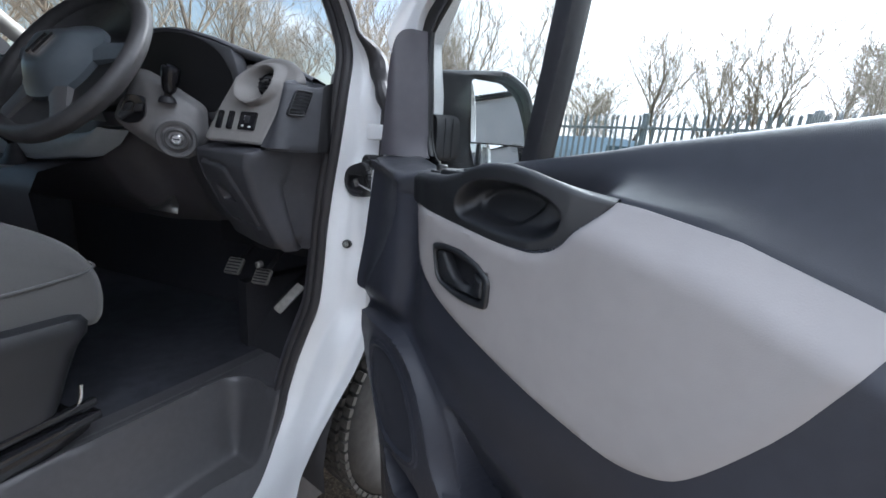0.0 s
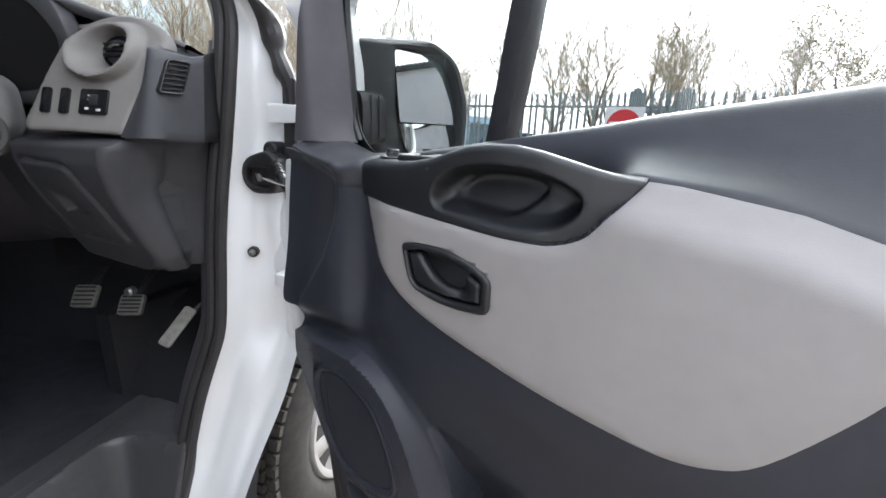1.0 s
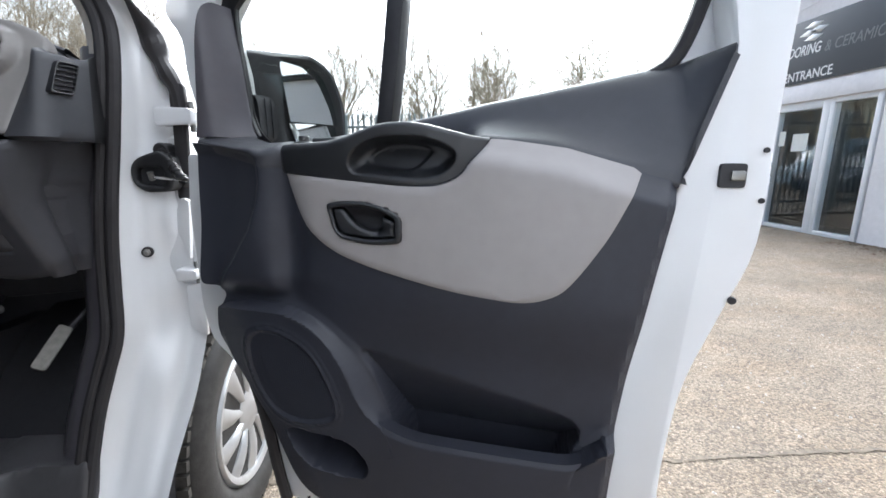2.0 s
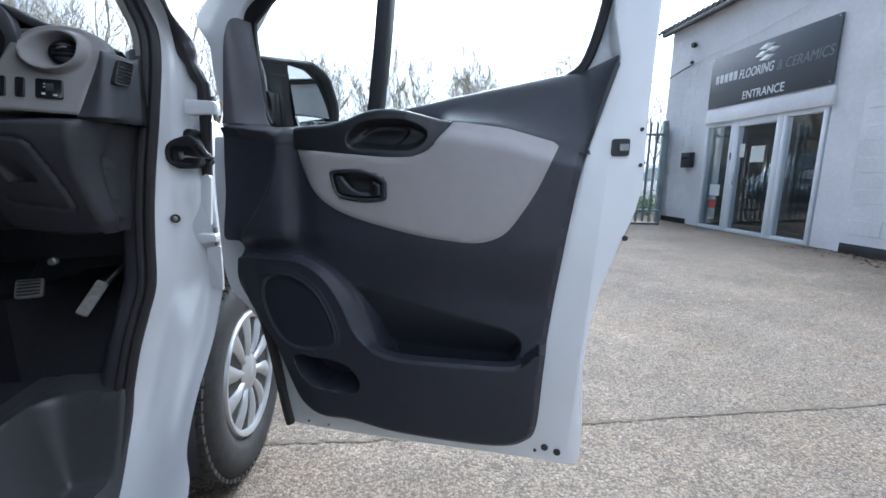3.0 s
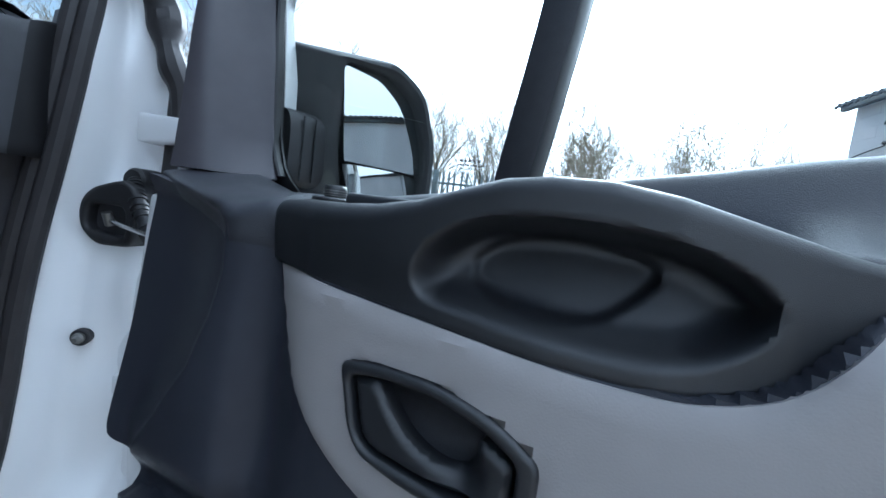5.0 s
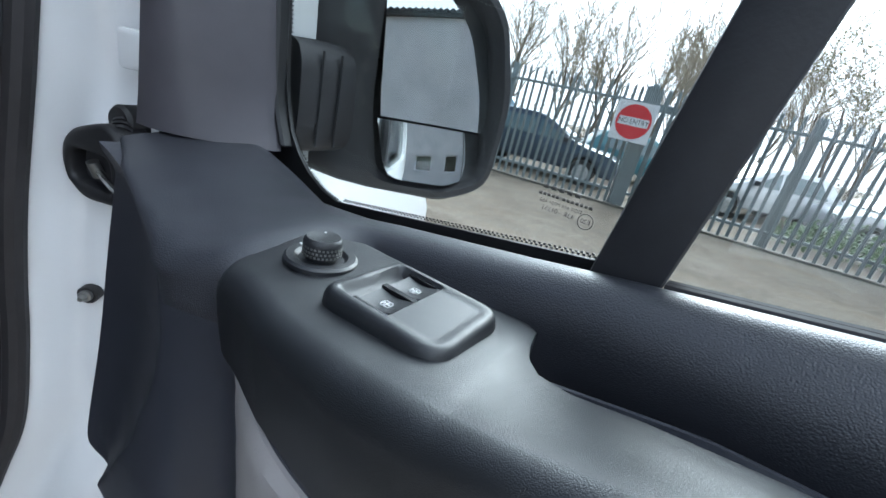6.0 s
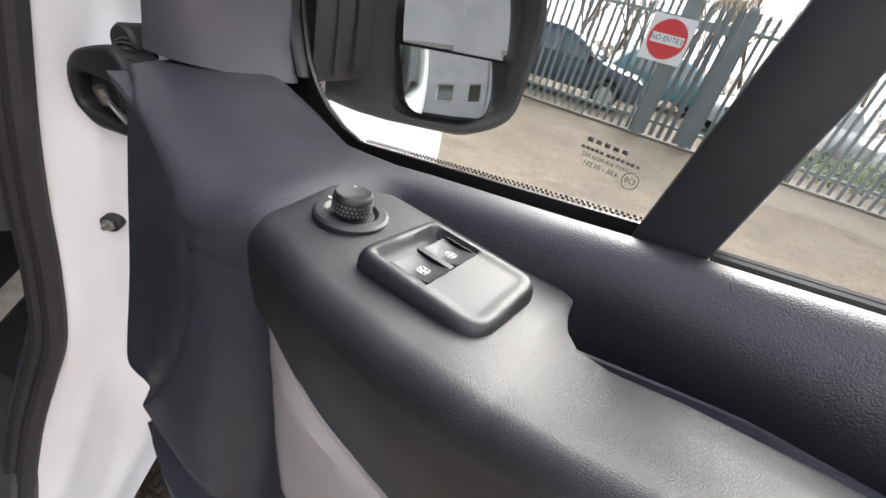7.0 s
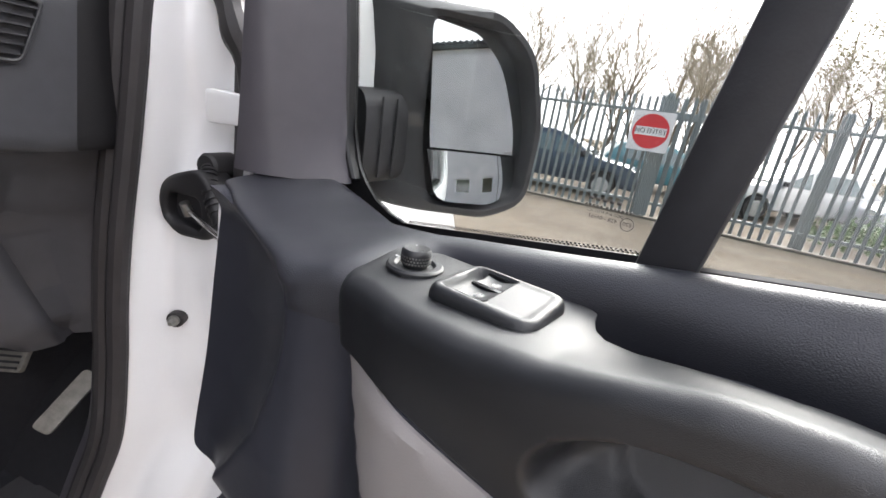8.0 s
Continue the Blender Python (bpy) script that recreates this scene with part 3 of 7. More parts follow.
# upper trim: sill and shoulder lofted along the door
STATIONS = [
    (-0.012, [(0.127, 1.298), (0.118, 1.300), (0.105, 1.299), (0.088, 1.297), (0.072, 1.294), (0.058, 1.292), (0.048, 1.290), (0.043, 1.288), (0.042, 1.284), (0.046, 1.276)]),
    (0.05, [(0.127, 1.296), (0.118, 1.299), (0.105, 1.297), (0.088, 1.294), (0.068, 1.290), (0.050, 1.286), (0.037, 1.281), (0.030, 1.278), (0.029, 1.273), (0.034, 1.264)]),
    (0.09, [(0.130, 1.284), (0.120, 1.286), (0.105, 1.286), (0.086, 1.286), (0.062, 1.284), (0.040, 1.279), (0.024, 1.274), (0.016, 1.270), (0.0145, 1.264), (0.020, 1.256)]),
    (0.13, [(0.131, 1.271), (0.121, 1.277), (0.107, 1.280), (0.088, 1.282), (0.062, 1.282), (0.036, 1.277), (0.016, 1.270), (0.006, 1.263), (0.004, 1.256), (0.008, 1.248)]),
    (0.155, [(0.1315, 1.274), (0.1215, 1.279), (0.108, 1.282), (0.090, 1.284), (0.066, 1.283), (0.038, 1.277), (0.018, 1.267), (0.006, 1.257), (0.001, 1.249), (0.001, 1.240)]),
    (0.185, [(0.132, 1.276), (0.122, 1.282), (0.109, 1.284), (0.096, 1.286), (0.080, 1.285), (0.060, 1.283), (0.040, 1.278), (0.026, 1.268), (0.016, 1.256), (0.012, 1.240)]),
    (0.215, [(0.133, 1.281), (0.123, 1.2875), (0.11, 1.288), (0.101, 1.2856), (0.096, 1.2816), (0.092, 1.2762), (0.086, 1.2716), (0.07, 1.265), (0.05, 1.255), (0.04, 1.235)]),
    (0.3, [(0.135, 1.295), (0.124, 1.3015), (0.112, 1.301), (0.103, 1.2958), (0.0985, 1.2886), (0.096, 1.2786), (0.09, 1.268), (0.08, 1.255), (0.065, 1.235), (0.05, 1.22)]),
    (0.34, [(0.136, 1.302), (0.125, 1.3085), (0.113, 1.308), (0.104, 1.3004), (0.0995, 1.2894), (0.100, 1.272), (0.103, 1.252), (0.106, 1.232), (0.106, 1.215), (0.06, 1.21)]),
    (0.44, [(0.138, 1.319), (0.125, 1.325), (0.113, 1.323), (0.104, 1.3114), (0.0985, 1.297), (0.099, 1.275), (0.103, 1.252), (0.107, 1.235), (0.107, 1.215), (0.055, 1.212)]),
    (0.50, [(0.138, 1.331), (0.124, 1.3355), (0.112, 1.332), (0.1025, 1.3195), (0.096, 1.304), (0.094, 1.285), (0.094, 1.262), (0.095, 1.245), (0.093, 1.225), (0.055, 1.215)]),
    (0.55, [(0.138, 1.341), (0.123, 1.346), (0.111, 1.341), (0.101, 1.328), (0.091, 1.3125), (0.078, 1.302), (0.064, 1.295), (0.052, 1.29), (0.044, 1.286), (0.038, 1.272)]),
    (0.66, [(0.138, 1.36), (0.121, 1.363), (0.108, 1.356), (0.098, 1.3417), (0.088, 1.3253), (0.078, 1.307), (0.064, 1.291), (0.05, 1.281), (0.043, 1.275), (0.037, 1.262)]),
    (0.78, [(0.138, 1.38), (0.118, 1.382), (0.104, 1.3722), (0.092, 1.3553), (0.08, 1.328), (0.068, 1.302), (0.055, 1.273), (0.045, 1.253), (0.039, 1.243), (0.035, 1.23)]),
    (0.848, [(0.138, 1.39), (0.115, 1.391), (0.1, 1.3813), (0.086, 1.3607), (0.072, 1.332), (0.06, 1.301), (0.05, 1.27), (0.042, 1.245), (0.038, 1.228), (0.035, 1.212)]),
]


def sill_row(u):
    U = [s[0] for s in STATIONS]
    row = [[u, float(np.interp(u, U, [s[1][k][0] for s in STATIONS])), float(np.interp(u, U, [s[1][k][1] for s in STATIONS]))] for k in range(10)]
    if 0.004 < u < 0.212:                                   # the front edge runs down into the lower trim's face
        for k, w in ((5, 0.08), (6, 0.35), (7, 0.75), (8, 1.0), (9, 1.0)):
            d = float(face_depth(np.array([u]), np.array([row[k][2]]))[0]) - 0.0012
            row[k][1] = lerp(row[k][1], d, w * float(sstep(0.004, 0.05, u)))
    return [tuple(p) for p in row]


def foot(u):
    """The upper trim's last points, laid against the lower trim."""
    z = float(np.interp(u, [s[0] for s in STATIONS], [s[1][9][1] for s in STATIONS])) - 0.006
    d = float(face_depth(np.array([u]), np.array([z]))[0]) if 0.004 < u < 0.2 else sill_row(u)[9][1] + 0.004
    return (u, d + 0.0004, z)


rows = []
for u in np.concatenate([np.linspace(-0.012, 0.215, 24), np.linspace(0.222, 0.34, 14), np.linspace(0.35, 0.848, 44)]):
    row = np.array(sill_row(u))
    rows.append([tuple(p) for p in spline(row, 3, False)] + [foot(u)])
# the upper rear corner runs out to a point
for k in range(1, 9):
    f = k / 8
    base = np.array([tuple(p) for p in spline(np.array(sill_row(0.848)), 3, False)] + [foot(0.848)])
    lo = lerp(1.215, 1.385, f)
    row = base.copy()
    row[:, 0] = 0.848 + 0.052 * f
    row[:, 2] = np.maximum(row[:, 2] + 0.010 * f, lo)
    row[:, 1] = lerp(row[:, 1], 0.040 + 0.10 * (row[:, 1] - 0.035), f)
    rows.append([tuple(p) for p in row])
part("upper_trim", thicken(loft(rows), 0.004), DARKSOFT, door, "charcoal leather-grained upper door trim and window sill", 50)

# armrest: shelf with the controls, a hump with the pull cup and the pocket behind it
CUP = spline([(0.336, 1.243), (0.347, 1.265), (0.378, 1.283), (0.426, 1.2885), (0.483, 1.283), (0.521, 1.263), (0.518, 1.239), (0.489, 1.219), (0.443, 1.2145), (0.376, 1.2205), (0.345, 1.226)], 5)
CUPIN = spline([(0.364, 1.256), (0.390, 1.276), (0.428, 1.2805), (0.465, 1.273), (0.476, 1.262), (0.465, 1.245), (0.441, 1.229), (0.401, 1.228), (0.372, 1.237)], 5)
ARMTOP = [(0.188, 1.2755), (0.22, 1.2785), (0.27, 1.280), (0.30, 1.2825), (0.335, 1.289), (0.363, 1.298), (0.389, 1.306), (0.415, 1.309), (0.445, 1.309), (0.477, 1.304), (0.511, 1.295), (0.545, 1.286), (0.572, 1.2815)]


def arm_depth(u, z):
    y = np.interp(u, [0.19, 0.22, 0.25, 0.30, 0.36, 0.42, 0.48, 0.53, 0.575], [0.0115, 0.008, 0.0015, -0.002, -0.003, -0.003, 0.000, 0.010, 0.028])
    y = y + 0.004 * sstep(1.262, 1.215, z)
    y = y + 0.014 * sstep(0.0, 0.022, inside_dist(CUP, u, z)) + 0.006 * sstep(0.0, 0.006, inside_dist(CUPIN, u, z))
    y = y + 0.50 * np.clip(z - 1.214, 0, 0.07) * sstep(0.0, 0.012, inside_dist(CUP, u, z))      # the cup's floor leans back
    return y + 0.0025 * sstep(0.003, 0.0, z - along(LOWU, u))


LOWU = CUPLOW[::-1]
rows = []
EDGE_R = [(0.19, 0.013), (0.30, 0.014), (0.36, 0.010), (0.48, 0.009), (0.545, 0.007), (0.575, 0.004)]
for u, turn in [(0.1945 + 0.012 * (1 - math.cos(a)), 0.012 * (1 - math.sin(a))) for a in np.linspace(0, math.pi / 2, 8)][:-1] + [(float(u), 0.0) for u in np.concatenate([np.linspace(0.2065, 0.320, 24), np.linspace(0.322, 0.345, 16), np.linspace(0.350, 0.572, 90)])]:
    zt, zl = float(along(ARMTOP, u)), float(along(LOWU, max(u, 0.2025)))
    R = float(along(EDGE_R, u))
    zs = np.linspace(zl, zt - R, 46)
    ys = arm_depth(np.full(46, u), zs) + turn
    v0 = float(ys[-1])
    vb = float(np.interp(u, [0.19, 0.215, 0.322, 0.328, 0.331, 0.335, 0.342, 0.355, 0.38, 0.43, 0.50, 0.572], [0.062, 0.090, 0.0945, 0.091, 0.078, 0.068, 0.061, 0.060, 0.066, 0.072, 0.066, 0.040]))
    zb = float(np.interp(u, [0.19, 0.215, 0.30, 0.36, 0.42, 0.48, 0.572], [1.283, 1.281, 1.281, 1.283, 1.287, 1.288, 1.284]))
    row = [(u, float(ys[0]) + 0.030, zl)] + [(u, float(y), float(z)) for y, z in zip(ys, zs)]
    row += [(u, v0 + R * (1 - math.cos(a)), zt - R + R * math.sin(a)) for a in np.linspace(0, math.pi / 2, 9)[1:]]
    row += [(u, lerp(v0 + R, vb - 0.003, k / 5), lerp(zt, zb, k / 5)) for k in range(1, 6)]
    row += [(u, vb - 0.0012, zb), (u, vb, zb - 0.0008), (u, vb + 0.0006, zb - 0.0035), (u, vb + 0.002, max(zb - 0.07, 1.215))]
    rows.append(row)
rows = [[(p[0] + 0.0005, max(p[1], 0.055), p[2]) for p in rows[0]]] + rows
bmA = loft(rows)
if sum(f.normal.y * f.calc_area() for f in bmA.faces) > 0:
    bmesh.ops.reverse_faces(bmA, faces=bmA.faces[:])
part("armrest", bmA, SATIN, door, "charcoal satin armrest with a pull cup", 38)

# inner release handle
OPEN = rounded([(0.303, 1.168), (0.328, 1.1725), (0.367, 1.1725), (0.400, 1.1635), (0.421, 1.152), (0.421, 1.120), (0.375, 1.1155), (0.323, 1.1215), (0.313, 1.130)], 0.006, 3)
bez = part("release_bezel", prism(HANDLE, -0.007, 0.014, "xz", 0.0035, 3, hole=OPEN), SATIN, door, "satin charcoal release handle surround")
part("release_recess", relief(HANDLE, lambda u, z: 0.010 + 0.016 * sstep(0.008, 0.03, inside_dist(HANDLE, u, z)), 0.005, 0.03), BLACK, door)
LEVER = rounded([(0.3055, 1.1665), (0.323, 1.1685), (0.332, 1.157), (0.344, 1.142), (0.360, 1.133), (0.376, 1.1295), (0.389, 1.133), (0.3955, 1.143), (0.397, 1.156), (0.4175, 1.1480), (0.4195, 1.1215), (0.375, 1.117), (0.325, 1.123), (0.315, 1.1305)], [0.003, 0.004, 0.02, 0.02, 0.02, 0.012, 0.012, 0.012, 0.003, 0.003, 0.003, 0.02, 0.008, 0.008], 4)
part("release_lever", relief(LEVER, lambda u, z: -0.004 + 0.004 * sstep(0.003, 0.0, inside_dist(LEVER, u, z)) + 0.010 * np.exp(-((u - 0.388) / 0.012) ** 2 - ((z - 1.135) / 0.012) ** 2), 0.0025, 0.012), SATIN, door, "curved satin release lever", 50)

# mirror adjuster
KM = Matrix.Translation((0.2215, 0.0535, 1.2795))
knob = part("adjuster_ring", lathe([(0.0, 0.0), (0.0185, 0.0), (0.0185, 0.0022), (0.0172, 0.0034), (0.0135, 0.0034), (0.0115, 0.0016), (0.0, 0.0016)], 40, m=KM), SATIN, door, "round satin dial plate of the mirror adjuster")
part("adjuster_knob", lathe([(0.0, 0.0), (0.0078, 0.001), (0.0084, 0.0035), (0.0094, 0.0045), (0.0098, 0.0100), (0.0095, 0.0122), (0.0084, 0.0136), (0.0045, 0.0128), (0.0, 0.0124)], 40, m=KM), SATIN, door, "knurled black adjuster knob")
bm = bmesh.new()
for r in range(3):
    for k in range(30):
        a = 2 * math.pi * (k + 0.5 * (r % 2)) / 30
        add_box(bm, (0, 0, 0), (0.0011, 0.0006, 0.0011), KM @ pose(0.0097 * math.cos(a), 0.0097 * math.sin(a), 0.0050 + 0.0021 * r, 0, 0, math.degrees(a) + 90))
part("knurling", finish(bm, False), DULLMETAL, door, "grey studded grip", 0)
bm = bmesh.new()
add_box(bm, (-0.0150, -0.001, 0.0037), (0.0036, 0.0012, 0.0003), KM)
add_box(bm, (-0.0055, 0.0050, 0.0131), (0.0022, 0.0010, 0.0006), KM)
part("position_mark", finish(bm, False), WHITEMARK, door, "white position marks", 0)

# window switch block, set a little askew on the shelf
SW = pose(0.2845, 0.0535, 1.2805, 2, 0, 1.5)


def sw_part(name, bm, mat, parent, label=""):
    bmesh.ops.transform(bm, matrix=SW, verts=bm.verts[:])
    return part(name, bm, mat, parent, label)


SWO = rounded([(-0.033, -0.0265), (0.033, -0.0265), (0.032, 0.0250), (-0.031, 0.0250)], [0.010, 0.013, 0.012, 0.010], 7)


def lay(bm):
    """Turns a relief so that it lies flat, facing up."""
    for v in bm.verts:
        v.co = Vector((v.co.x, v.co.z, -v.co.y))
    bmesh.ops.recalc_face_normals(bm, faces=bm.faces[:])
    return bm


def block_top(u, w):
    e = inside_dist(SWO, u, w)
    h = 0.0085 - 0.0065 * (1 - np.sqrt(np.clip(e / 0.0042, 0, 1) * (2 - np.clip(e / 0.0042, 0, 1)))) - 0.0008 * sstep(0.005, 0.009, e)
    dish = sstep(0.0055, 0.0085, e) * sstep(0.0015, -0.0005, u)
    return -(h - dish * (0.0008 + 0.0062 * sstep(-0.029, -0.016, u)))


blk = sw_part("switch_block", lay(relief(SWO, block_top, 0.0013, 0.006)), SATIN, door, "satin black window switch block")
for j, yc in enumerate((-0.0098, 0.0092)):
    rows = []
    for k in range(11):
        t = k / 10
        x = lerp(-0.0170, 0.0014, t)
        zz = 0.0062 + 0.0016 * t - 0.0017 * math.sin(math.pi * t)
        rows.append([(x, yc - 0.0080, -0.003), (x, yc - 0.0080, zz - 0.0007), (x, yc - 0.0073, zz), (x, yc, zz - 0.0005), (x, yc + 0.0073, zz), (x, yc + 0.0080, zz - 0.0007), (x, yc + 0.0080, -0.003)])
    rows = [[(p[0], p[1], -0.003) for p in rows[0]]] + rows
    but = sw_part("window_button", thicken(loft(rows), 0.0008), SATIN, door, "rocker window button with a white pictogram")
    bm = bmesh.new()
    # pictogram: a window outline with a two-headed arrow
    for c, sz in (((0, 0.0029), (0.0058, 0.0005)), ((0, -0.0029), (0.0044, 0.0005)), ((-0.0026, 0), (0.00035, 0.0058)), ((0.0026, 0), (0.00035, 0.0058)), ((0, 0), (0.0006, 0.0040)), ((0, 0.0016), (0.0018, 0.0006)), ((0, -0.0016), (0.0018, 0.0006)), ((0, 0), (0.0052, 0.0004))):
        add_box(bm, (-0.0070 + 0.8 * c[1], yc - 0.8 * c[0], 0.0049), (sz[1] * 0.62, sz[0] * 0.75, 0.0011))
    sw_part("pictogram", finish(bm, False), WHITEMARK, door, "white window pictogram")
    for sd in (-1, 1):
        sw_part("switch_slot", box(-0.0178, 0.0008, yc + sd * 0.0088 - 0.0007, yc + sd * 0.0088 + 0.0007, -0.003, 0.0070), BLACKGLOSS, door)

# steel shell
SHELL_OUT = [np.array(p) for p in spline([(-0.070, 1.45), (-0.060, 1.28), (-0.066, 1.03), (-0.064, 0.93), (-0.046, 0.86), (-0.005, 0.82), (0.035, 0.77), (0.070, 0.68), (0.088, 0.60), (0.105, 0.505), (0.16, 0.484), (0.422, 0.483), (0.769, 0.490), (0.848, 0.488), (0.880, 0.515), (0.873, 0.691), (0.882, 0.827), (0.896, 0.91), (0.931, 1.021),
                      (0.963, 1.13), (0.966, 1.307), (0.970, 1.453), (0.975, 1.56), (0.97, 1.70), (0.93, 1.80), (0.80, 1.84), (0.45, 1.84), (0.28, 1.80), (0.12, 1.70), (0.02, 1.58)], 4)]
WIN = [np.array(p) for p in rounded([(0.020, 1.245), (0.010, 1.43), (-0.018, 1.555), (0.05, 1.64), (0.15, 1.725), (0.30, 1.79), (0.46, 1.80), (0.80, 1.80), (0.89, 1.75), (0.892, 1.60), (0.870, 1.483), (0.842, 1.38), (0.80, 1.345), (0.44, 1.27)], [0.02, 0, 0.03, 0.03, 0.03, 0.03, 0.03, 0.05, 0.05, 0.03, 0.02, 0.02, 0.02, 0.02], 3)]
LOWSHELL = [np.array(p) for p in spline([(-0.054, 1.262), (-0.066, 1.15), (-0.066, 1.03), (-0.064, 0.93), (-0.046, 0.86), (-0.005, 0.82), (0.035, 0.77), (0.070, 0.68), (0.088, 0.60), (0.105, 0.505), (0.16, 0.484), (0.422, 0.483), (0.769, 0.490), (0.848, 0.488), (0.880, 0.515), (0.873, 0.691), (0.882, 0.827), (0.896, 0.91), (0.931, 1.021),
             (0.963, 1.13), (0.966, 1.307), (0.970, 1.453), (0.975, 1.56), (0.97, 1.70), (0.93, 1.80), (0.80, 1.84), (0.45, 1.84)], 4, False)]
SHELLIN = [np.array(p) for p in ((0.45, 1.80), (0.80, 1.795), (0.885, 1.75), (0.890, 1.60), (0.890, 1.47), (0.904, 1.40), (0.864, 1.26), (0.805, 1.02), (0.772, 0.78), (0.755, 0.62), (0.730, 0.575), (0.437, 0.555), (0.25, 0.57), (0.17, 0.66), (0.10, 0.78), (0.03, 0.88), (0.02, 1.0), (0.02, 1.262))]
part("inner_shell", prism(LOWSHELL + SHELLIN, 0.052, 0.143, "xz", 0.006, 2), WHITE, door, "white painted inner steel of the door", 40)
OUTER = [np.array((p[0] + (0.012 if p[0] > 0.5 else 0.0), p[1] - (0.012 if p[1] < 0.6 else 0))) for p in SHELL_OUT]
part("outer_skin", prism(OUTER, 0.145, 0.192, "xz", 0.010, 3, hole=WIN), WHITE, door, "white painted outer door skin", 40)
FRONTF = spline([(-0.062, 1.25), (-0.070, 1.30), (-0.098, 1.42), (-0.104, 1.50), (-0.138, 1.565), (-0.073, 1.632), (0.02, 1.695), (0.12, 1.75), (0.28, 1.82), (0.45, 1.84)], 4, False) + spline([(0.45, 1.80), (0.30, 1.775), (0.16, 1.71), (0.055, 1.622), (0.000, 1.575), (-0.013, 1.50), (-0.006, 1.43), (-0.002, 1.30), (0.0, 1.25)], 4, False)
part("front_frame", prism(FRONTF, 0.120, 0.146, "xz", 0.005, 2), WHITE, door, "white painted front window frame", 40)

# glass, frit band and frame
part("quarter_glass", prism([(0.016, 1.240), (0.006, 1.43), (-0.012, 1.545), (0.05, 1.63), (0.16, 1.71), (0.30, 1.775), (0.40, 1.79), (0.340, 1.280)], 0.150, 0.154, "xz"), GLASS, door, "clear quarter glass with printed marks")
part("drop_glass", prism([(0.355, 1.285), (0.44, 1.79), (0.80, 1.80), (0.89, 1.75), (0.892, 1.60), (0.870, 1.483), (0.842, 1.375), (0.80, 1.34), (0.44, 1.265)], 0.160, 0.164, "xz"), GLASS, door, "clear sliding door glass")
BAR = prism([(0.330, 1.295), (0.362, 1.295), (0.385, 1.45), (0.428, 1.80), (0.394, 1.80), (0.352, 1.45)], 0.128, 0.170, "xz", 0.003, 2)
part("window_divider", BAR, BLACK, door, "black window divider bar")
FR_LEFT = [(0.121, 1.2715), (0.101, 1.276), (0.081, 1.285), (0.065, 1.298), (0.053, 1.313), (0.046, 1.332), (0.041, 1.350), (0.033, 1.43), (0.018, 1.545)]
FR_IN = [np.array(p) for p in FR_LEFT] + [np.array(p) for p in ((0.08, 1.615), (0.40, 1.80), (0.338, 1.3085))]
FR_OUT = rounded([(0.10, 1.245), (0.020, 1.262), (0.018, 1.36), (0.010, 1.43), (-0.010, 1.548), (0.05, 1.635), (0.40, 1.82), (0.345, 1.285)], [0.012, 0.012, 0.03, 0.03, 0.02, 0.02, 0, 0], 5)
part("glass_seal", prism(FR_OUT, 0.146, 0.1495, "xz", 0, 1, hole=FR_IN), FRIT, door, "black seal round the quarter glass")
bm = bmesh.new()
for k in range(84):
    u = 0.080 + 0.0031 * k
    if u > 0.334:
        break
    z0 = float(np.interp(u, [0.118, 0.338], [1.2715, 1.3085]))
    if u < 0.124:
        continue
    for r in range(2):
        add_box(bm, (u + 0.00155 * (r % 2), 0.1497, z0 + 0.0008 + 0.0016 * r), (0.0015, 0.0005, 0.0013))
PL = [np.array(p) for p in FR_LEFT]
for a, b in zip(PL, PL[1:]):
    nn = max(1, int(np.linalg.norm(b - a) / 0.0031))
    for k in range(nn):
        p = lerp(a, b, k / nn)
        add_box(bm, (p[0] + 0.0009, 0.1497, p[1] + 0.0006), (0.0015, 0.0005, 0.0015))
part("frit_dots", finish(bm, False), FRIT, door, "printed dot edge of the glass", 0)["kind"] = "stuff"
for dv, dz, r in ((0.139, 0.0015, 0.0030), (0.1475, 0.001, 0.0028)):
    part("window_lip", tube([(u, dv, z + dz) for u, z in ((0.365, 1.3075), (0.44, 1.3195), (0.55, 1.3415), (0.66, 1.3605), (0.78, 1.380), (0.835, 1.388))], r, 8), RUBBER, door, "black rubber window lip")
REAR_SEAL = spline([(0.80, 1.372, 0.12), (0.838, 1.395, 0.115), (0.862, 1.45, 0.112), (0.882, 1.54, 0.11), (0.893, 1.65, 0.11), (0.885, 1.74, 0.11), (0.80, 1.79, 0.11), (0.45, 1.79, 0.11)], 4, False)
part("window_run", tube([(p[0], p[2], p[1]) for p in REAR_SEAL], 0.011, 8), RUBBER, door, "black rubber window run")

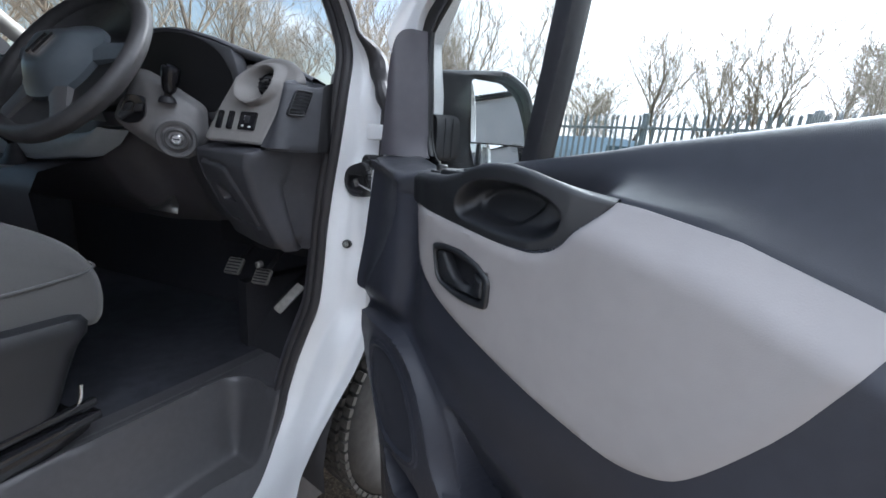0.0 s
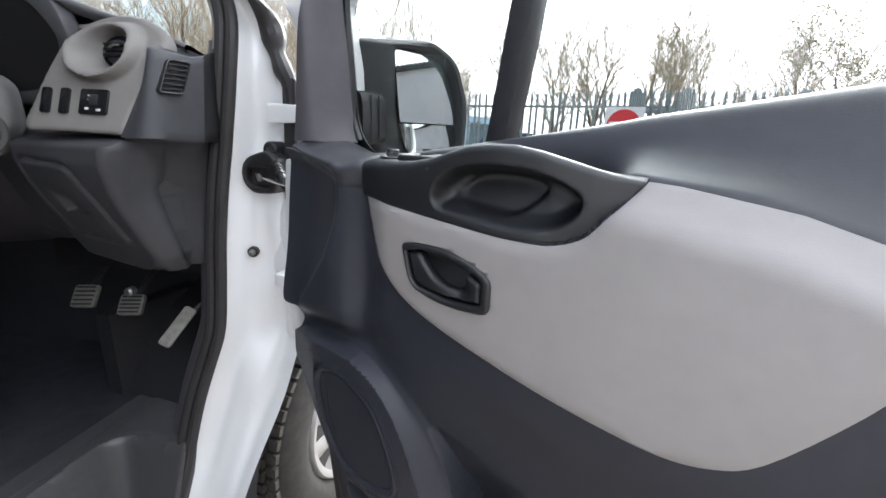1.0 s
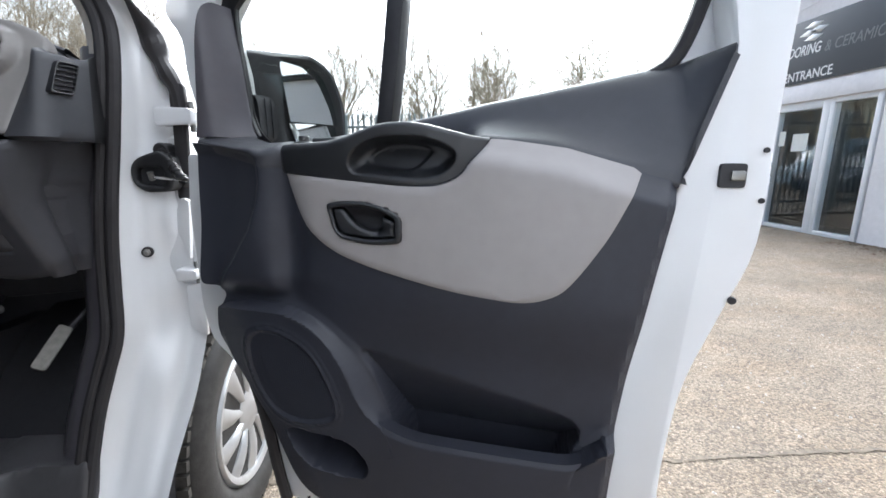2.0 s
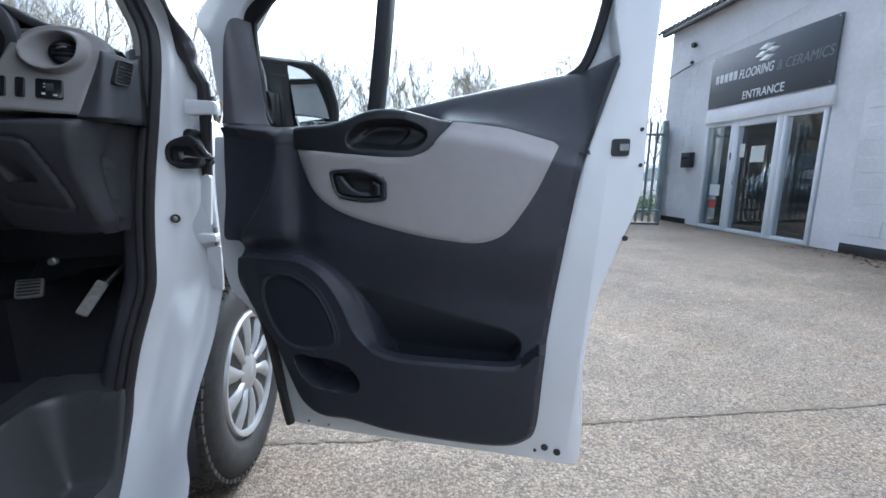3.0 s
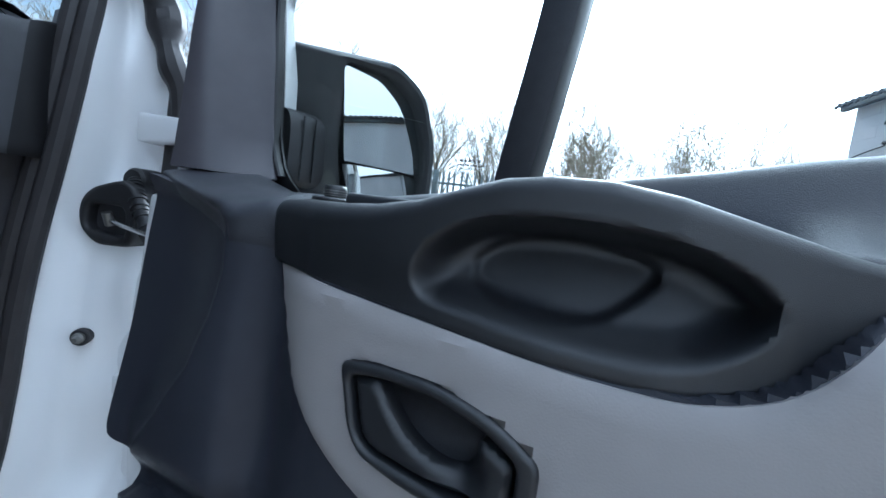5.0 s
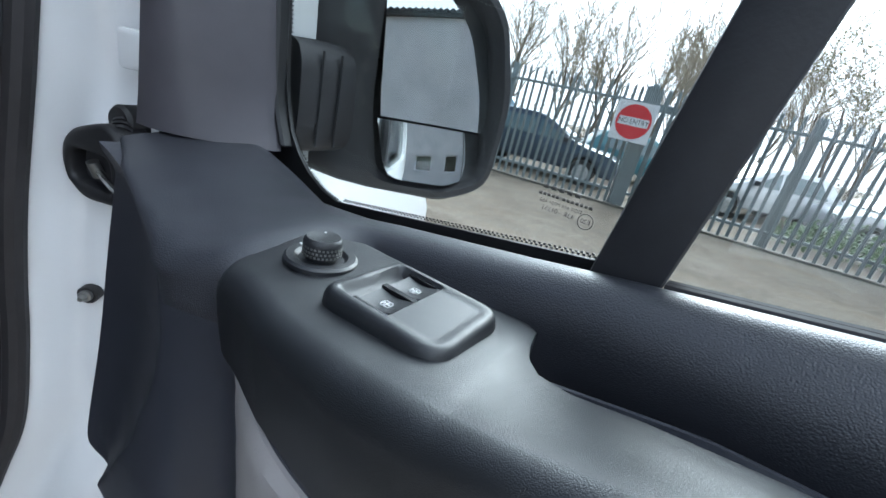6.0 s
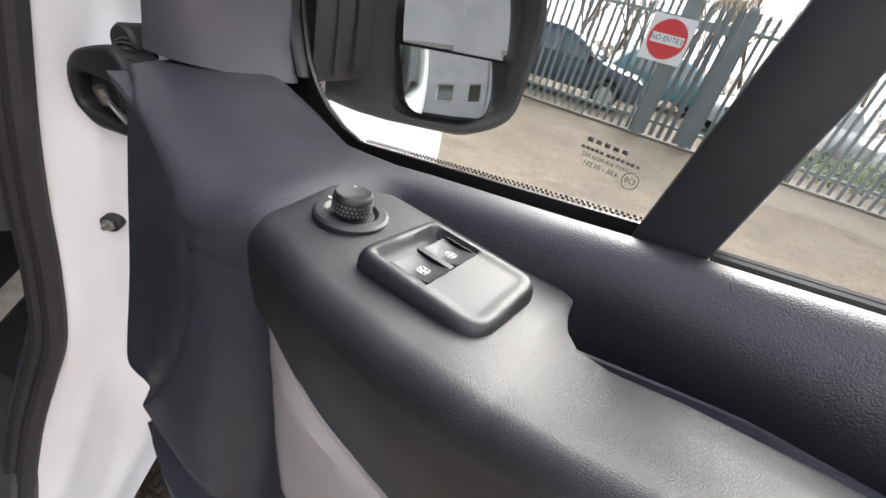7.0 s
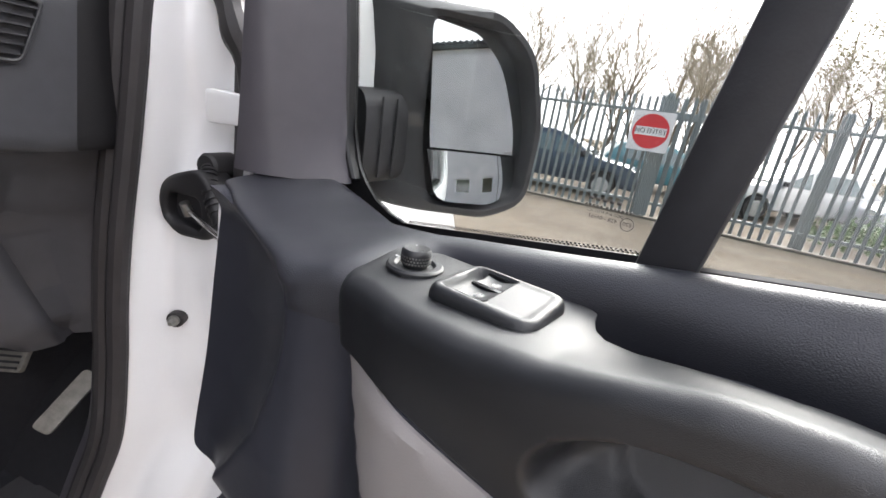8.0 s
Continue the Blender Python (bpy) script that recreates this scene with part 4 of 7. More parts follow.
# pillar trim on the door's front frame
rows = []
for k in range(22):
    t = k / 21
    z = lerp(1.296, 1.552, math.sin(t * math.pi / 2) ** 0.9)
    ur = float(np.interp(z, [1.290, 1.300, 1.32, 1.354, 1.43, 1.56], [0.056, 0.049, 0.042, 0.038, 0.031, 0.014]))
    ul = float(np.interp(z, [1.290, 1.31, 1.36, 1.47, 1.56], [-0.034, -0.029, -0.0235, -0.014, -0.008]))
    s0 = 0.80 * (1 - math.sqrt(max(0.0, 1 - ((z - 1.455) / 0.0975) ** 2))) if z > 1.455 else 0.0      # rounded off at the top
    row = []
    for j in range(11):
        s = lerp(s0, 1.0, j / 10)
        row.append((lerp(ul, ur, s), lerp(0.060, 0.128, s) - 0.018 * math.sin(math.pi * s) + 0.02 * (z - 1.3), z))
    rows.append([(row[0][0] - 0.002, row[0][1] + 0.03, z)] + row + [(row[-1][0] + 0.0015, row[-1][1] + 0.004, z), (row[-1][0] + 0.0005, row[-1][1] + 0.010, z)])
part("pillar_trim", thicken(loft(rows), 0.003), PILLAR, door, "smooth dark grey pillar trim", 60)
# white steel edge of the frame beside the trim
part("frame_return", thicken(loft([[(ul + 0.006, v + 0.014, z), (ul - 0.010, v + 0.014, z), (ul - 0.015, v + 0.018, z), (ul - 0.016, v + 0.026, z), (ul - 0.018, 0.126, z)] for z, ul, v in [(float(z), float(np.interp(z, [1.25, 1.31, 1.36, 1.47, 1.56], [-0.036, -0.029, -0.0235, -0.014, -0.008])), 0.060 + 0.02 * (float(z) - 1.3)) for z in np.linspace(1.252, 1.51, 14)]]), 0.002), WHITE, door, "white painted edge of the window frame", 50)
STRIP = [np.array(p) for p in ((0.058, 1.300), (0.048, 1.320), (0.040, 1.345), (0.038, 1.40), (0.030, 1.469), (0.027, 1.53), (0.028, 1.551), (0.048, 1.569), (0.088, 1.602), (0.16, 1.660), (0.28, 1.735), (0.40, 1.79))]
STRIP += [np.array(p) for p in ((0.39, 1.815), (0.27, 1.775), (0.14, 1.705), (0.040, 1.63), (-0.008, 1.582), (-0.020, 1.545), (-0.020, 1.50), (-0.014, 1.44), (-0.010, 1.38), (-0.006, 1.300))]
part("quarter_strip", prism(STRIP, 0.136, 0.1475, "xz", 0.002, 1), FRIT, door, "black rubber strip beside the quarter glass")
# hinge-side black seal on the lower edge
part("edge_seal", tube(spline([(0.022, 0.05, 0.96), (0.026, 0.045, 0.88), (0.068, 0.042, 0.76), (0.092, 0.04, 0.65), (0.106, 0.04, 0.56), (0.120, 0.04, 0.492)], 5, False), 0.012, 8), RUBBER, door, "black rubber seal on the door edge")
# latch opening, bolts, plugs
part("latch_plate", prism(rounded([(0.900, 1.208), (0.934, 1.208), (0.934, 1.242), (0.900, 1.242)], 0.005, 3), 0.046, 0.056, "xz", 0.001, 1), BLACK, door, "black door latch")
part("latch_claw", box(0.914, 0.932, 0.042, 0.05, 1.218, 1.232, 0.002), DULLMETAL, door, "metal latch claw")
for u, z, r in ((0.800, 0.527, 0.0085), (0.829, 0.519, 0.0085), (0.778, 0.516, 0.004), (0.955, 1.26, 0.004), (0.958, 1.19, 0.004), (0.17, 0.50, 0.003), (0.23, 0.497, 0.003), (0.94, 1.04, 0.006)):
    part("shell_plug", lathe([(0, -0.002), (r * 0.8, -0.002), (r, 0.0), (r, 0.004)], 14, "y", Matrix.Translation((u, 0.050, z))), BLACK, door, "small black plug")

# ---- wing mirror on the door ----
MG = Matrix(((0.5, 0.866, 0, 0.077), (0.866, -0.5, 0, 0.297), (0, 0, 1, 1.376), (0, 0, 0, 1)))
AIM = Matrix.Rotation(radians(-10), 4, "Z") @ Matrix.Rotation(radians(8), 4, "X")      # the glass is aimed outwards and up in its housing   # x along the glass, y out of it, z up


def mir_part(name, bm, mat, parent, label=""):
    bmesh.ops.transform(bm, matrix=MG, verts=bm.verts[:])
    bmesh.ops.recalc_face_normals(bm, faces=bm.faces[:])
    return part(name, bm, mat, parent, label, 40)


GL = [np.array(p) for p in rounded([(-0.066, 0.099), (0.012, 0.101), (0.055, 0.075), (0.077, 0.0), (0.079, -0.088), (0.03, -0.104), (-0.048, -0.100), (-0.062, -0.03)], [0.012, 0.012, 0.03, 0.02, 0.026, 0.01, 0.02, 0.02], 4)]


def scaled(poly, s, dx=0.0, dz=0.0, grow=0.0):
    P = np.array(poly)
    c = P.mean(0)
    out = []
    for p in P:
        d = p - c
        out.append(c + d * s + d / np.linalg.norm(d) * grow + np.array((dx, dz)))
    return out


def inside_clip(poly, z0, above):
    out, k = [], len(poly)
    for i in range(k):
        a, b = poly[i], poly[(i + 1) % k]
        ia, ib = (a[1] > z0) == above, (b[1] > z0) == above
        if ia:
            out.append(a)
        if ia != ib:
            t = (z0 - a[1]) / (b[1] - a[1])
            out.append(a + (b - a) * t)
    return out


rows = []
for y, s, g, dx in ((-0.02, 1, 0.000, 0), (0.008, 1, 0.002, 0), (0.014, 1, 0.007, 0), (0.013, 1, 0.014, 0.001), (0.004, 1, 0.019, 0.001), (-0.02, 1, 0.021, -0.001), (-0.05, 0.99, 0.019, -0.006), (-0.075, 0.93, 0.013, -0.010), (-0.092, 0.78, 0.006, -0.012), (-0.099, 0.45, 0, -0.012)):
    reach = float(sstep(0.005, 0.014, g + (0.01 if y < -0.03 else 0)))
    ring = []
    for p in scaled(GL, s, dx, 0, g):
        f = reach * float(sstep(-0.015, -0.07, p[0]))
        ring.append((p[0] - 0.072 * f, y - 0.034 * f, p[1]))
    rows.append(ring)
hous = mir_part("mirror_housing", loft(rows, True, True), BLACK, door, "black plastic wing mirror housing")
UP = [np.array(p) for p in inside_clip(GL, -0.0385, True)]
LO = [np.array(p) for p in inside_clip(GL, -0.0405, False)]


def mirror_glass(poly, bulge, zc, tilt=0.0):
    P = np.array(poly)
    c = np.array((0.006, zc))
    return relief(scaled(poly, 0.997), lambda u, z: -(0.004 - bulge * ((u - c[0]) ** 2 + (z - c[1]) ** 2) + tilt * (z - c[1])), 0.006)


for nm, poly, bl, zc, ti, lab in (("flat_mirror_glass", UP, 0.25, 0.03, 0.0, "upper mirror glass reflecting sky and building"), ("convex_mirror_glass", LO, 1.9, -0.072, 0.0, "small convex lower mirror glass")):
    bm = mirror_glass(poly, bl, zc, ti)
    for v in bm.verts:
        v.co.y = -v.co.y
    bmesh.ops.transform(bm, matrix=Matrix.Translation((0, 0.004, 0)) @ AIM, verts=bm.verts[:])
    mir_part(nm, bm, MIRROR, hous, lab)
def arm_ring(x, y, z, w, h):
    """A flattened, round-cornered section of the mirror's arm."""
    out = []
    for a in np.linspace(0, 2 * math.pi, 29)[:-1]:
        c, q = math.cos(a), math.sin(a)
        out.append((x + w * math.copysign(abs(c) ** 0.55, c), y, z + h * math.copysign(abs(q) ** 0.55, q)))
    return out


arm = part("mirror_arm", loft([arm_ring(*r) for r in ((0.018, 0.156, 1.340, 0.028, 0.050), (0.016, 0.19, 1.342, 0.029, 0.051), (0.012, 0.225, 1.343, 0.030, 0.051), (0.012, 0.262, 1.344, 0.032, 0.050))], True, True), BLACK, door, "black moulded mirror arm", 40)
for k, dv in enumerate((0.178, 0.199)):
    part("arm_rib", tube([(0.0455, dv, 1.300), (0.0460, dv, 1.325), (0.0460, dv, 1.36), (0.045, dv, 1.384)], 0.0016, 6), BLACK, arm)

# ---- the van ----
van = thing("van", pose(0, 0, 0), "white panel van with its cab open, on worn asphalt", "van")
door.parent = van
CAB = pose(0.745, -0.175, 0, 0, 0, 15.8)        # the cab's own axes: x across the dashboard, y forwards
TURN = CAB @ pose(-0.745, 0.175, 0)             # turns a body part into the van's heading
DASHTOP = grained("dash_top_plastic", (0.075, 0.077, 0.086), 0.6, 500, 0.2)
KNEE = grained("knee_panel_plastic", (0.075, 0.071, 0.078), 0.5, 1100, 0.2)
LOWDARK = grained("dark_grey_dash_plastic", (0.055, 0.055, 0.063), 0.5, 1300, 0.2)
LINER = material("dark_cab_lining", (0.024, 0.025, 0.030), 0.75, var=0.1, scale=30, bump=0.1, bscale=400)
MAT_FLOOR = material("black_rubber_floor", (0.036, 0.038, 0.046), 0.42, var=0.3, scale=25, stain=0.3, sscale=6, bump=0.25, bscale=260, rvar=0.1)
STEP = grained("moulded_step_plastic", (0.064, 0.063, 0.068), 0.34, 1300, 0.2)
WELLBLACK = material("deep_black_plastic", (0.009, 0.009, 0.011), 0.6)
PALEPLASTIC = material("pale_blue_grey_plastic", (0.42, 0.46, 0.49), 0.45, var=0.04, scale=40, bump=0.06, bscale=800)
SHROUD = grained("column_grey_plastic", (0.20, 0.195, 0.20), 0.5, 1300, 0.15)
RINGGREY = grained("dark_grey_ring_plastic", (0.085, 0.083, 0.085), 0.45, 1300, 0.12)
PADGREY = grained("smooth_charcoal_pad", (0.090, 0.105, 0.120), 0.30, 1400, 0.06)
CLOTH = material("dark_grey_seat_cloth", (0.078, 0.077, 0.078), 0.85, var=0.08, scale=400, bump=0.25, bscale=1100, sheen=0.3)

SEAL = spline([(0.715, -0.125, 1.93), (0.809, -0.046, 1.72), (0.829, -0.021, 1.65), (0.847, -0.002, 1.58), (0.869, -0.005, 1.52), (0.876, -0.021, 1.44), (0.861, -0.033, 1.30), (0.845, -0.043, 1.18), (0.832, -0.047, 1.08), (0.825, -0.051, 0.985), (0.824, -0.066, 0.88), (0.807, -0.086, 0.80), (0.787, -0.113, 0.70), (0.760, -0.16, 0.50), (0.735, -0.23, 0.30), (0.725, -0.33, 0.22), (0.75, -0.55, 0.19), (0.91, -1.12, 0.19)], 5, False)
EDGE = spline([(0.755, -0.165, 1.93), (0.848, -0.075, 1.72), (0.885, -0.048, 1.65), (0.908, -0.025, 1.58), (0.918, 0.030, 1.52), (0.930, 0.062, 1.45), (0.942, 0.065, 1.32), (0.950, 0.045, 1.18), (0.953, 0.037, 1.08), (0.956, 0.03, 0.985), (0.962, 0.02, 0.86), (0.955, -0.005, 0.78), (0.945, -0.04, 0.70), (0.925, -0.12, 0.57), (0.922, -0.185, 0.467), (0.955, -0.26, 0.40), (1.03, -0.55, 0.36), (1.19, -1.12, 0.36)], 5, False)
rows = []
for a, b in zip(SEAL, EDGE):
    row = []
    for j in range(21):
        t = j / 20
        p = lerp(np.array(a), np.array(b), t)
        p = p + np.array((-0.10, 0.25, 0)) * (0.075 * math.sin(math.pi * t) ** 1.5 * (1 - 0.75 * float(sstep(1.47, 1.60, p[2]))))
        # pressed channel and dimples in the pillar
        p = p + np.array((-0.3, 1, 0)) * (0.016 * math.exp(-((t - 0.80) / 0.10) ** 2) + 0.014 * math.exp(-((t - 0.22) / 0.13) ** 2)) * float(sstep(0.45, 0.6, p[2]) * sstep(1.58, 1.48, p[2]))
        for c, r, d in (((0.895, 1.02), 0.05, 0.018), ((0.90, 0.88), 0.06, 0.020), ((0.90, 1.31), 0.045, 0.018), ((0.88, 1.42), 0.05, -0.010), ((0.88, 0.75), 0.06, -0.014), ((0.91, 1.12), 0.03, -0.008)):
            q = math.hypot(p[0] - c[0], (p[2] - c[1]) * 0.6)
            p = p + np.array((-0.3, 1, 0)) * d * math.exp(-(q / r) ** 2 * 2)
        row.append(tuple(p))
    rows.append(row)
part("hinge_pillar", loft(rows), WHITE, van, "white painted hinge pillar and sill", 60)
for k, (off, r) in enumerate((((-0.004, -0.006, 0), 0.0125), ((-0.026, -0.010, 0), 0.011))):
    part("aperture_seal", tube([tuple(np.array(p) + np.array(off)) for p in SEAL], r, 10), RUBBER, van, "black rubber door aperture seal")
# inner lining beside the seal: dark below, a pale cover on the upper pillar
LINING = ((-0.03, -0.006), (-0.046, -0.004), (-0.070, 0.004), (-0.096, 0.030), (-0.118, 0.11))
COVER = ((-0.030, -0.004), (-0.040, -0.006), (-0.052, -0.004), (-0.066, 0.010), (-0.074, 0.035), (-0.076, 0.08))
PALETRIM = material("pale_beige_trim", (0.42, 0.39, 0.35), 0.6, var=0.05, scale=20)
part("pillar_lining", loft([[(p[0] + dx, p[1] + dy, p[2]) for dx, dy in LINING] for p in SEAL if p[2] < 1.49]), PILLAR, van, "dark pillar lining", 60)
part("pillar_cover", loft([[(p[0] + dx, p[1] + dy, p[2]) for dx, dy in COVER] for p in SEAL if p[2] > 1.44]), PALETRIM, van, "pale beige pillar cover", 60)
# outside: wing with its arch, bonnet, roof, far side, back wall
AY, AZ, AR = 0.40, 0.395, 0.57
wing = [(0.03, 0.96), (0.045, 1.18), (0.065, 1.30), (0.12, 1.335), (0.30, 1.30), (0.45, 1.26), (0.62, 1.22), (0.95, 1.13), (1.12, 0.98), (1.17, 0.75), (1.17, 0.35), (0.99, 0.30)]
wing += [(AY + AR * math.cos(a), AZ + AR * math.sin(a)) for a in np.linspace(-0.1, math.pi * 0.62, 16)]
bmw = prism(wing, 0.80, 0.952, "yz", 0.02, 3)
for v in bmw.verts:
    v.co.x -= 0.10 * max(0, v.co.z - 1.15) + 0.12 * max(0, v.co.y - 0.7) ** 2
part("front_wing", bmw, WHITE, van, "white painted front wing", 40)
rows = []
for y, z in ((0.62, 1.250), (0.75, 1.215), (0.95, 1.135), (1.08, 1.02), (1.16, 0.85), (1.17, 0.4)):
    rows.append([(x, y - 0.10 * abs(x / 0.9) ** 3, z - 0.06 * abs(x / 0.9) ** 3) for x in np.linspace(-0.88, 0.88, 13)])
part("bonnet", thicken(loft(rows), 0.02), WHITE, van, "white painted bonnet").data.transform(TURN)
part("roof", box(-0.86, 0.80, -4.0, 0.14, 1.93, 1.97, 0.015), WHITE, van, "white roof").data.transform(TURN)
part("headlining", box(-0.84, 0.72, -1.2, 0.10, 1.88, 1.925), LINER, van).data.transform(TURN)
FARWIN = [(-0.95, 1.30), (0.05, 1.28), (-0.10, 1.55), (-0.35, 1.82), (-0.95, 1.84)]
part("far_side", prism([(-4.0, 0.35), (0.60, 0.35), (0.60, 1.22), (0.30, 1.45), (0.0, 1.75), (-0.1, 1.93), (-4.0, 1.93)], -0.95, -0.90, "yz", 0, 2, hole=FARWIN), WHITE, van).data.transform(TURN)
part("far_lining", prism([(-1.2, 0.55), (0.60, 0.55), (0.60, 1.22), (0.30, 1.45), (0.0, 1.75), (-0.1, 1.88), (-1.2, 1.88)], -0.898, -0.88, "yz", 0, 2, hole=FARWIN), LINER, van).data.transform(TURN)
part("far_window", prism(FARWIN, -0.925, -0.92, "yz"), GLASS, van, "clear passenger door glass").data.transform(TURN)
part("bulkhead", box(-0.88, 0.88, -1.24, -1.20, 0.40, 1.90), LINER, van, "dark cab bulkhead").data.transform(TURN)
part("load_side", box(0.90, 0.952, -4.0, -1.13, 0.36, 1.93, 0.012), WHITE, van, "white load area side").data.transform(TURN)
part("tail", box(-0.90, 0.90, -4.0, -3.96, 0.36, 1.93), WHITE, van).data.transform(TURN)
part("underbody", box(-0.90, 0.70, -4.0, 1.0, 0.20, 0.30), BLACK, van).data.transform(TURN)
part("cab_floor", box(-0.88, 0.60, -1.2, 0.45, 0.575, 0.612, 0.006), MAT_FLOOR, van, "black rubber cab floor")
part("toe_board", loft([[(-0.88, 0.16, 0.62), (0.74, 0.16, 0.62)], [(-0.88, 0.32, 0.72), (0.74, 0.32, 0.72)], [(-0.88, 0.42, 0.95), (0.74, 0.42, 0.95)], [(-0.88, 0.44, 1.2), (0.76, 0.44, 1.2)]]), MAT_FLOOR, van)
# moulded step well between floor and sill
def well_rim(y):
    return 0.598 - 0.13 * (y + 0.2)


WELLO = rounded([(well_rim(-1.3), -1.3), (well_rim(-0.172), -0.172), (1.3, -0.10), (1.3, -1.3)], [0, 0.075, 0, 0], 8)
rows = []
for y in np.concatenate([np.linspace(-1.15, -0.42, 16), np.linspace(-0.40, -0.02, 40)]):
    x0, x1 = well_rim(y) - 0.085, float(np.interp(y, [-1.12, -0.55, -0.33, -0.23, -0.16, -0.08], [0.92, 0.765, 0.735, 0.742, 0.765, 0.79]))
    xs_ = lerp(x0, x1, np.linspace(0, 1, 34))
    d = inside_dist(WELLO, xs_, np.full(34, y))
    zz = 0.621 - 0.215 * sstep(-0.004, 0.062, d) ** 0.8 + 0.0035 * np.exp(-((d + 0.006) / 0.006) ** 2) - 0.004 * sstep(0.012, 0.0, xs_ - x0 - 0.045)
    rows.append([(float(x), float(y), float(z)) for x, z in zip(xs_, zz)] + [(x1 + 0.004, float(y), float(zz[-1]) - 0.012), (x1 + 0.006, float(y), 0.20)])
part("step_well", loft(rows), STEP, van, "black moulded entry step", 60)
part("kick_panel", loft([[(0.765, 0.16, 1.25), (0.775, 0.02, 1.25), (0.795, -0.03, 1.25)], [(0.75, 0.20, 0.95), (0.78, 0.0, 0.95), (0.815, -0.06, 0.95)], [(0.72, 0.20, 0.75), (0.76, 0.0, 0.75), (0.79, -0.09, 0.75)], [(0.70, 0.20, 0.55), (0.73, -0.02, 0.55), (0.755, -0.13, 0.55)], [(0.69, 0.20, 0.40), (0.71, -0.06, 0.40), (0.73, -0.19, 0.38)]]), LINER, van, "dark kick panel")
part("windscreen", loft([[(x, 0.62 - 0.10 * abs(x) ** 2, 1.26) for x in np.linspace(-0.80, 0.80, 9)], [(x * 0.86, 0.15 - 0.06 * abs(x) ** 2, 1.93) for x in np.linspace(-0.80, 0.80, 9)]]), GLASS, van, "clear windscreen").data.transform(TURN)
part("scuttle", loft([[(x, y - 0.10 * abs(x) ** 2, z) for x in np.linspace(-0.84, 0.84, 9)] for y, z in ((0.50, 1.24), (0.60, 1.255), (0.66, 1.25))]), BLACK, van).data.transform(TURN)
# rubber wing seal lying in the pillar gutter
WS = spline([(0.755, -0.168, 1.93, 0.006), (0.850, -0.078, 1.72, 0.006), (0.887, -0.050, 1.65, 0.006), (0.906, -0.030, 1.59, 0.006), (0.915, -0.025, 1.56, 0.006), (0.908, 0.020, 1.540, 0.015), (0.910, 0.044, 1.515, 0.023), (0.917, 0.046, 1.485, 0.024), (0.926, 0.042, 1.458, 0.016), (0.938, 0.040, 1.43, 0.019), (0.948, 0.045, 1.40, 0.015), (0.952, 0.045, 1.33, 0.011), (0.952, 0.045, 1.28, 0.008)], 4, False)
part("gutter_seal", tube([tuple(p[:3]) for p in WS], [max(0.005, float(p[3])) for p in WS], 10), RUBBER, van, "black rubber gutter seal")
# hinges, check strap, locating bolt
for z0, z1, x0, x1, y0 in ((1.325, 1.366, 0.907, 0.985, 0.018), (0.976, 1.006, 0.918, 0.966, -0.004)):
    h = part("hinge", prism(rounded([(x0, z0), (x1, z0 + 0.004), (x1, z1 - 0.004), (x0, z1)], 0.007, 3), y0, y0 + 0.042, "xz", 0.004, 2), WHITE, van, "white painted door hinge")
    part("hinge_pin", lathe([(0, z0 - 0.012), (0.006, z0 - 0.012), (0.006, z1 + 0.012), (0, z1 + 0.012)], 12, m=Matrix.Translation((x1 - 0.012, y0 + 0.030, 0))), DULLMETAL, h)
for P in ([(0.933, 1.139), (0.944, 1.169), (0.962, 1.163), (0.949, 1.024), (0.935, 1.073), (0.929, 1.091)], [(0.931, 0.962), (0.97, 0.968), (0.966, 0.834), (0.929, 0.857)]):
    part("hinge_plate", prism(rounded(P, 0.007, 3), 0.010, 0.022, "xz", 0.003, 2), WHITE, van, "white pressed hinge plate")
part("gap_strip", prism(rounded([(0.936, 1.42), (0.968, 1.415), (0.968, 1.37), (0.95, 1.151), (0.925, 1.163), (0.934, 1.323), (0.934, 1.369)], 0.008, 3), 0.036, 0.05, "xz", 0.003, 2), RUBBER, van, "black rubber strip in the door gap")
CKO = rounded([(0.858, 1.222), (0.863, 1.243), (0.878, 1.257), (0.903, 1.266), (0.925, 1.272), (0.945, 1.258), (0.949, 1.215), (0.942, 1.184), (0.886, 1.181), (0.863, 1.200)], 0.016, 4)
CKI = rounded([(0.871, 1.201), (0.93, 1.194), (0.928, 1.236), (0.873, 1.236)], 0.012, 4)
ck = part("check_strap_boot", prism(CKO, -0.013, 0.03, "xz", 0.006, 3, hole=CKI), BOOT, van, "black rubber check strap boot")
part("boot_floor", prism(CKI, 0.004, 0.03, "xz"), BLACK, ck)
part("check_strap", tube([(0.893, 0.0, 1.215), (0.945, -0.022, 1.212), (1.02, -0.050, 1.208)], 0.0036, 8), CHROME, ck, "bright metal check strap")
part("strap_roller", lathe([(0, -0.009), (0.006, -0.009), (0.006, 0.009), (0, 0.009)], 14, m=pose(0.898, -0.004, 1.217, 20, 0, 0)), DULLMETAL, ck)
GAIT = [(0.915, 0.018, 1.272), (0.930, 0.002, 1.258), (0.952, -0.010, 1.232), (0.985, -0.026, 1.198)]
cg = part("cable_gaiter", tube(GAIT, 0.009, 12), BOOT, van, "black ribbed cable gaiter")
bmg = bmesh.new()
for t in np.linspace(0.15, 0.95, 11):
    P = spline(GAIT, 10, False)
    i = int(t * (len(P) - 2))
    d = Vector(P[i + 1] - P[i]).to_track_quat("Z", "Y").to_matrix().to_4x4()
    g = bmesh.ops.create_cone(bmg, cap_ends=True, segments=14, radius1=0.0108, radius2=0.0108, depth=0.0035)["verts"]
    bmesh.ops.transform(bmg, matrix=Matrix.Translation(P[i]) @ d, verts=g)
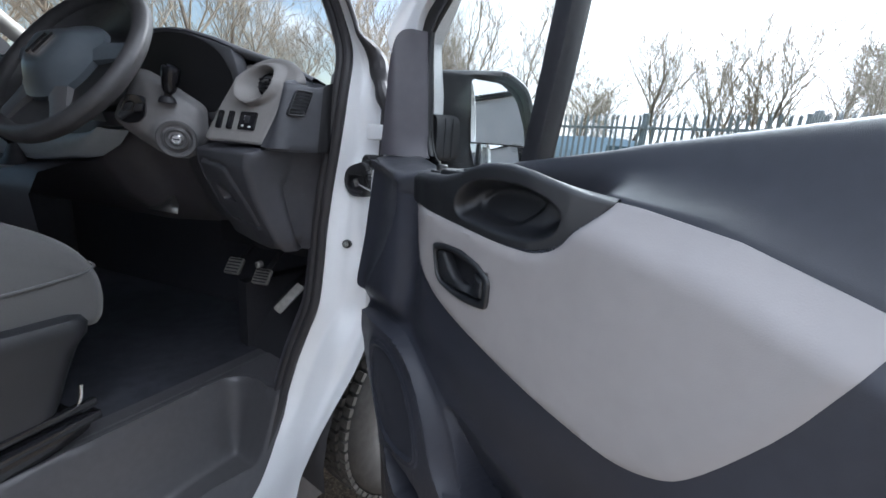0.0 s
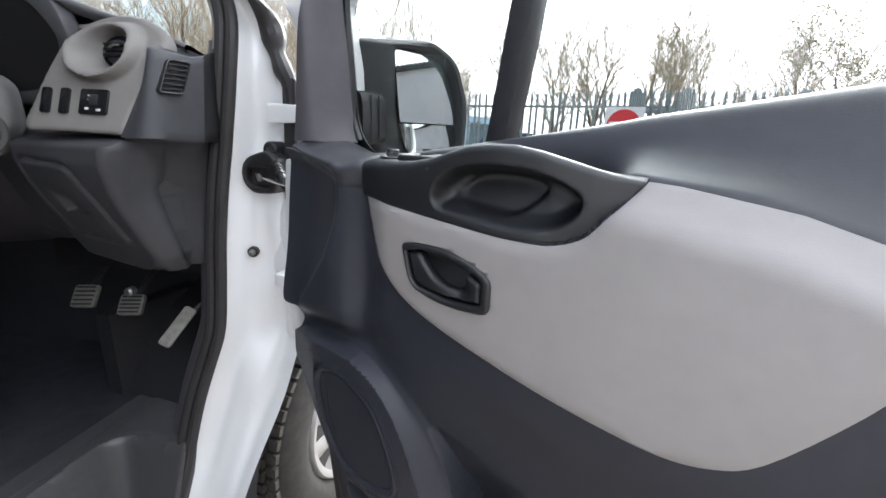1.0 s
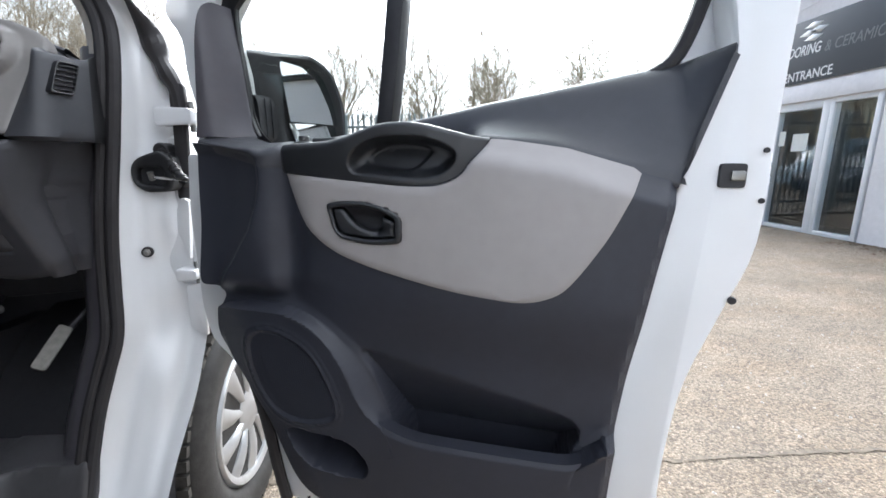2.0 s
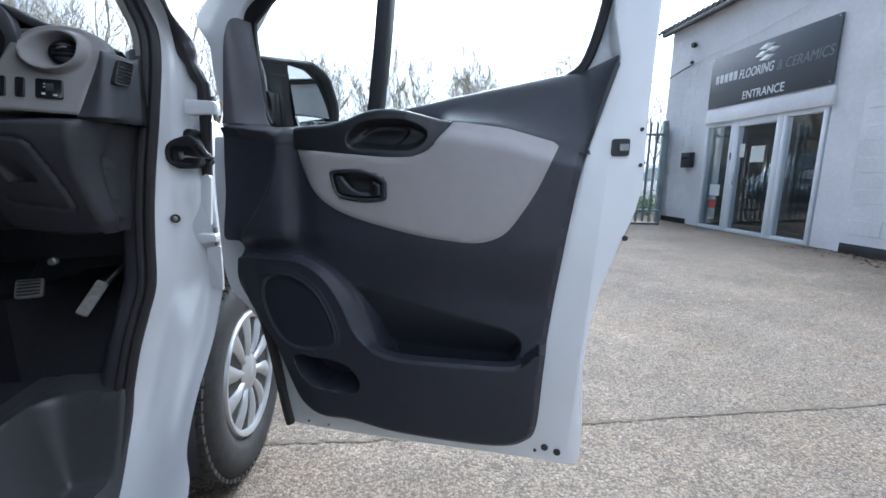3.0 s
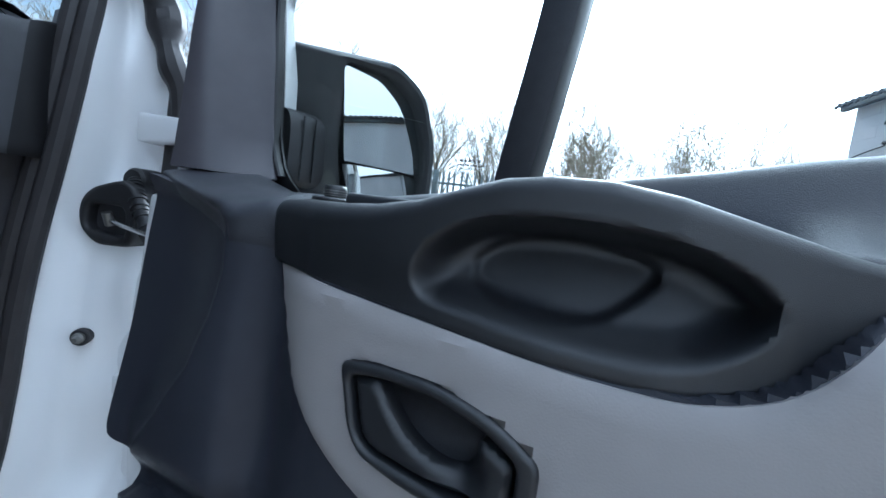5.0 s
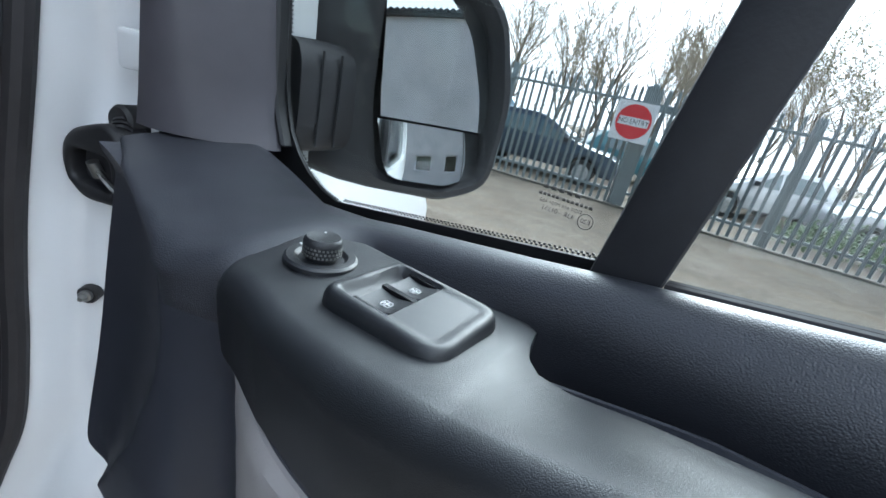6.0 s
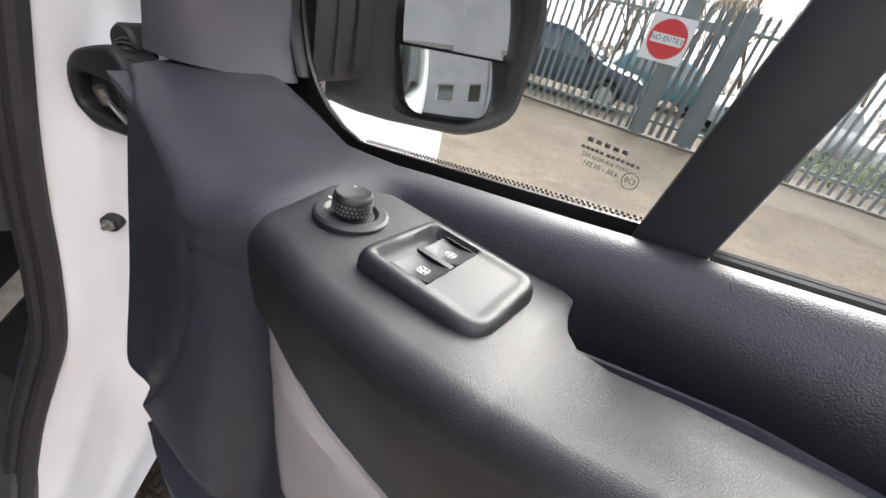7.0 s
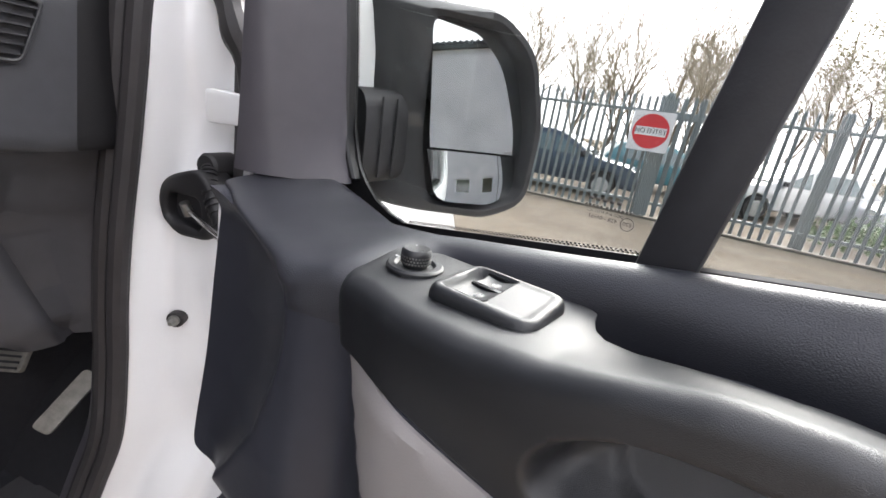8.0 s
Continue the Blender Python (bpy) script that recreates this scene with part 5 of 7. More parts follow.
part("gaiter_ribs", finish(bmg), BOOT, cg)
part("gaiter_socket", lathe([(0, -0.008), (0.014, -0.008), (0.017, -0.004), (0.017, 0.03), (0, 0.03)], 20, "y", Matrix.Translation((0.915, 0.018, 1.272))), BOOT, cg)
lb = part("locating_bolt", lathe([(0, -0.011), (0.003, -0.011), (0.0042, -0.008), (0.0046, -0.004), (0.0075, -0.003), (0.0078, 0.03), (0, 0.03)], 18, "y", pose(0.8635, -0.004, 1.047, 0, 0, 25)), DULLMETAL, van, "dull metal locating bolt")
part("bolt_washer", lathe([(0.0075, 0.0), (0.0100, -0.001), (0.0118, 0.0), (0.0118, 0.03)], 20, "y", pose(0.8635, -0.002, 1.047, 0, 0, 25)), RUBBER, lb, "black rubber washer")

# front wheel
WC = (0.778, 0.40, 0.392)
STEER = 0.5
TYRE = material("tyre_rubber", (0.030, 0.029, 0.028), 0.7, var=0.25, scale=40, stain=0.35, sscale=9, bump=0.25, bscale=160)
TREAD = material("dusty_tread_rubber", (0.062, 0.058, 0.052), 0.8, var=0.3, scale=60, stain=0.3, sscale=14)
TRIMSILVER = material("silver_wheel_trim", (0.50, 0.51, 0.52), 0.32, metal=0.6, var=0.05, scale=30, stain=0.12, sscale=12)
wm = Matrix.Translation(WC) @ pose(0, 0, 0, 0, 0, -STEER)


def wheel_parts(parent, name="wheel"):
    """A front wheel about the x axis: tyre with tread blocks, and a ten-spoke trim."""
    prof = [(0.245, 0.085), (0.252, 0.096), (0.285, 0.108), (0.325, 0.110), (0.352, 0.104), (0.370, 0.094), (0.378, 0.080), (0.380, 0.05), (0.381, 0.0)]
    prof = prof + [(r, -h) for r, h in prof[::-1][1:]]
    ty = part("tyre", lathe(prof, 72, "x", wm), TYRE, parent, "black tyre with a block tread", 40)
    bm = bmesh.new()
    for r in range(5):
        x = -0.076 + 0.038 * r
        for k in range(64):
            add_box(bm, (x, 0, 0.391 - (0.006 if abs(x) > 0.07 else 0)), (0.030, 0.027, 0.014), wm @ Matrix.Rotation(2 * math.pi * (k + 0.5 * (r % 2)) / 64, 4, "X"))
    tagged(part("tread", finish(bm, False), TREAD, parent, "rows of dusty tread blocks", 0), kind="stuff")
    part("wheel_dish", lathe([(0, 0.02), (0.23, 0.03), (0.246, 0.06), (0.246, -0.08), (0, -0.08)], 48, "x", wm), BLACK, parent)
    bm = bmesh.new()
    hub = lathe([(0.0, 0.100), (0.030, 0.100), (0.040, 0.095), (0.062, 0.094), (0.075, 0.088), (0.075, 0.07), (0, 0.07)], 40, "x", wm)
    me = bpy.data.meshes.new("tmp")
    hub.to_mesh(me)
    bm.from_mesh(me)
    hub.free()
    ring = lathe([(0.246, 0.070), (0.246, 0.092), (0.238, 0.103), (0.226, 0.102), (0.216, 0.094), (0.216, 0.075)], 60, "x", wm)
    ring.to_mesh(me)
    bm.from_mesh(me)
    ring.free()
    for k in range(10):
        R = wm @ Matrix.Rotation(2 * math.pi * k / 10, 4, "X")
        rws = []
        for t in np.linspace(0, 1, 7):
            rad = lerp(0.060, 0.222, t)
            w = lerp(0.013, 0.040, t ** 1.3)
            hx = 0.093 + 0.010 * math.sin(math.pi * t)
            tw = 0.10 * t
            rws.append([R @ Vector((hx - 0.012 * abs(s) ** 2 - 0.012 * (abs(s) > 1.02), rad * math.sin(tw + s * w / max(rad, 0.03)), rad * math.cos(tw + s * w / max(rad, 0.03)))) for s in (-1.04, -1, -0.5, 0, 0.5, 1, 1.04)])
        sp = loft(rws)
        sp.to_mesh(me)
        bm.from_mesh(me)
        sp.free()
    bpy.data.meshes.remove(me)
    part("wheel_trim", finish(bm), TRIMSILVER, parent, "silver ten-spoke wheel trim", 40)


wheel = thing("wheel", pose(0, 0, 0), "front van wheel with a silver ten-spoke trim, on asphalt", "wheel")
wheel_parts(wheel)
wheel.parent = van
del wheel["category"]
part("wheel_arch_liner", loft([[(x, AY + 0.50 * math.cos(a), AZ + 0.50 * math.sin(a)) for x in (0.45, 0.90)] for a in np.linspace(-0.2, math.pi * 1.05, 20)]), BLACK, van, "black wheel arch liner", 60)
part("inner_arch", box(0.40, 0.45, -0.06, 0.86, 0.2, 0.84), BLACK, van)

# ---- dashboard ----
dash = thing("dashboard", pose(0, 0, 0), "dark grey and warm grey van dashboard with vents and switches", "dashboard")


def dash_y(x, z):
    return -0.252 + 0.40 * max(0.0, x - 0.66) + 0.42 * (z - 1.30) + 0.4 * max(0, z - 1.44)


def cpart(name, bm, mat, parent, label="", sharp=35):
    bmesh.ops.transform(bm, matrix=CAB, verts=bm.verts[:])
    return part(name, bm, mat, parent, label, sharp)


# top pad with the brow over the instruments
LIP = [(-1.50, 1.485), (-0.95, 1.492), (-0.60, 1.497), (-0.50, 1.507), (-0.45, 1.522), (-0.40, 1.540), (-0.335, 1.554), (-0.27, 1.557), (-0.21, 1.551), (-0.13, 1.533), (-0.055, 1.510), (0.0, 1.494), (0.05, 1.476), (0.10, 1.457)]
rows = []
for x in np.concatenate([np.linspace(-1.5, -0.55, 8), np.linspace(-0.52, 0.10, 40)]):
    z = float(along(LIP, x))
    back = 0.070 * float(sstep(-0.07, -0.02, x))
    rows.append([(p[0], p[1] + back * (1 - p[1] / 0.45), p[2]) for p in [(x, 0.030, z - 0.022), (x, 0.002, z - 0.012), (x, -0.003, z - 0.006), (x, 0.003, z - 0.001), (x, 0.02, z), (x, 0.08, z - 0.010), (x, 0.16, z - 0.035), (x, 0.28, z - 0.10), (x, 0.42, 1.30)]])
cpart("top_pad", loft(rows), DASHTOP, dash, "dark grey dashboard top", 60)
# warm grey corner panel with a round vent
CORNER = spline([(0.645, 1.300), (0.70, 1.297), (0.765, 1.295), (0.794, 1.297), (0.800, 1.33), (0.808, 1.38), (0.818, 1.42), (0.824, 1.448), (0.805, 1.472), (0.765, 1.492), (0.735, 1.497), (0.705, 1.492), (0.684, 1.475), (0.668, 1.43), (0.652, 1.35)], 4)
VC = (0.743, 1.432)


def corner_depth(u, z):
    y = np.array([dash_y(a, b) for a, b in zip(np.ravel(u), np.ravel(z))])
    r = np.hypot((u - VC[0]), (z - VC[1]))
    y = y - 0.022 * sstep(0.053, 0.046, r) + 0.050 * sstep(0.0435, 0.026, r)
    return y + 0.004 * sstep(0.004, 0, inside_dist(CORNER, u, z))


corner = part("corner_panel", relief(CORNER, corner_depth, 0.003, -0.10), DASHGREY, dash, "warm grey dashboard corner panel", 60)
vy = dash_y(*VC)
vm = pose(VC[0] + 0.004, vy + 0.018, VC[1] - 0.002, -14, 0, 19) @ Matrix.Scale(0.8, 4)
vent = part("round_vent", lathe([(0, 0.010), (0.036, 0.010), (0.036, -0.004), (0.033, -0.007), (0.030, -0.004), (0.0, 0.0)], 36, "y", vm), BLACKGLOSS, corner, "black round air vent")
part("vent_vane", lathe([(0, 0.0), (0.027, -0.004), (0.0265, -0.008), (0.016, -0.013), (0.0, -0.015)], 30, "y", vm), BLACK, corner, "black tilting vent vane")
for k in (-1, 0, 1):
    part("vent_blade", prism(rounded([(-0.024, -0.0022 + 0.012 * k), (0.024, -0.0022 + 0.012 * k), (0.024, 0.0022 + 0.012 * k), (-0.024, 0.0022 + 0.012 * k)], 0.001, 2), -0.019, -0.006, "xz"), BLACKGLOSS, corner).matrix_local = vm
part("vent_tab", tube([(-0.010, -0.020, 0.004), (0.0, -0.023, 0.008), (0.010, -0.020, 0.010)], 0.0026, 8), DULLMETAL, corner, "bright vent tab").matrix_local = vm
for x0, x1, nm in ((0.667, 0.682, "blank_switch"), (0.694, 0.709, "blank_switch"), (0.722, 0.767, "lamp_switch")):
    xm = (x0 + x1) / 2
    m = pose(xm, dash_y(xm, 1.345) - 0.001, 1.345, -22, 0, 20)
    w = (x1 - x0) / 2
    sw = part(nm, prism(rounded([(-w, -0.022), (w, -0.022), (w, 0.022), (-w, 0.022)], 0.004, 3), -0.003, 0.008, "xz", 0.001, 2), BLACKGLOSS, corner, "gloss black dashboard switch")
    sw.matrix_local = m
    if nm == "lamp_switch":
        for px, pz, ww, hh in ((-0.009, -0.013, 0.006, 0.004), (0.010, -0.015, 0.007, 0.004), (-0.008, 0.010, 0.003, 0.002), (-0.008, 0.003, 0.003, 0.002)):
            mk = part("switch_mark", box(px - ww / 2, px + ww / 2, -0.0036, -0.003, pz - hh / 2, pz + hh / 2), WHITEMARK, corner, "white switch marking", 0)
            mk.matrix_local = m
        wl = part("thumb_wheel", lathe([(0, -0.006), (0.013, -0.006), (0.013, 0.006), (0, 0.006)], 20, "x"), BLACK, corner, "black thumb wheel")
        wl.matrix_local = m @ pose(0.001, 0.006, 0.003)
rows = []
for x in np.linspace(0.640, 0.826, 20):
    zt = float(np.interp(x, [0.64, 0.684, 0.705, 0.735, 0.75, 0.765, 0.78, 0.80, 0.826], [1.474, 1.482, 1.486, 1.486, 1.477, 1.465, 1.455, 1.446, 1.438])) - 0.002
    y0 = dash_y(x, zt)
    back = max(0.02, min(0.36, float(np.interp(x, [0.64, 0.70, 0.76, 0.80, 0.83], [0.30, 0.24, 0.14, 0.03, -0.02])) - y0))
    rows.append([(x, y0 + 0.002, zt - 0.008), (x, y0 + 0.008, zt)] + [(x, y0 + f * back, zt + 0.002 * math.sin(math.pi * f) - 0.12 * (f * back / 0.36) ** 1.8) for f in (0.15, 0.35, 0.6, 1.0)])
part("corner_top", loft(rows), DASHGREY, dash, "warm grey dashboard top at the corner", 60)
# end cap with a side vent
rows = []
for z in np.linspace(1.286, 1.447, 12):
    x0, lean_y = 0.797 + 0.10 * (z - 1.29), 0.22 * (z - 1.39)
    edge = [(x0 - 0.012, dash_y(x0, z) + 0.012), (x0, dash_y(x0, z) + 0.001), (0.832, -0.176 + lean_y), (0.853, -0.158 + lean_y), (0.860, -0.130 + lean_y), (0.861, -0.098 + 0.6 * lean_y), (0.858, -0.070 + 0.3 * lean_y), (0.846, -0.032), (0.830, 0.0)]
    rows.append([(float(p[0]), float(p[1]), 1.290 + (float(z) - 1.286) * float(np.interp(k, [0, 4, 9, 16, 21, 28], [0.96, 0.96, 0.87, 0.84, 0.88, 0.98]))) for k, p in enumerate(spline(edge, 4, False))])
top = [[(lerp(p[0], 0.815, f), lerp(p[1], -0.02, f), p[2] + d) for p in rows[-1]] for f, d in ((0.03, 0.003), (0.12, 0.005), (0.6, 0.004), (0.9, 0.0))]
foot_rows = [[(lerp(p[0], 0.80, f), lerp(p[1], -0.05, f), p[2] - d) for p in rows[0]] for f, d in ((0.5, 0.004), (0.08, 0.006))]
rows = foot_rows + rows + top
CAPGREY = grained("charcoal_dash_plastic", (0.050, 0.052, 0.060), 0.5, 900, 0.2)
cap = part("end_cap", loft([r[:23] for r in rows]), CAPGREY, dash, "dark grey dashboard end cap", 50)
part("end_strip", loft([[(p[0] - 0.002, p[1], p[2]) for p in r[22:]] for r in rows]), WELLBLACK, dash, "black strip behind the end cap", 50)
sm = pose(0.861, -0.140, 1.392, -4, 0, 78)
QUAD = [(-0.034, -0.029), (0.008, -0.029), (0.032, 0.029), (-0.010, 0.029)]
sv = part("side_vent_frame", prism(rounded(QUAD, 0.008, 4), -0.003, 0.02, "xz", 0.002, 2, hole=rounded([(x * 0.84, z * 0.86) for x, z in QUAD], 0.006, 4)), SATIN, cap)
sv.matrix_local = sm
bk = part("side_vent_throat", prism(rounded([(x * 0.9, z * 0.9) for x, z in QUAD], 0.006, 4), 0.003, 0.02, "xz"), BLACK, cap)
bk.matrix_local = sm
for k in range(6):
    z = -0.0205 + 0.0082 * k
    sl = part("side_vent_slat", box(-0.0185 + 0.41 * z, 0.0170 + 0.41 * z, -0.002, 0.004, z - 0.0008, z + 0.0008), SATIN, cap)
    sl.matrix_local = sm
# instrument binnacle: a broad brow round a deep dark well
WELL = spline([(-0.162, 1.366), (-0.124, 1.380), (-0.095, 1.414), (-0.080, 1.449), (-0.094, 1.481), (-0.127, 1.508), (-0.176, 1.528), (-0.230, 1.540), (-0.286, 1.544), (-0.345, 1.536), (-0.405, 1.510), (-0.445, 1.470), (-0.452, 1.425), (-0.425, 1.385), (-0.37, 1.362), (-0.27, 1.356)], 4)
BROW = [np.array((x, along(LIP, x) - 0.010)) for x in np.linspace(-0.50, -0.072, 26)] + [np.array(p) for p in ((-0.062, 1.485), (-0.058, 1.44), (-0.075, 1.39), (-0.11, 1.345), (-0.30, 1.335), (-0.44, 1.345), (-0.50, 1.40))]
def lean(bm):
    for v in bm.verts:
        v.co.y += 0.38 * max(0.0, 1.47 - v.co.z)
    return bm


cpart("binnacle", lean(prism(BROW, -0.004, 0.03, "xz", 0.004, 2, hole=WELL)), DASHTOP, dash, "dark grey instrument brow", 60)
wc = np.mean(WELL, axis=0)
cpart("instrument_well", lean(loft([[(wc[0] + (p[0] - wc[0]) * f, y, wc[1] + (p[1] - wc[1]) * f) for p in WELL] for y, f in ((0.0, 1.0), (0.05, 0.97), (0.11, 0.90), (0.13, 0.80), (0.132, 0.4))], True, True)), WELLBLACK, dash, "black instrument well", 60)
for k, (cx, rr) in enumerate(((-0.36, 0.045), (-0.27, 0.030), (-0.175, 0.045))):
    cpart("gauge", lathe([(0, 0.128), (rr, 0.128), (rr, 0.112), (rr - 0.006, 0.118), (0, 0.120)], 28, "y", Matrix.Translation((cx, 0, 1.43))), WELLBLACK, dash, "dark round gauge")
# added black block that stops light showing through the slit between the panels
cpart("dash_gap_filler", box(-0.11, 0.03, 0.07, 0.16, 1.27, 1.40), BLACK, dash)
# lower panels
LOWP = rounded([(0.43, 1.075), (0.56, 1.045), (0.70, 1.020), (0.758, 1.028), (0.776, 1.06), (0.778, 1.175), (0.792, 1.240), (0.798, 1.285), (0.44, 1.290)], [0.02, 0.03, 0.03, 0.015, 0.01, 0.03, 0.03, 0.006, 0.01], 4)
LID = rounded([(0.610, 1.105), (0.742, 1.085), (0.735, 1.170), (0.712, 1.242), (0.592, 1.250)], [0.02, 0.02, 0.06, 0.02, 0.02], 5)


def low_depth(u, z):
    y = -0.245 + 0.105 * np.clip((1.245 - z) / 0.22, 0, 1) ** 1.25 + 0.10 * np.maximum(0, u - 0.70) + 0.03 * sstep(1.272, 1.290, z)
    y = y + 0.035 * sstep(0.585, 0.555, u)                                                # set back under the column
    e = inside_dist(LID, u, z)
    y = y + 0.005 * sstep(0.0045, 0.001, np.abs(e)) - 0.002 * sstep(0.003, 0.008, e)
    grip = inside_dist([(0.640, 1.150), (0.700, 1.148), (0.676, 1.205), (0.634, 1.203)], u, z)
    y = y + 0.020 * sstep(0.0, 0.008, grip) * sstep(1.20, 1.155, z)
    return y + 0.012 * sstep(0.010, 0.0, inside_dist(LOWP, u, z))


part("lower_panel", relief(LOWP, low_depth, 0.0045, 0.05), LOWDARK, dash, "dark grey lower dashboard with a fuse lid", 60)
# raised band along the panel's end, and the recessed side panel behind it
rows = []
for z in np.linspace(1.024, 1.284, 27):
    xe = float(np.interp(z, [1.03, 1.06, 1.175, 1.24, 1.285], [0.764, 0.776, 0.778, 0.790, 0.797]))
    ye = float(low_depth(np.array([xe - 0.012]), np.array([z]))[0])
    ye2 = lerp(ye, -0.035, 0.42) + 0.02 * float(sstep(1.20, 1.25, z))
    bump = 0.014 * float(sstep(1.268, 1.255, z)) * (1 - 0.55 * float(sstep(1.195, 1.215, z)))
    rows.append([(xe - 0.006, ye - 0.002, z), (xe + 0.002, ye + 0.002, z), (xe + 0.006, ye + 0.012, z), (xe + 0.010, lerp(ye, ye2, 0.75), z), (xe + 0.008, ye2, z), (xe + 0.008 - bump * 0.6, ye2 + 0.007, z), (xe + 0.009 - bump, ye2 + 0.018, z), (xe + 0.020 - bump, -0.060, z), (xe + 0.028, -0.030, z)])
part("panel_end", loft(rows), LOWDARK, dash, "dark grey moulded end of the lower dashboard", 50)
cpart("knee_panel", loft([[(x, y + 0.09 * float(sstep(-0.50, -0.42, x)), z) for y, z in ((-0.01, 1.345), (-0.03, 1.30), (-0.03, 1.22), (0.03, 1.12), (0.14, 1.03), (0.36, 0.99))] for x in np.linspace(-1.3, -0.10, 25)]), KNEE, dash, "dark grey knee panel", 60)
cpart("grey_band", loft([[(x, -0.02, 1.31), (x, -0.03, 1.34), (x, -0.02, 1.42), (x, 0.0, 1.488)] for x in np.linspace(-1.4, -0.50, 8)]), DASHGREY, dash, "warm grey dashboard band", 60)
# pale moulded edge of the centre console, and the gear lever
rows = []
for t in np.linspace(0, 1, 16):
    x = lerp(-0.98, -0.40, t)
    zt = float(np.interp(x, [-0.98, -0.82, -0.60, -0.47, -0.40], [1.285, 1.280, 1.275, 1.288, 1.308]))
    zb = float(np.interp(x, [-0.98, -0.82, -0.69, -0.52, -0.44, -0.40], [1.205, 1.203, 1.200, 1.224, 1.262, 1.300]))
    rows.append([(x, -0.03, zt + 0.002), (x, -0.085, zt), (x, -0.100, zt - 0.006), (x, -0.106, (zt + zb) / 2), (x, -0.098, zb + 0.004), (x, -0.085, zb), (x, -0.03, zb)])
cpart("console_edge", loft(rows), PALEPLASTIC, dash, "pale grey moulded console edge", 60)
cpart("console", loft([[(x, y, z + 0.04 * (x + 0.7)) for x, y, z in ((xx, -0.02, 1.205), (xx, -0.09, 1.198), (xx, -0.16, 1.175), (xx, -0.185, 1.12), (xx, -0.17, 0.95), (xx, -0.15, 0.62))] for xx in np.linspace(-1.0, -0.56, 6)]), KNEE, dash, "dark grey centre console", 60)
gl = cpart("gear_gaiter", loft([[(-0.76 + r * math.cos(a), -0.10 + r * 0.8 * math.sin(a), z) for a in np.linspace(0, 2 * math.pi, 17)[:-1]] for r, z in ((0.06, 1.17), (0.05, 1.19), (0.035, 1.205), (0.03, 1.22), (0.015, 1.25))], True, True), BLACK, dash, "black gear lever gaiter")
cpart("gear_frame", tube([(-0.76 + 0.065 * math.cos(a), -0.10 + 0.052 * math.sin(a), 1.178) for a in np.linspace(0, 2 * math.pi, 25)], 0.006, 8), TRIMSILVER, dash, "silver gear lever frame")
cpart("gear_knob", tube([(-0.76, -0.10, 1.24), (-0.76, -0.115, 1.27), (-0.76, -0.12, 1.295), (-0.76, -0.12, 1.305)], [0.014, 0.024, 0.024, 0.012], 16), BLACKGLOSS, dash, "gloss black gear knob")
# bent bracket under the column
cpart("bracket", thicken(loft([[(-0.528, 0.085, 1.066), (-0.401, 0.085, 1.064)], [(-0.500, 0.10, 1.090), (-0.415, 0.10, 1.085)], [(-0.458, 0.11, 1.130), (-0.448, 0.11, 1.132)]]), 0.003), DULLMETAL, dash, "bent grey bracket", 0)
# holder on the dashboard top
ph = cpart("holder_foot", lathe([(0, 1.49), (0.035, 1.49), (0.032, 1.505), (0.014, 1.515), (0.012, 1.55), (0, 1.55)], 18, m=Matrix.Translation((-0.66, 0.09, 0))), BLACK, dash, "black phone holder foot")
cpart("holder_cradle", prism(rounded([(-0.735, 1.535), (-0.600, 1.545), (-0.592, 1.592), (-0.728, 1.585)], 0.010, 3), 0.06, 0.085, "xz", 0.004, 2), BLACK, dash, "black phone holder cradle")
cpart("holder_clamp", tube([(-0.66, 0.075, 1.585), (-0.655, 0.075, 1.61), (-0.64, 0.075, 1.625)], [0.016, 0.020, 0.014], 12), BLACKGLOSS, dash, "black holder clamp")
# column shroud with ignition and stalk, in its own plane
SHR = Matrix(((0.5, -0.866, 0, 0.542), (0.866, 0.5, 0, -0.277), (0, 0, 1, 1.301), (0, 0, 0, 1))) @ Matrix.Scale(0.965, 4)


def spart(name, bm, mat, parent, label="", sharp=40):
    bmesh.ops.transform(bm, matrix=SHR, verts=bm.verts[:])
    return part(name, bm, mat, parent, label, sharp)


SHO = rounded([(-0.128, 0.030), (-0.075, 0.150), (-0.045, 0.150), (0.075, 0.076), (0.078, 0.0), (0.050, -0.048), (0.020, -0.062), (-0.030, -0.050), (-0.100, 0.0)], [0.015, 0.02, 0.02, 0.018, 0.02, 0.02, 0.02, 0.02, 0.02], 4)


def shroud_depth(u, z):
    e = inside_dist(SHO, u, z)
    y = 0.022 * (1 - sstep(0.0, 0.028, e)) ** 2 - 0.010 * sstep(0.0, 0.06, e)
    r = np.hypot(u - 0.008, z + 0.012)
    return y - 0.007 * sstep(0.062, 0.048, r)


col = spart("column_shroud", relief(SHO, shroud_depth, 0.005, 0.12), SHROUD, dash, "grey steering column shroud", 50)
im = Matrix.Translation((0.008, -0.017, -0.012))
spart("ignition_ring", lathe([(0, 0.010), (0.046, 0.010), (0.046, -0.002), (0.043, -0.005), (0.036, -0.004), (0.033, 0.001), (0.030, 0.001), (0.028, -0.004), (0.024, -0.006), (0.021, -0.004), (0.018, 0.002), (0, 0.003)], 40, "y", im), RINGGREY, col, "dark ringed ignition surround")
spart("ignition_lock", lathe([(0, 0.01), (0.013, 0.01), (0.013, -0.006), (0.010, -0.0085), (0, -0.0085)], 24, "y", im), CHROME, col, "bright ignition lock")
spart("key_slot", box(-0.007, 0.007, -0.010, -0.008, -0.0022, 0.0022), BLACK, col).data.transform(SHR @ im @ SHR.inverted())
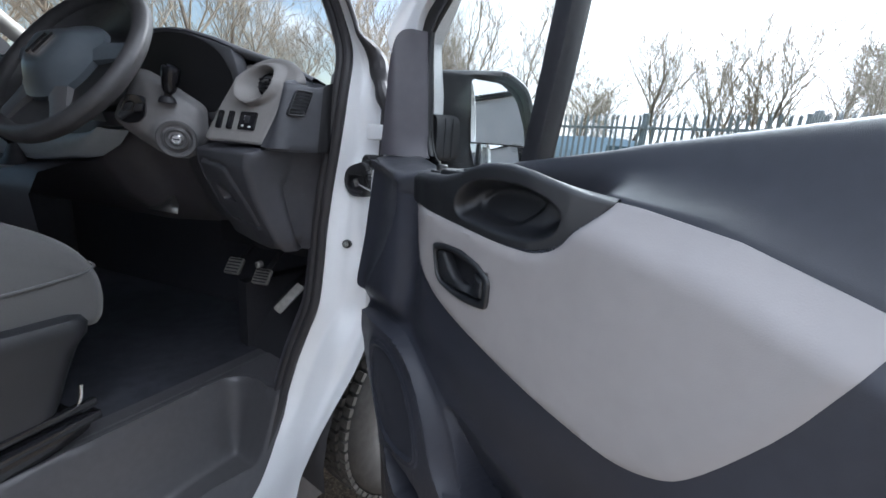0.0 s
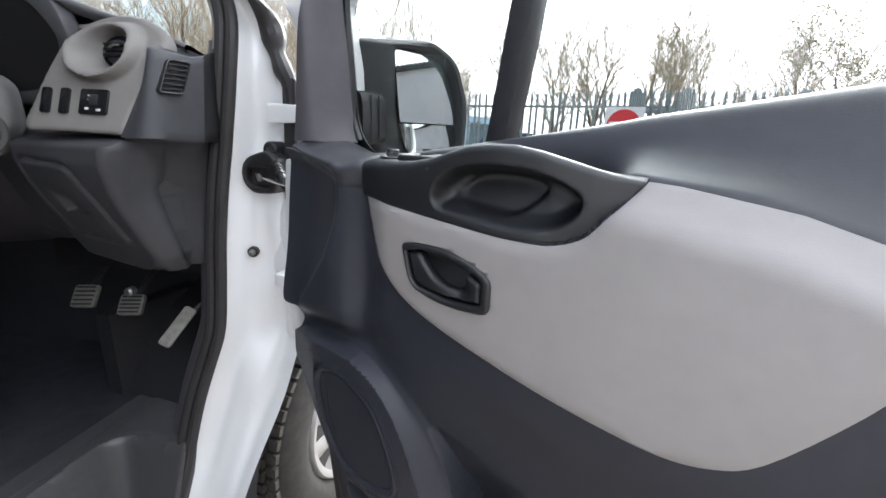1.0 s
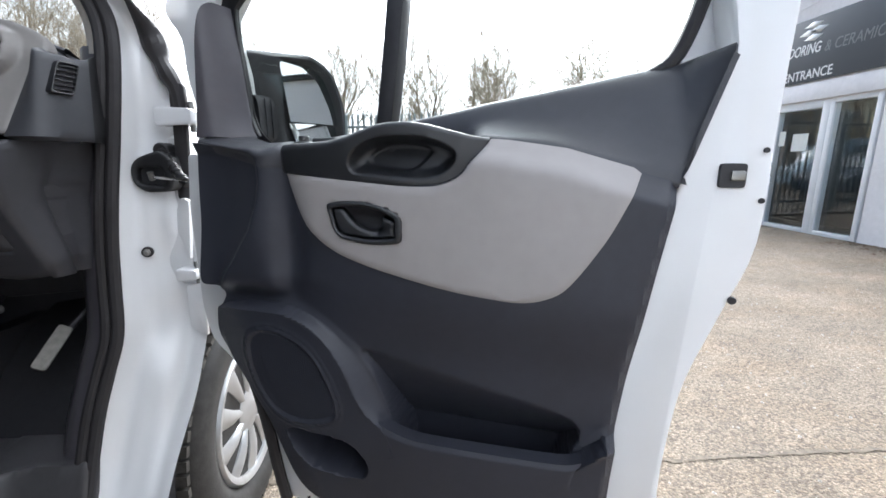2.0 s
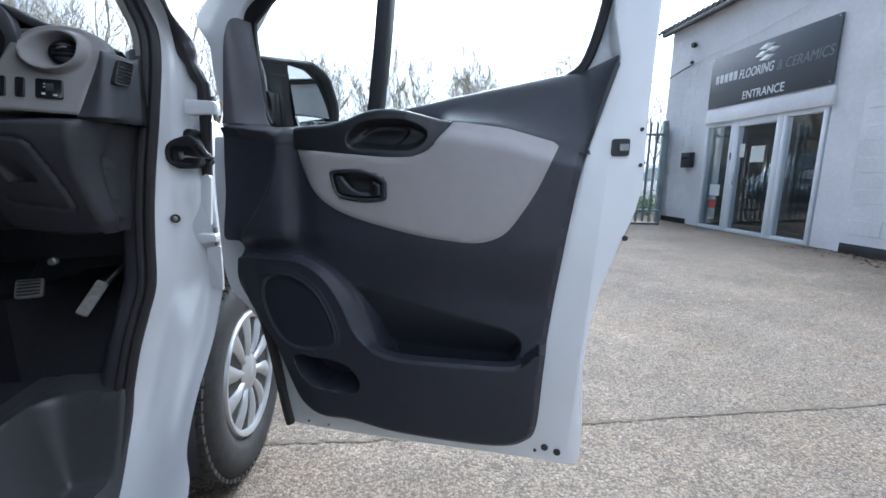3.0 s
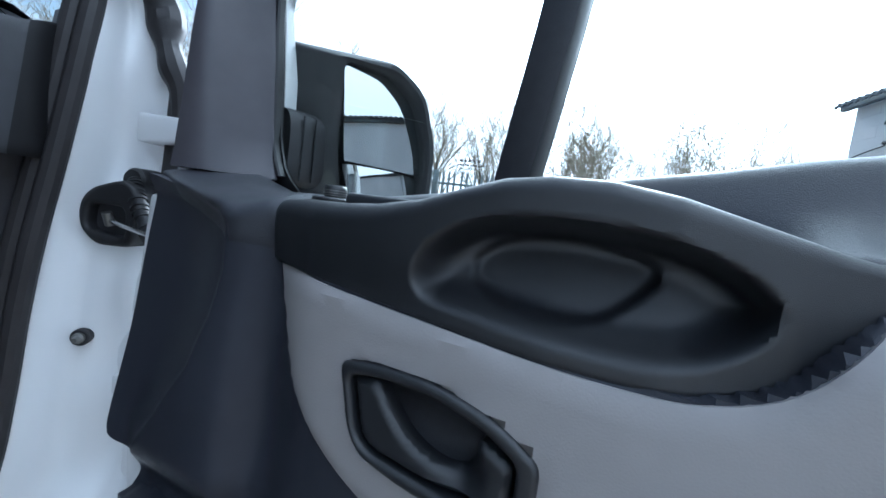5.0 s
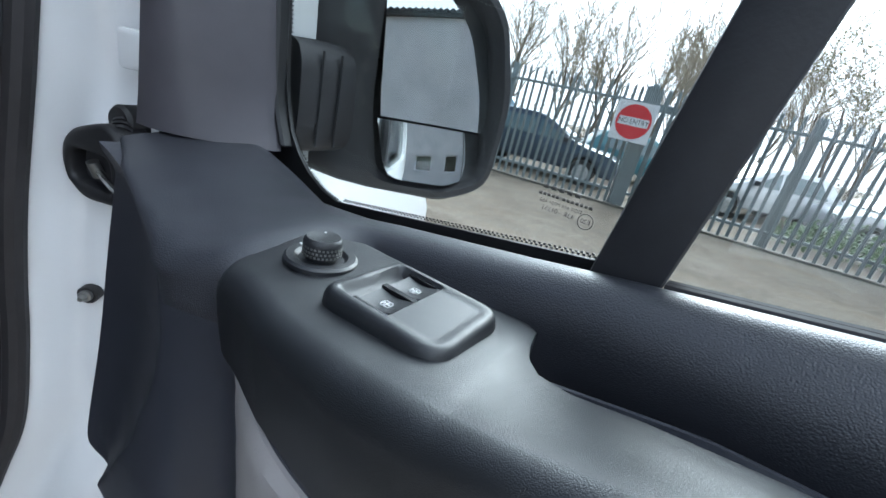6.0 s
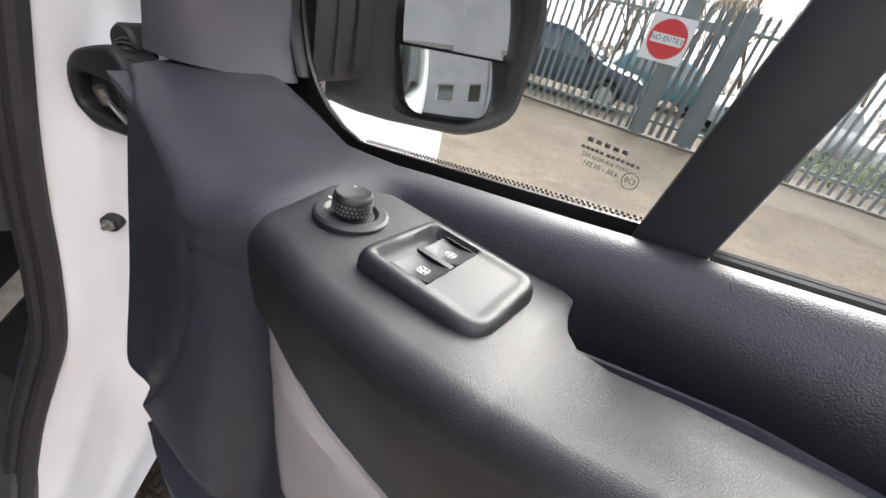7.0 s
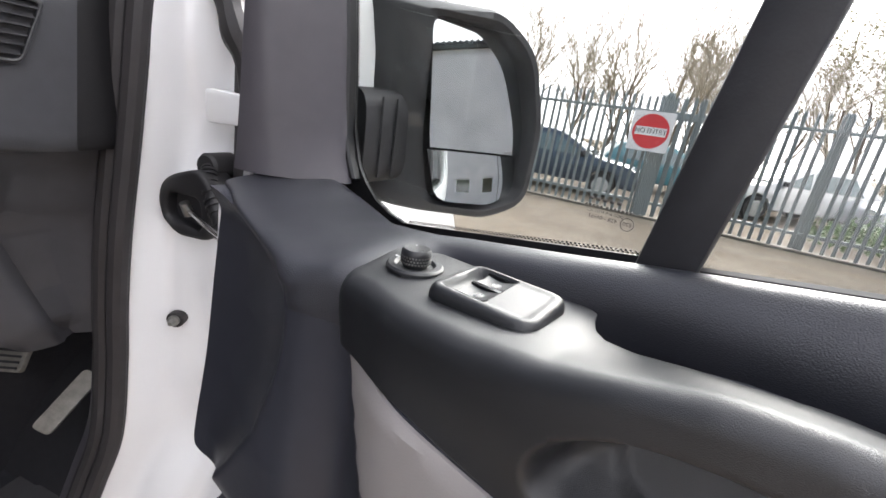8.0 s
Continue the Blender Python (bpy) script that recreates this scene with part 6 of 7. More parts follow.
spart("stalk_boot", lathe([(0, -0.006), (0.020, -0.006), (0.018, 0.004), (0.013, 0.010), (0, 0.012)], 18, m=Matrix.Translation((-0.006, -0.014, 0.080))), BLACK, col, "black stalk boot")
spart("stalk", tube([(-0.006, -0.014, 0.080), (-0.002, -0.022, 0.100), (0.002, -0.028, 0.115)], 0.008, 10), BLACK, col, "black control stalk")
spart("stalk_knob", tube([(-0.002, -0.024, 0.098), (0.001, -0.027, 0.106), (0.006, -0.034, 0.130), (0.010, -0.040, 0.150), (0.012, -0.042, 0.158), (0.013, -0.043, 0.162)], [0.010, 0.0155, 0.0195, 0.021, 0.018, 0.008], 16), BLACKGLOSS, col, "gloss black stalk end")
pod = spart("remote_pod", relief(rounded([(-0.108, 0.030), (-0.086, 0.086), (-0.050, 0.084), (-0.052, 0.040), (-0.068, 0.022), (-0.094, 0.018)], 0.008, 3), lambda u, z: -0.026 - 0.006 * np.sin(60 * u) * np.cos(70 * z), 0.006, 0.01), BLACKGLOSS, col, "black remote control pod")
for k in range(2):
    spart("pod_button", prism(rounded([(-0.095 + 0.021 * k, 0.046), (-0.078 + 0.021 * k, 0.050), (-0.073 + 0.021 * k, 0.068), (-0.090 + 0.021 * k, 0.064)], 0.003, 2), -0.036, -0.026, "xz", 0.0015, 2), BLACK, col)

# ---- steering wheel ----
SWM = pose(0.475, -0.444, 1.439, 0, 0, 15.8) @ pose(0, 0, 0, -32.6, 0, 0)
wheelst = thing("steering_wheel", SWM, "black three-spoke steering wheel with a plain centre pad", "steering wheel")
part("rim", lathe([(0.187 + 0.0185 * math.cos(a), 0.0195 * math.sin(a)) for a in np.linspace(0, 2 * math.pi, 17)][:-1] + [(0.2055, 0.0)], 72, "y"), material("worn_wheel_leather", (0.045, 0.044, 0.046), 0.48, var=0.15, scale=60, bump=0.15, bscale=500, rvar=0.1), wheelst, "worn black steering wheel rim")
PADO = spline([(-0.098, 0.045), (-0.07, 0.075), (0.0, 0.085), (0.07, 0.075), (0.098, 0.045), (0.104, 0.0), (0.088, -0.055), (0.05, -0.095), (0.0, -0.105), (-0.05, -0.095), (-0.088, -0.055), (-0.104, 0.0)], 4)
part("centre_pad", relief(PADO, lambda u, z: -0.010 - 0.040 * sstep(-0.01, 0.06, inside_dist(PADO, u, z)), 0.008, 0.03), PADGREY, wheelst, "smooth dark centre pad", 60)
bm = bmesh.new()
for k in range(2):
    add_box(bm, (0, -0.0515, 0.0), (0.012, 0.006, 0.054), Matrix.Translation((-0.011 + 0.022 * k, 0, -0.005)) @ Matrix.Rotation(radians(25), 4, "Y"))
part("badge", finish(bm, False), CHROME, wheelst, "plain silver badge", 0)
for a in (8, 172, 238, 302):
    d = Vector((math.cos(radians(a)), 0, math.sin(radians(a))))
    s = Vector((-d.z, 0, d.x))
    part("spoke", loft([[tuple(d * r + s * w * q + Vector((0, y, 0))) for q, y in ((-1, 0.010), (-0.85, -0.004 - yy), (0, -0.010 - yy), (0.85, -0.004 - yy), (1, 0.010))] for r, w, yy in ((0.06, 0.032, 0.010), (0.10, 0.028, 0.008), (0.14, 0.024, 0.004), (0.185, 0.026, 0.0))], True, True), PADGREY if a < 200 else RINGGREY, wheelst, "moulded spoke", 50)
part("column", tube([(0, 0.0, 0), (0, 0.10, 0)], 0.04, 16), BLACK, wheelst)

# ---- seat and pedals ----
seat = thing("driver_seat", CAB @ pose(-0.485, -0.505, 0.62), "dark grey cloth driver seat on a black plastic base", "seat")
SIDE = spline([(-0.42, 0.30), (-0.44, 0.38), (-0.40, 0.475), (-0.25, 0.508), (-0.05, 0.518), (0.08, 0.512), (0.150, 0.494), (0.195, 0.472), (0.240, 0.436), (0.272, 0.392), (0.286, 0.345), (0.288, 0.290), (0.276, 0.250), (0.235, 0.242), (0.0, 0.25), (-0.30, 0.26)], 4)
sc = np.mean(SIDE, axis=0)
rows = []
for x, e in ((-0.255, 0.05), (-0.250, 0.028), (-0.238, 0.011), (-0.215, 0.002), (-0.12, 0.0), (0.0, 0.004), (0.12, 0.0), (0.215, 0.002), (0.238, 0.011), (0.250, 0.028), (0.255, 0.05)):
    rows.append([(x, p[0] - e * np.sign(p[0] - sc[0]) * min(1, abs(p[0] - sc[0]) * 5), p[1] - e * np.sign(p[1] - sc[1]) * min(1, abs(p[1] - sc[1]) * 12)) for p in SIDE])
cush = part("seat_cushion", loft(rows, True, True), CLOTH, seat, "dark grey cloth seat cushion", 60)
part("piping", tube(spline([(-0.22, 0.280, 0.388), (0.0, 0.284, 0.386), (0.20, 0.278, 0.386), (0.238, 0.262, 0.384), (0.256, 0.225, 0.380), (0.2575, 0.10, 0.372), (0.2575, -0.15, 0.368), (0.2575, -0.40, 0.368)], 4, False), 0.0035, 6), CLOTH, cush)
rows = []
for x0, x1, z, yf in ((0.268, 0.240, 0.085, 0.160), (0.270, 0.24, 0.11, 0.172), (0.272, 0.24, 0.17, 0.192), (0.276, 0.24, 0.225, 0.214), (0.284, 0.24, 0.252, 0.230), (0.285, 0.24, 0.275, 0.234), (0.278, 0.24, 0.292, 0.226), (0.262, 0.24, 0.299, 0.215), (0.235, 0.22, 0.296, 0.20)):
    zt = lambda y: z + 0.045 * max(0.0, 0.23 - y) * (z / 0.29)
    rows.append([(-x0, -0.45, zt(-0.45)), (x0, -0.45, zt(-0.45)), (x0, -0.2, zt(-0.2)), (x0, 0.05, zt(0.05)), (x0, yf - 0.045, zt(yf - 0.045)), (x0 - 0.006, yf - 0.02, zt(yf - 0.02)), (x0 - 0.022, yf - 0.004, zt(yf)), (x0 - 0.05, yf, zt(yf)), (-x0 + 0.05, yf, zt(yf)), (-x0, yf - 0.05, zt(yf - 0.05))])
part("seat_base", loft(rows, True, True), SATIN, seat, "black plastic seat base", 40)
for k in range(2):
    part("seat_rail", box(0.255, 0.272 + 0.012 * (1 - k), -0.46, 0.222, 0.046 + 0.030 * k, 0.066 + 0.028 * k, 0.004), BLACKGLOSS, seat, "black steel seat rail")
PED = rounded([(-0.46, 0.0), (0.13, 0.0), (0.205, 0.02), (0.215, 0.046), (-0.46, 0.046)], [0, 0.03, 0.03, 0.006, 0], 4)
part("pedestal", prism(PED, 0.05, 0.262, "yz", 0.004, 2), BLACKGLOSS, seat, "gloss black steel seat pedestal")
part("pedestal", prism(PED, -0.262, -0.05, "yz", 0.004, 2), BLACKGLOSS, seat)
part("adjuster_lever", tube([(0.262, 0.188, 0.085), (0.264, 0.196, 0.11), (0.262, 0.200, 0.135)], 0.004, 8), CHROME, seat, "small bright seat lever")
part("seat_back", loft([[(w, y - 0.20 * z, 0.42 + z) for w, y in ((-0.24, -0.34), (0.24, -0.34), (0.25, -0.40), (0.22, -0.47), (-0.22, -0.47), (-0.25, -0.40))] for z in (0, 0.2, 0.45, 0.62, 0.66)], True, True), CLOTH, seat, "dark grey cloth backrest", 50)

for x, y, z, w, h, nm in ((-0.350, 0.24, 0.870, 0.058, 0.060, "clutch"), (-0.212, 0.22, 0.862, 0.058, 0.054, "brake"), (-0.063, 0.172, 0.833, 0.030, 0.105, "throttle")):
    pd = thing("pedal", CAB @ pose(x, y, z, -38, 0 if nm != "throttle" else 32, 8), "worn rubber-faced steel %s pedal on its arm" % nm, "pedal", "pedals")
    part("pad", prism(rounded([(-w / 2, -h / 2), (w / 2, -h / 2), (w / 2, h / 2), (-w / 2, h / 2)], 0.008, 3), -0.006, 0.006, "xz", 0.002, 2), material("worn_pedal_rubber", (0.22, 0.21, 0.19), 0.55, var=0.2, scale=80, bump=0.2, bscale=300), pd, "worn grey pedal pad")
    for k in range(5 if nm != "throttle" else 0):
        part("rib", box(-w / 2 + 0.006, w / 2 - 0.006, -0.0095, -0.005, -h / 2 + 0.007 + k * (h - 0.014) / 4 - 0.002, -h / 2 + 0.007 + k * (h - 0.014) / 4 + 0.002), BLACK, pd)
    part("arm", tube([(0, 0.006, 0.01), (0.01, 0.03, 0.09), (0.015, 0.08, 0.18)], 0.008, 8), BLACK, pd, "black pedal arm")
cpart("firewall", box(-1.60, -0.02, 0.46, 0.49, 0.56, 1.32), LOWDARK, van)
cpart("pedal_box", box(-0.50, 0.02, 0.32, 0.46, 0.92, 1.02, 0.01), BLACK, van)
cpart("pivot_bolt", lathe([(0, 0.0), (0.010, 0.0), (0.010, -0.014), (0.006, -0.018), (0, -0.018)], 14, "y", Matrix.Translation((-0.10, 0.10, 0.955))), DULLMETAL, van, "dull metal pivot bolt")
part("far_pillar_trim", loft([[(-0.80 + 0.05 * math.cos(a), y + 0.05 * math.sin(a), z) for a in np.linspace(0, 2 * math.pi, 13)[:-1]] for y, z in ((0.10, 1.28), (-0.05, 1.42), (-0.26, 1.60), (-0.42, 1.75), (-0.60, 1.90))], True, True), PALETRIM, van, "pale beige pillar trim", 60)

# ---- building beside the yard ----
BX = 8.18
RENDER = material("white_painted_render", (0.78, 0.76, 0.78), 0.8, var=0.04, scale=14, stain=0.12, sscale=0.8, bump=0.25, bscale=60)
BLOCKP = material("white_painted_blockwork", (0.76, 0.74, 0.76), 0.8, var=0.05, scale=20, stain=0.14, sscale=1.2, bump=0.3, bscale=80)
PLINTH = material("black_plinth_paint", (0.02, 0.02, 0.022), 0.6, var=0.2, scale=12)
ROOFDARK = material("dark_corrugated_sheet", (0.045, 0.043, 0.045), 0.6, var=0.15, scale=6, stain=0.2, sscale=2)
SIGNGREY = material("slate_grey_sign_panel", (0.085, 0.092, 0.105), 0.45, var=0.03, scale=4)
UPVC = material("white_upvc", (0.78, 0.78, 0.80), 0.3, stain=0.04, sscale=3)
# dark colour standing in for the shade of unlit rooms behind the glass
ROOMSHADE = material("painted_room_shade", (0.05, 0.052, 0.055), 0.8, var=0.3, scale=3)
PAPER = material("white_paper", (0.72, 0.73, 0.70), 0.7, var=0.03, scale=20)
SHOPGLASS = glass_mat("shop_glass", (0.75, 0.8, 0.82), 0.0, 0.13)
WALLTOP = 4.58
bld = thing("building", pose(BX, 6.0, 0), "white painted single-storey building with a glazed entrance", "building", kind="")


def bpart(name, bm, mat, parent=None, label="", sharp=35):
    bmesh.ops.translate(bm, vec=(-BX, -6.0, 0), verts=bm.verts[:])
    return part(name, bm, mat, parent or bld, label, sharp)


# wall with the entrance opening (y 4.95 to 7.62) and two windows further back
for y0, y1, z0, z1 in ((7.60, 9.12, 0, WALLTOP), (4.36, 4.92, 0, WALLTOP), (4.92, 7.60, 2.22, WALLTOP)):
    bpart("wall", box(BX, BX + 0.25, y0, y1, z0, z1), RENDER, None, "white painted render wall")
WINS = [(0.55, 1.75), (-2.05, -0.65), (-7.0, -5.6)]
edges = [4.36] + [v for w in WINS for v in (w[1], w[0])] + [-16.0]
for k in range(0, len(edges) - 1):
    y1, y0 = edges[k], edges[k + 1]
    if k % 2 == 0:
        bpart("wall", box(BX - 0.10, BX + 0.25, y0, y1, 0, WALLTOP), BLOCKP, None, "white painted block wall")
    else:
        bpart("wall", box(BX - 0.10, BX + 0.25, y0, y1, 0, 0.95), BLOCKP)
        bpart("wall", box(BX - 0.10, BX + 0.25, y0, y1, 2.05, WALLTOP), BLOCKP)
        w = bpart("window", box(BX + 0.06, BX + 0.08, y0, y1, 0.95, 2.05), SHOPGLASS, None, "white framed window in a block wall")
        for a0, a1, c0, c1 in ((y0, y0 + 0.07, 0.95, 2.05), (y1 - 0.07, y1, 0.95, 2.05), (y0 + 0.07, y1 - 0.07, 0.95, 1.02), (y0 + 0.07, y1 - 0.07, 1.98, 2.05)):
            bpart("window_frame", box(BX + 0.02, BX + 0.10, a0, a1, c0, c1, 0.006), UPVC, w)
        bpart("window_sill", box(BX - 0.16, BX + 0.02, y0 - 0.05, y1 + 0.05, 0.90, 0.948, 0.006), UPVC, w)
        # flat dark sheet for the room's shade; no room is built
        bpart("room_shade_sheet", box(BX + 0.24, BX + 0.3, y0, y1, 0.95, 2.05), ROOMSHADE, w)
# block courses on the far return and the near wall
for k in range(0, 150):
    i, j = k % 10, k // 10
    zc = 0.30 + 0.225 * j
    y0 = 4.30 - (i + 1) * 0.45 - (0.225 if j % 2 else 0)
    if zc < 4.3 and not any(w[0] - 0.5 < y0 < w[1] + 0.05 and 0.7 < zc < 2.1 for w in WINS):
        bpart("block", box(BX - 0.108, BX - 0.10, y0 + 0.006, y0 + 0.444, zc, zc + 0.213, 0.003, 1), BLOCKP)
for j in range(19):
    for i in range(3):
        y0 = 8.10 + i * 0.45 - (0.225 if j % 2 else 0)
        if 7.9 < y0 and y0 + 0.44 < 9.1:
            bpart("block", box(BX - 0.006, BX, y0 + 0.006, y0 + 0.444, 0.25 + 0.225 * j, 0.463 + 0.225 * j, 0.003, 1), BLOCKP)
bpart("plinth", box(BX - 0.118, BX - 0.10, -16, 4.36, 0, 0.16, 0.004), PLINTH)
bpart("plinth", box(BX - 0.018, BX, 8.0, 9.12, 0, 0.12, 0.004), PLINTH)
bpart("end_wall", box(BX + 0.25, BX + 14, 9.0, 9.12, 0, WALLTOP), RENDER)
bpart("far_wall", box(BX + 14, BX + 14.2, -16, 9.12, 0, WALLTOP), RENDER)
# corrugated eave and gutter
bm = bmesh.new()
ys = np.arange(-16.2, 9.45, 0.04)
prev = None
for k, y in enumerate(ys):
    c = 0.028 * math.sin(2 * math.pi * y / 0.16)
    col4 = [bm.verts.new(p) for p in ((BX - 0.22, y, 4.60 + c), (BX - 0.22, y, 4.66 + c), (BX + 3.0, y, 5.18 + c))]
    if prev:
        for a in range(2):
            bm.faces.new((prev[a], col4[a], col4[a + 1], prev[a + 1]))
    prev = col4
bpart("roof", thicken(bm, 0.02), ROOFDARK, None, "dark corrugated roof edge", 60)
bpart("gutter", box(BX - 0.20, BX - 0.09, -16.1, 9.3, 4.50, 4.60, 0.02), ROOFDARK, None, "dark gutter under the eave")
bpart("down_pipe", tube([(BX - 0.15, 2.35, 4.5), (BX - 0.15, 2.35, 0.1)], 0.035, 10), PLINTH, None, "black down pipe")
# sign panel
sg = bpart("sign_panel", box(BX - 0.045, BX - 0.012, 4.94, 7.60, 2.56, 3.585, 0.004), SIGNGREY, None, "slate grey sign panel with white lettering")


def wall_text(body, height, width, y, z, mat, x=BX - 0.046, shear=0.0):
    bm = text_bm(body, height / 0.7, 0.002, bold=0.0 if mat == LETTER2 else 0.003)
    xs2 = [v.co.x for v in bm.verts]
    squash = width / (max(xs2) - min(xs2))
    for v in bm.verts:
        v.co = Vector((x - v.co.z, y - (v.co.x * squash + shear * v.co.y), z + v.co.y))
    return bpart("lettering", bm, mat, sg, "", 0)


LETTER = material("white_sign_letters", (0.80, 0.81, 0.82), 0.4)
LETTER2 = material("grey_sign_letters", (0.19, 0.20, 0.21), 0.4)
wall_text("FLOORING", 0.165, 0.76, 6.43, 3.085, LETTER, shear=0.12)
wall_text("& CERAMICS", 0.165, 0.99, 5.475, 3.065, LETTER2, shear=0.12)
wall_text("ENTRANCE", 0.150, 0.90, 6.23, 2.675, LETTER)
bm = bmesh.new()
for k in range(5):                                                     # trading name as plain bars
    add_box(bm, (BX - 0.047, 7.395 - 0.119 * k, 3.11), (0.004, 0.088, 0.165))
bpart("name_bars", finish(bm, False), LETTER, sg, "plain white bars", 0)
bm = bmesh.new()
for k, (dy, dz) in enumerate(((0.0, 0.0), (-0.10, 0.085), (0.08, 0.115), (-0.02, 0.20))):
    vs = [bm.verts.new((BX - 0.048, 6.22 - dy - p[0], 3.235 + dz + p[1])) for p in ((-0.17, 0.02), (0.03, -0.02), (0.17, 0.05), (-0.02, 0.09))]
    bm.faces.new(vs)
bpart("emblem", thicken(bm, 0.003), LETTER, sg, "plain white tile emblem", 0)
for y, z in ((4.97, 3.55), (4.97, 2.6), (7.57, 3.55), (7.57, 2.6)):
    bpart("sign_screw", lathe([(0, -0.004), (0.014, -0.004), (0.014, 0.0), (0, 0.0)], 10, "x", Matrix.Translation((BX - 0.046, y, z))), CHROME, sg)
bpart("canopy", prism([(BX - 0.055, 2.24), (BX, 2.24), (BX, 2.53), (BX - 0.030, 2.53)], 4.88, 7.62, "xz", 0.006), RENDER, None, "white painted lintel board over the entrance")
# entrance: two side lights and a door
for y0, y1, nm in ((6.86, 7.58, "side_light"), (5.76, 6.80, "entrance_door"), (4.98, 5.70, "side_light")):
    fr = bpart(nm, box(BX + 0.02, BX + 0.10, y0, y1, 0.03, 2.20, 0.0), SHOPGLASS, None, "white framed glazed " + nm.replace("_", " "))
    t = 0.10 if nm == "entrance_door" else 0.045
    for a0, a1, c0, c1 in ((y0 - 0.03, y0 + t, 0.0, 2.22), (y1 - t, y1 + 0.03, 0.0, 2.22), (y0 + t, y1 - t, 0.0, 0.07), (y0 + t, y1 - t, 2.22 - t - 0.02, 2.22)):
        bpart("frame", box(BX - 0.012, BX + 0.11, a0, a1, c0, c1, 0.008), UPVC, fr)
    # dark sheet set back from the glass, its colour giving the interior's shade
    bpart("entrance_shade_sheet", box(BX + 1.2, BX + 1.22, y0 - 1.0, y1 + 1.0, 0, 2.4), ROOMSHADE, fr)
    if nm == "entrance_door":
        bpart("door_handle", tube([(BX - 0.03, 6.66, 0.95), (BX - 0.05, 6.66, 1.0), (BX - 0.05, 6.66, 1.15), (BX - 0.03, 6.66, 1.2)], 0.012, 8), CHROME, fr)
        bpart("notice", box(BX + 0.012, BX + 0.018, 6.06, 6.36, 1.40, 1.70), PAPER, fr, "white paper notice")
        bpart("notice", box(BX + 0.012, BX + 0.018, 6.52, 6.64, 1.50, 1.76), PAPER, fr)
bpart("notice", box(BX + 0.012, BX + 0.018, 7.05, 7.33, 0.72, 0.95), PAPER, None, "white paper notice")
bpart("notice", box(BX + 0.012, BX + 0.018, 7.12, 7.30, 0.45, 0.62), material("red_printed_notice", (0.4, 0.05, 0.05), 0.6), None, "red paper notice")
bpart("keypad", box(BX - 0.016, BX - 0.012, 6.815, 6.85, 1.45, 1.6, 0.002), BLACK)
pb = bpart("post_box", box(BX - 0.13, BX, 7.90, 8.20, 1.32, 1.66, 0.012), BLACK, None, "black metal post box")
bpart("post_flap", box(BX - 0.137, BX - 0.13, 7.94, 8.16, 1.52, 1.56, 0.002), BLACKGLOSS, pb)
cm = bpart("camera_dome", lathe([(0, 0.0), (0.05, 0.0), (0.06, 0.05), (0.04, 0.09), (0, 0.1)], 16, "x", Matrix.Translation((BX - 0.10, 8.25, 4.05))), BLACK, None, "black security camera")
lp = bpart("lamp_arm", tube([(BX, 8.3, 3.65), (BX - 0.05, 8.5, 3.60), (BX - 0.10, 9.0, 3.48)], 0.014, 8), PLINTH, None, "black lamp arm")
bpart("lamp_head", lathe([(0, -0.03), (0.035, -0.03), (0.045, 0.0), (0.035, 0.03), (0, 0.03)], 12, m=Matrix.Translation((BX - 0.06, 8.25, 3.68))), BLACK, lp)
bpart("wall_cable", tube([(BX - 0.02, 8.2, 3.66), (BX - 0.02, 6.5, 3.80), (BX - 0.05, 4.9, 3.98), (BX - 0.12, 4.0, 4.02)], 0.006, 6), BLOCKP, None, "white painted cable on the wall")

# ---- palisade fence ----
GALV = material("weathered_galvanised_steel", (0.27, 0.305, 0.31), 0.5, metal=0.35, var=0.12, scale=12, stain=0.2, sscale=3, rvar=0.1)
FA, FB = Vector((-9.0, 10.9, 0)), Vector((7.45, 7.93, 0))
fdir = (FB - FA).normalized()
flen = (FB - FA).length
fang = math.degrees(math.atan2(fdir.y, fdir.x))
fence = thing("palisade_fence", Matrix.Translation(FA) @ pose(0, 0, 0, 0, 0, fang), "grey galvanised steel palisade fence with pointed pales", "fence")


def pale_mesh(h, w):
    """A W-section pale with a three-pointed top."""
    bm = bmesh.new()
    xs_ = (-w / 2, -w * 0.25, 0, w * 0.25, w / 2)
    ds = (0.010, -0.006, 0.008, -0.006, 0.010)
    tops = (h - 0.02, h - 0.09, h, h - 0.09, h - 0.02)
    lo = [bm.verts.new((x, d, 0.06)) for x, d in zip(xs_, ds)]
    mid = [bm.verts.new((x, d, h - 0.11)) for x, d in zip(xs_, ds)]
    hi = [bm.verts.new((x * (1.25 if abs(x) > 0.03 else 1), d - (0.02 if abs(x) > 0.03 else 0), t)) for x, d, t in zip(xs_, ds, tops)]
    for a, b in ((lo, mid), (mid, hi)):
        for k in range(4):
            bm.faces.new((a[k], a[k + 1], b[k + 1], b[k]))
    me = bpy.data.meshes.new("pale")
    bm.to_mesh(me)
    bm.free()
    me.materials.append(GALV)
    return me


PALE, PALE_GATE = pale_mesh(2.38, 0.060), pale_mesh(2.36, 0.080)
rnd = random.Random(5)
GATE0 = (Vector((2.35, 8.62, 0)) - FA).dot(fdir)          # gate posts stand to the right of the sign
n = int(flen / 0.152)
for k in range(n):
    s = 0.08 + k * 0.152
    ob = new("pale", PALE)
    ob.parent = fence
    ob.location = (s, -0.035, rnd.uniform(-0.012, 0.012))
    ob.rotation_euler = (radians(rnd.uniform(-0.6, 0.6)), radians(rnd.uniform(-0.8, 0.8)), radians(rnd.uniform(-4, 4)))
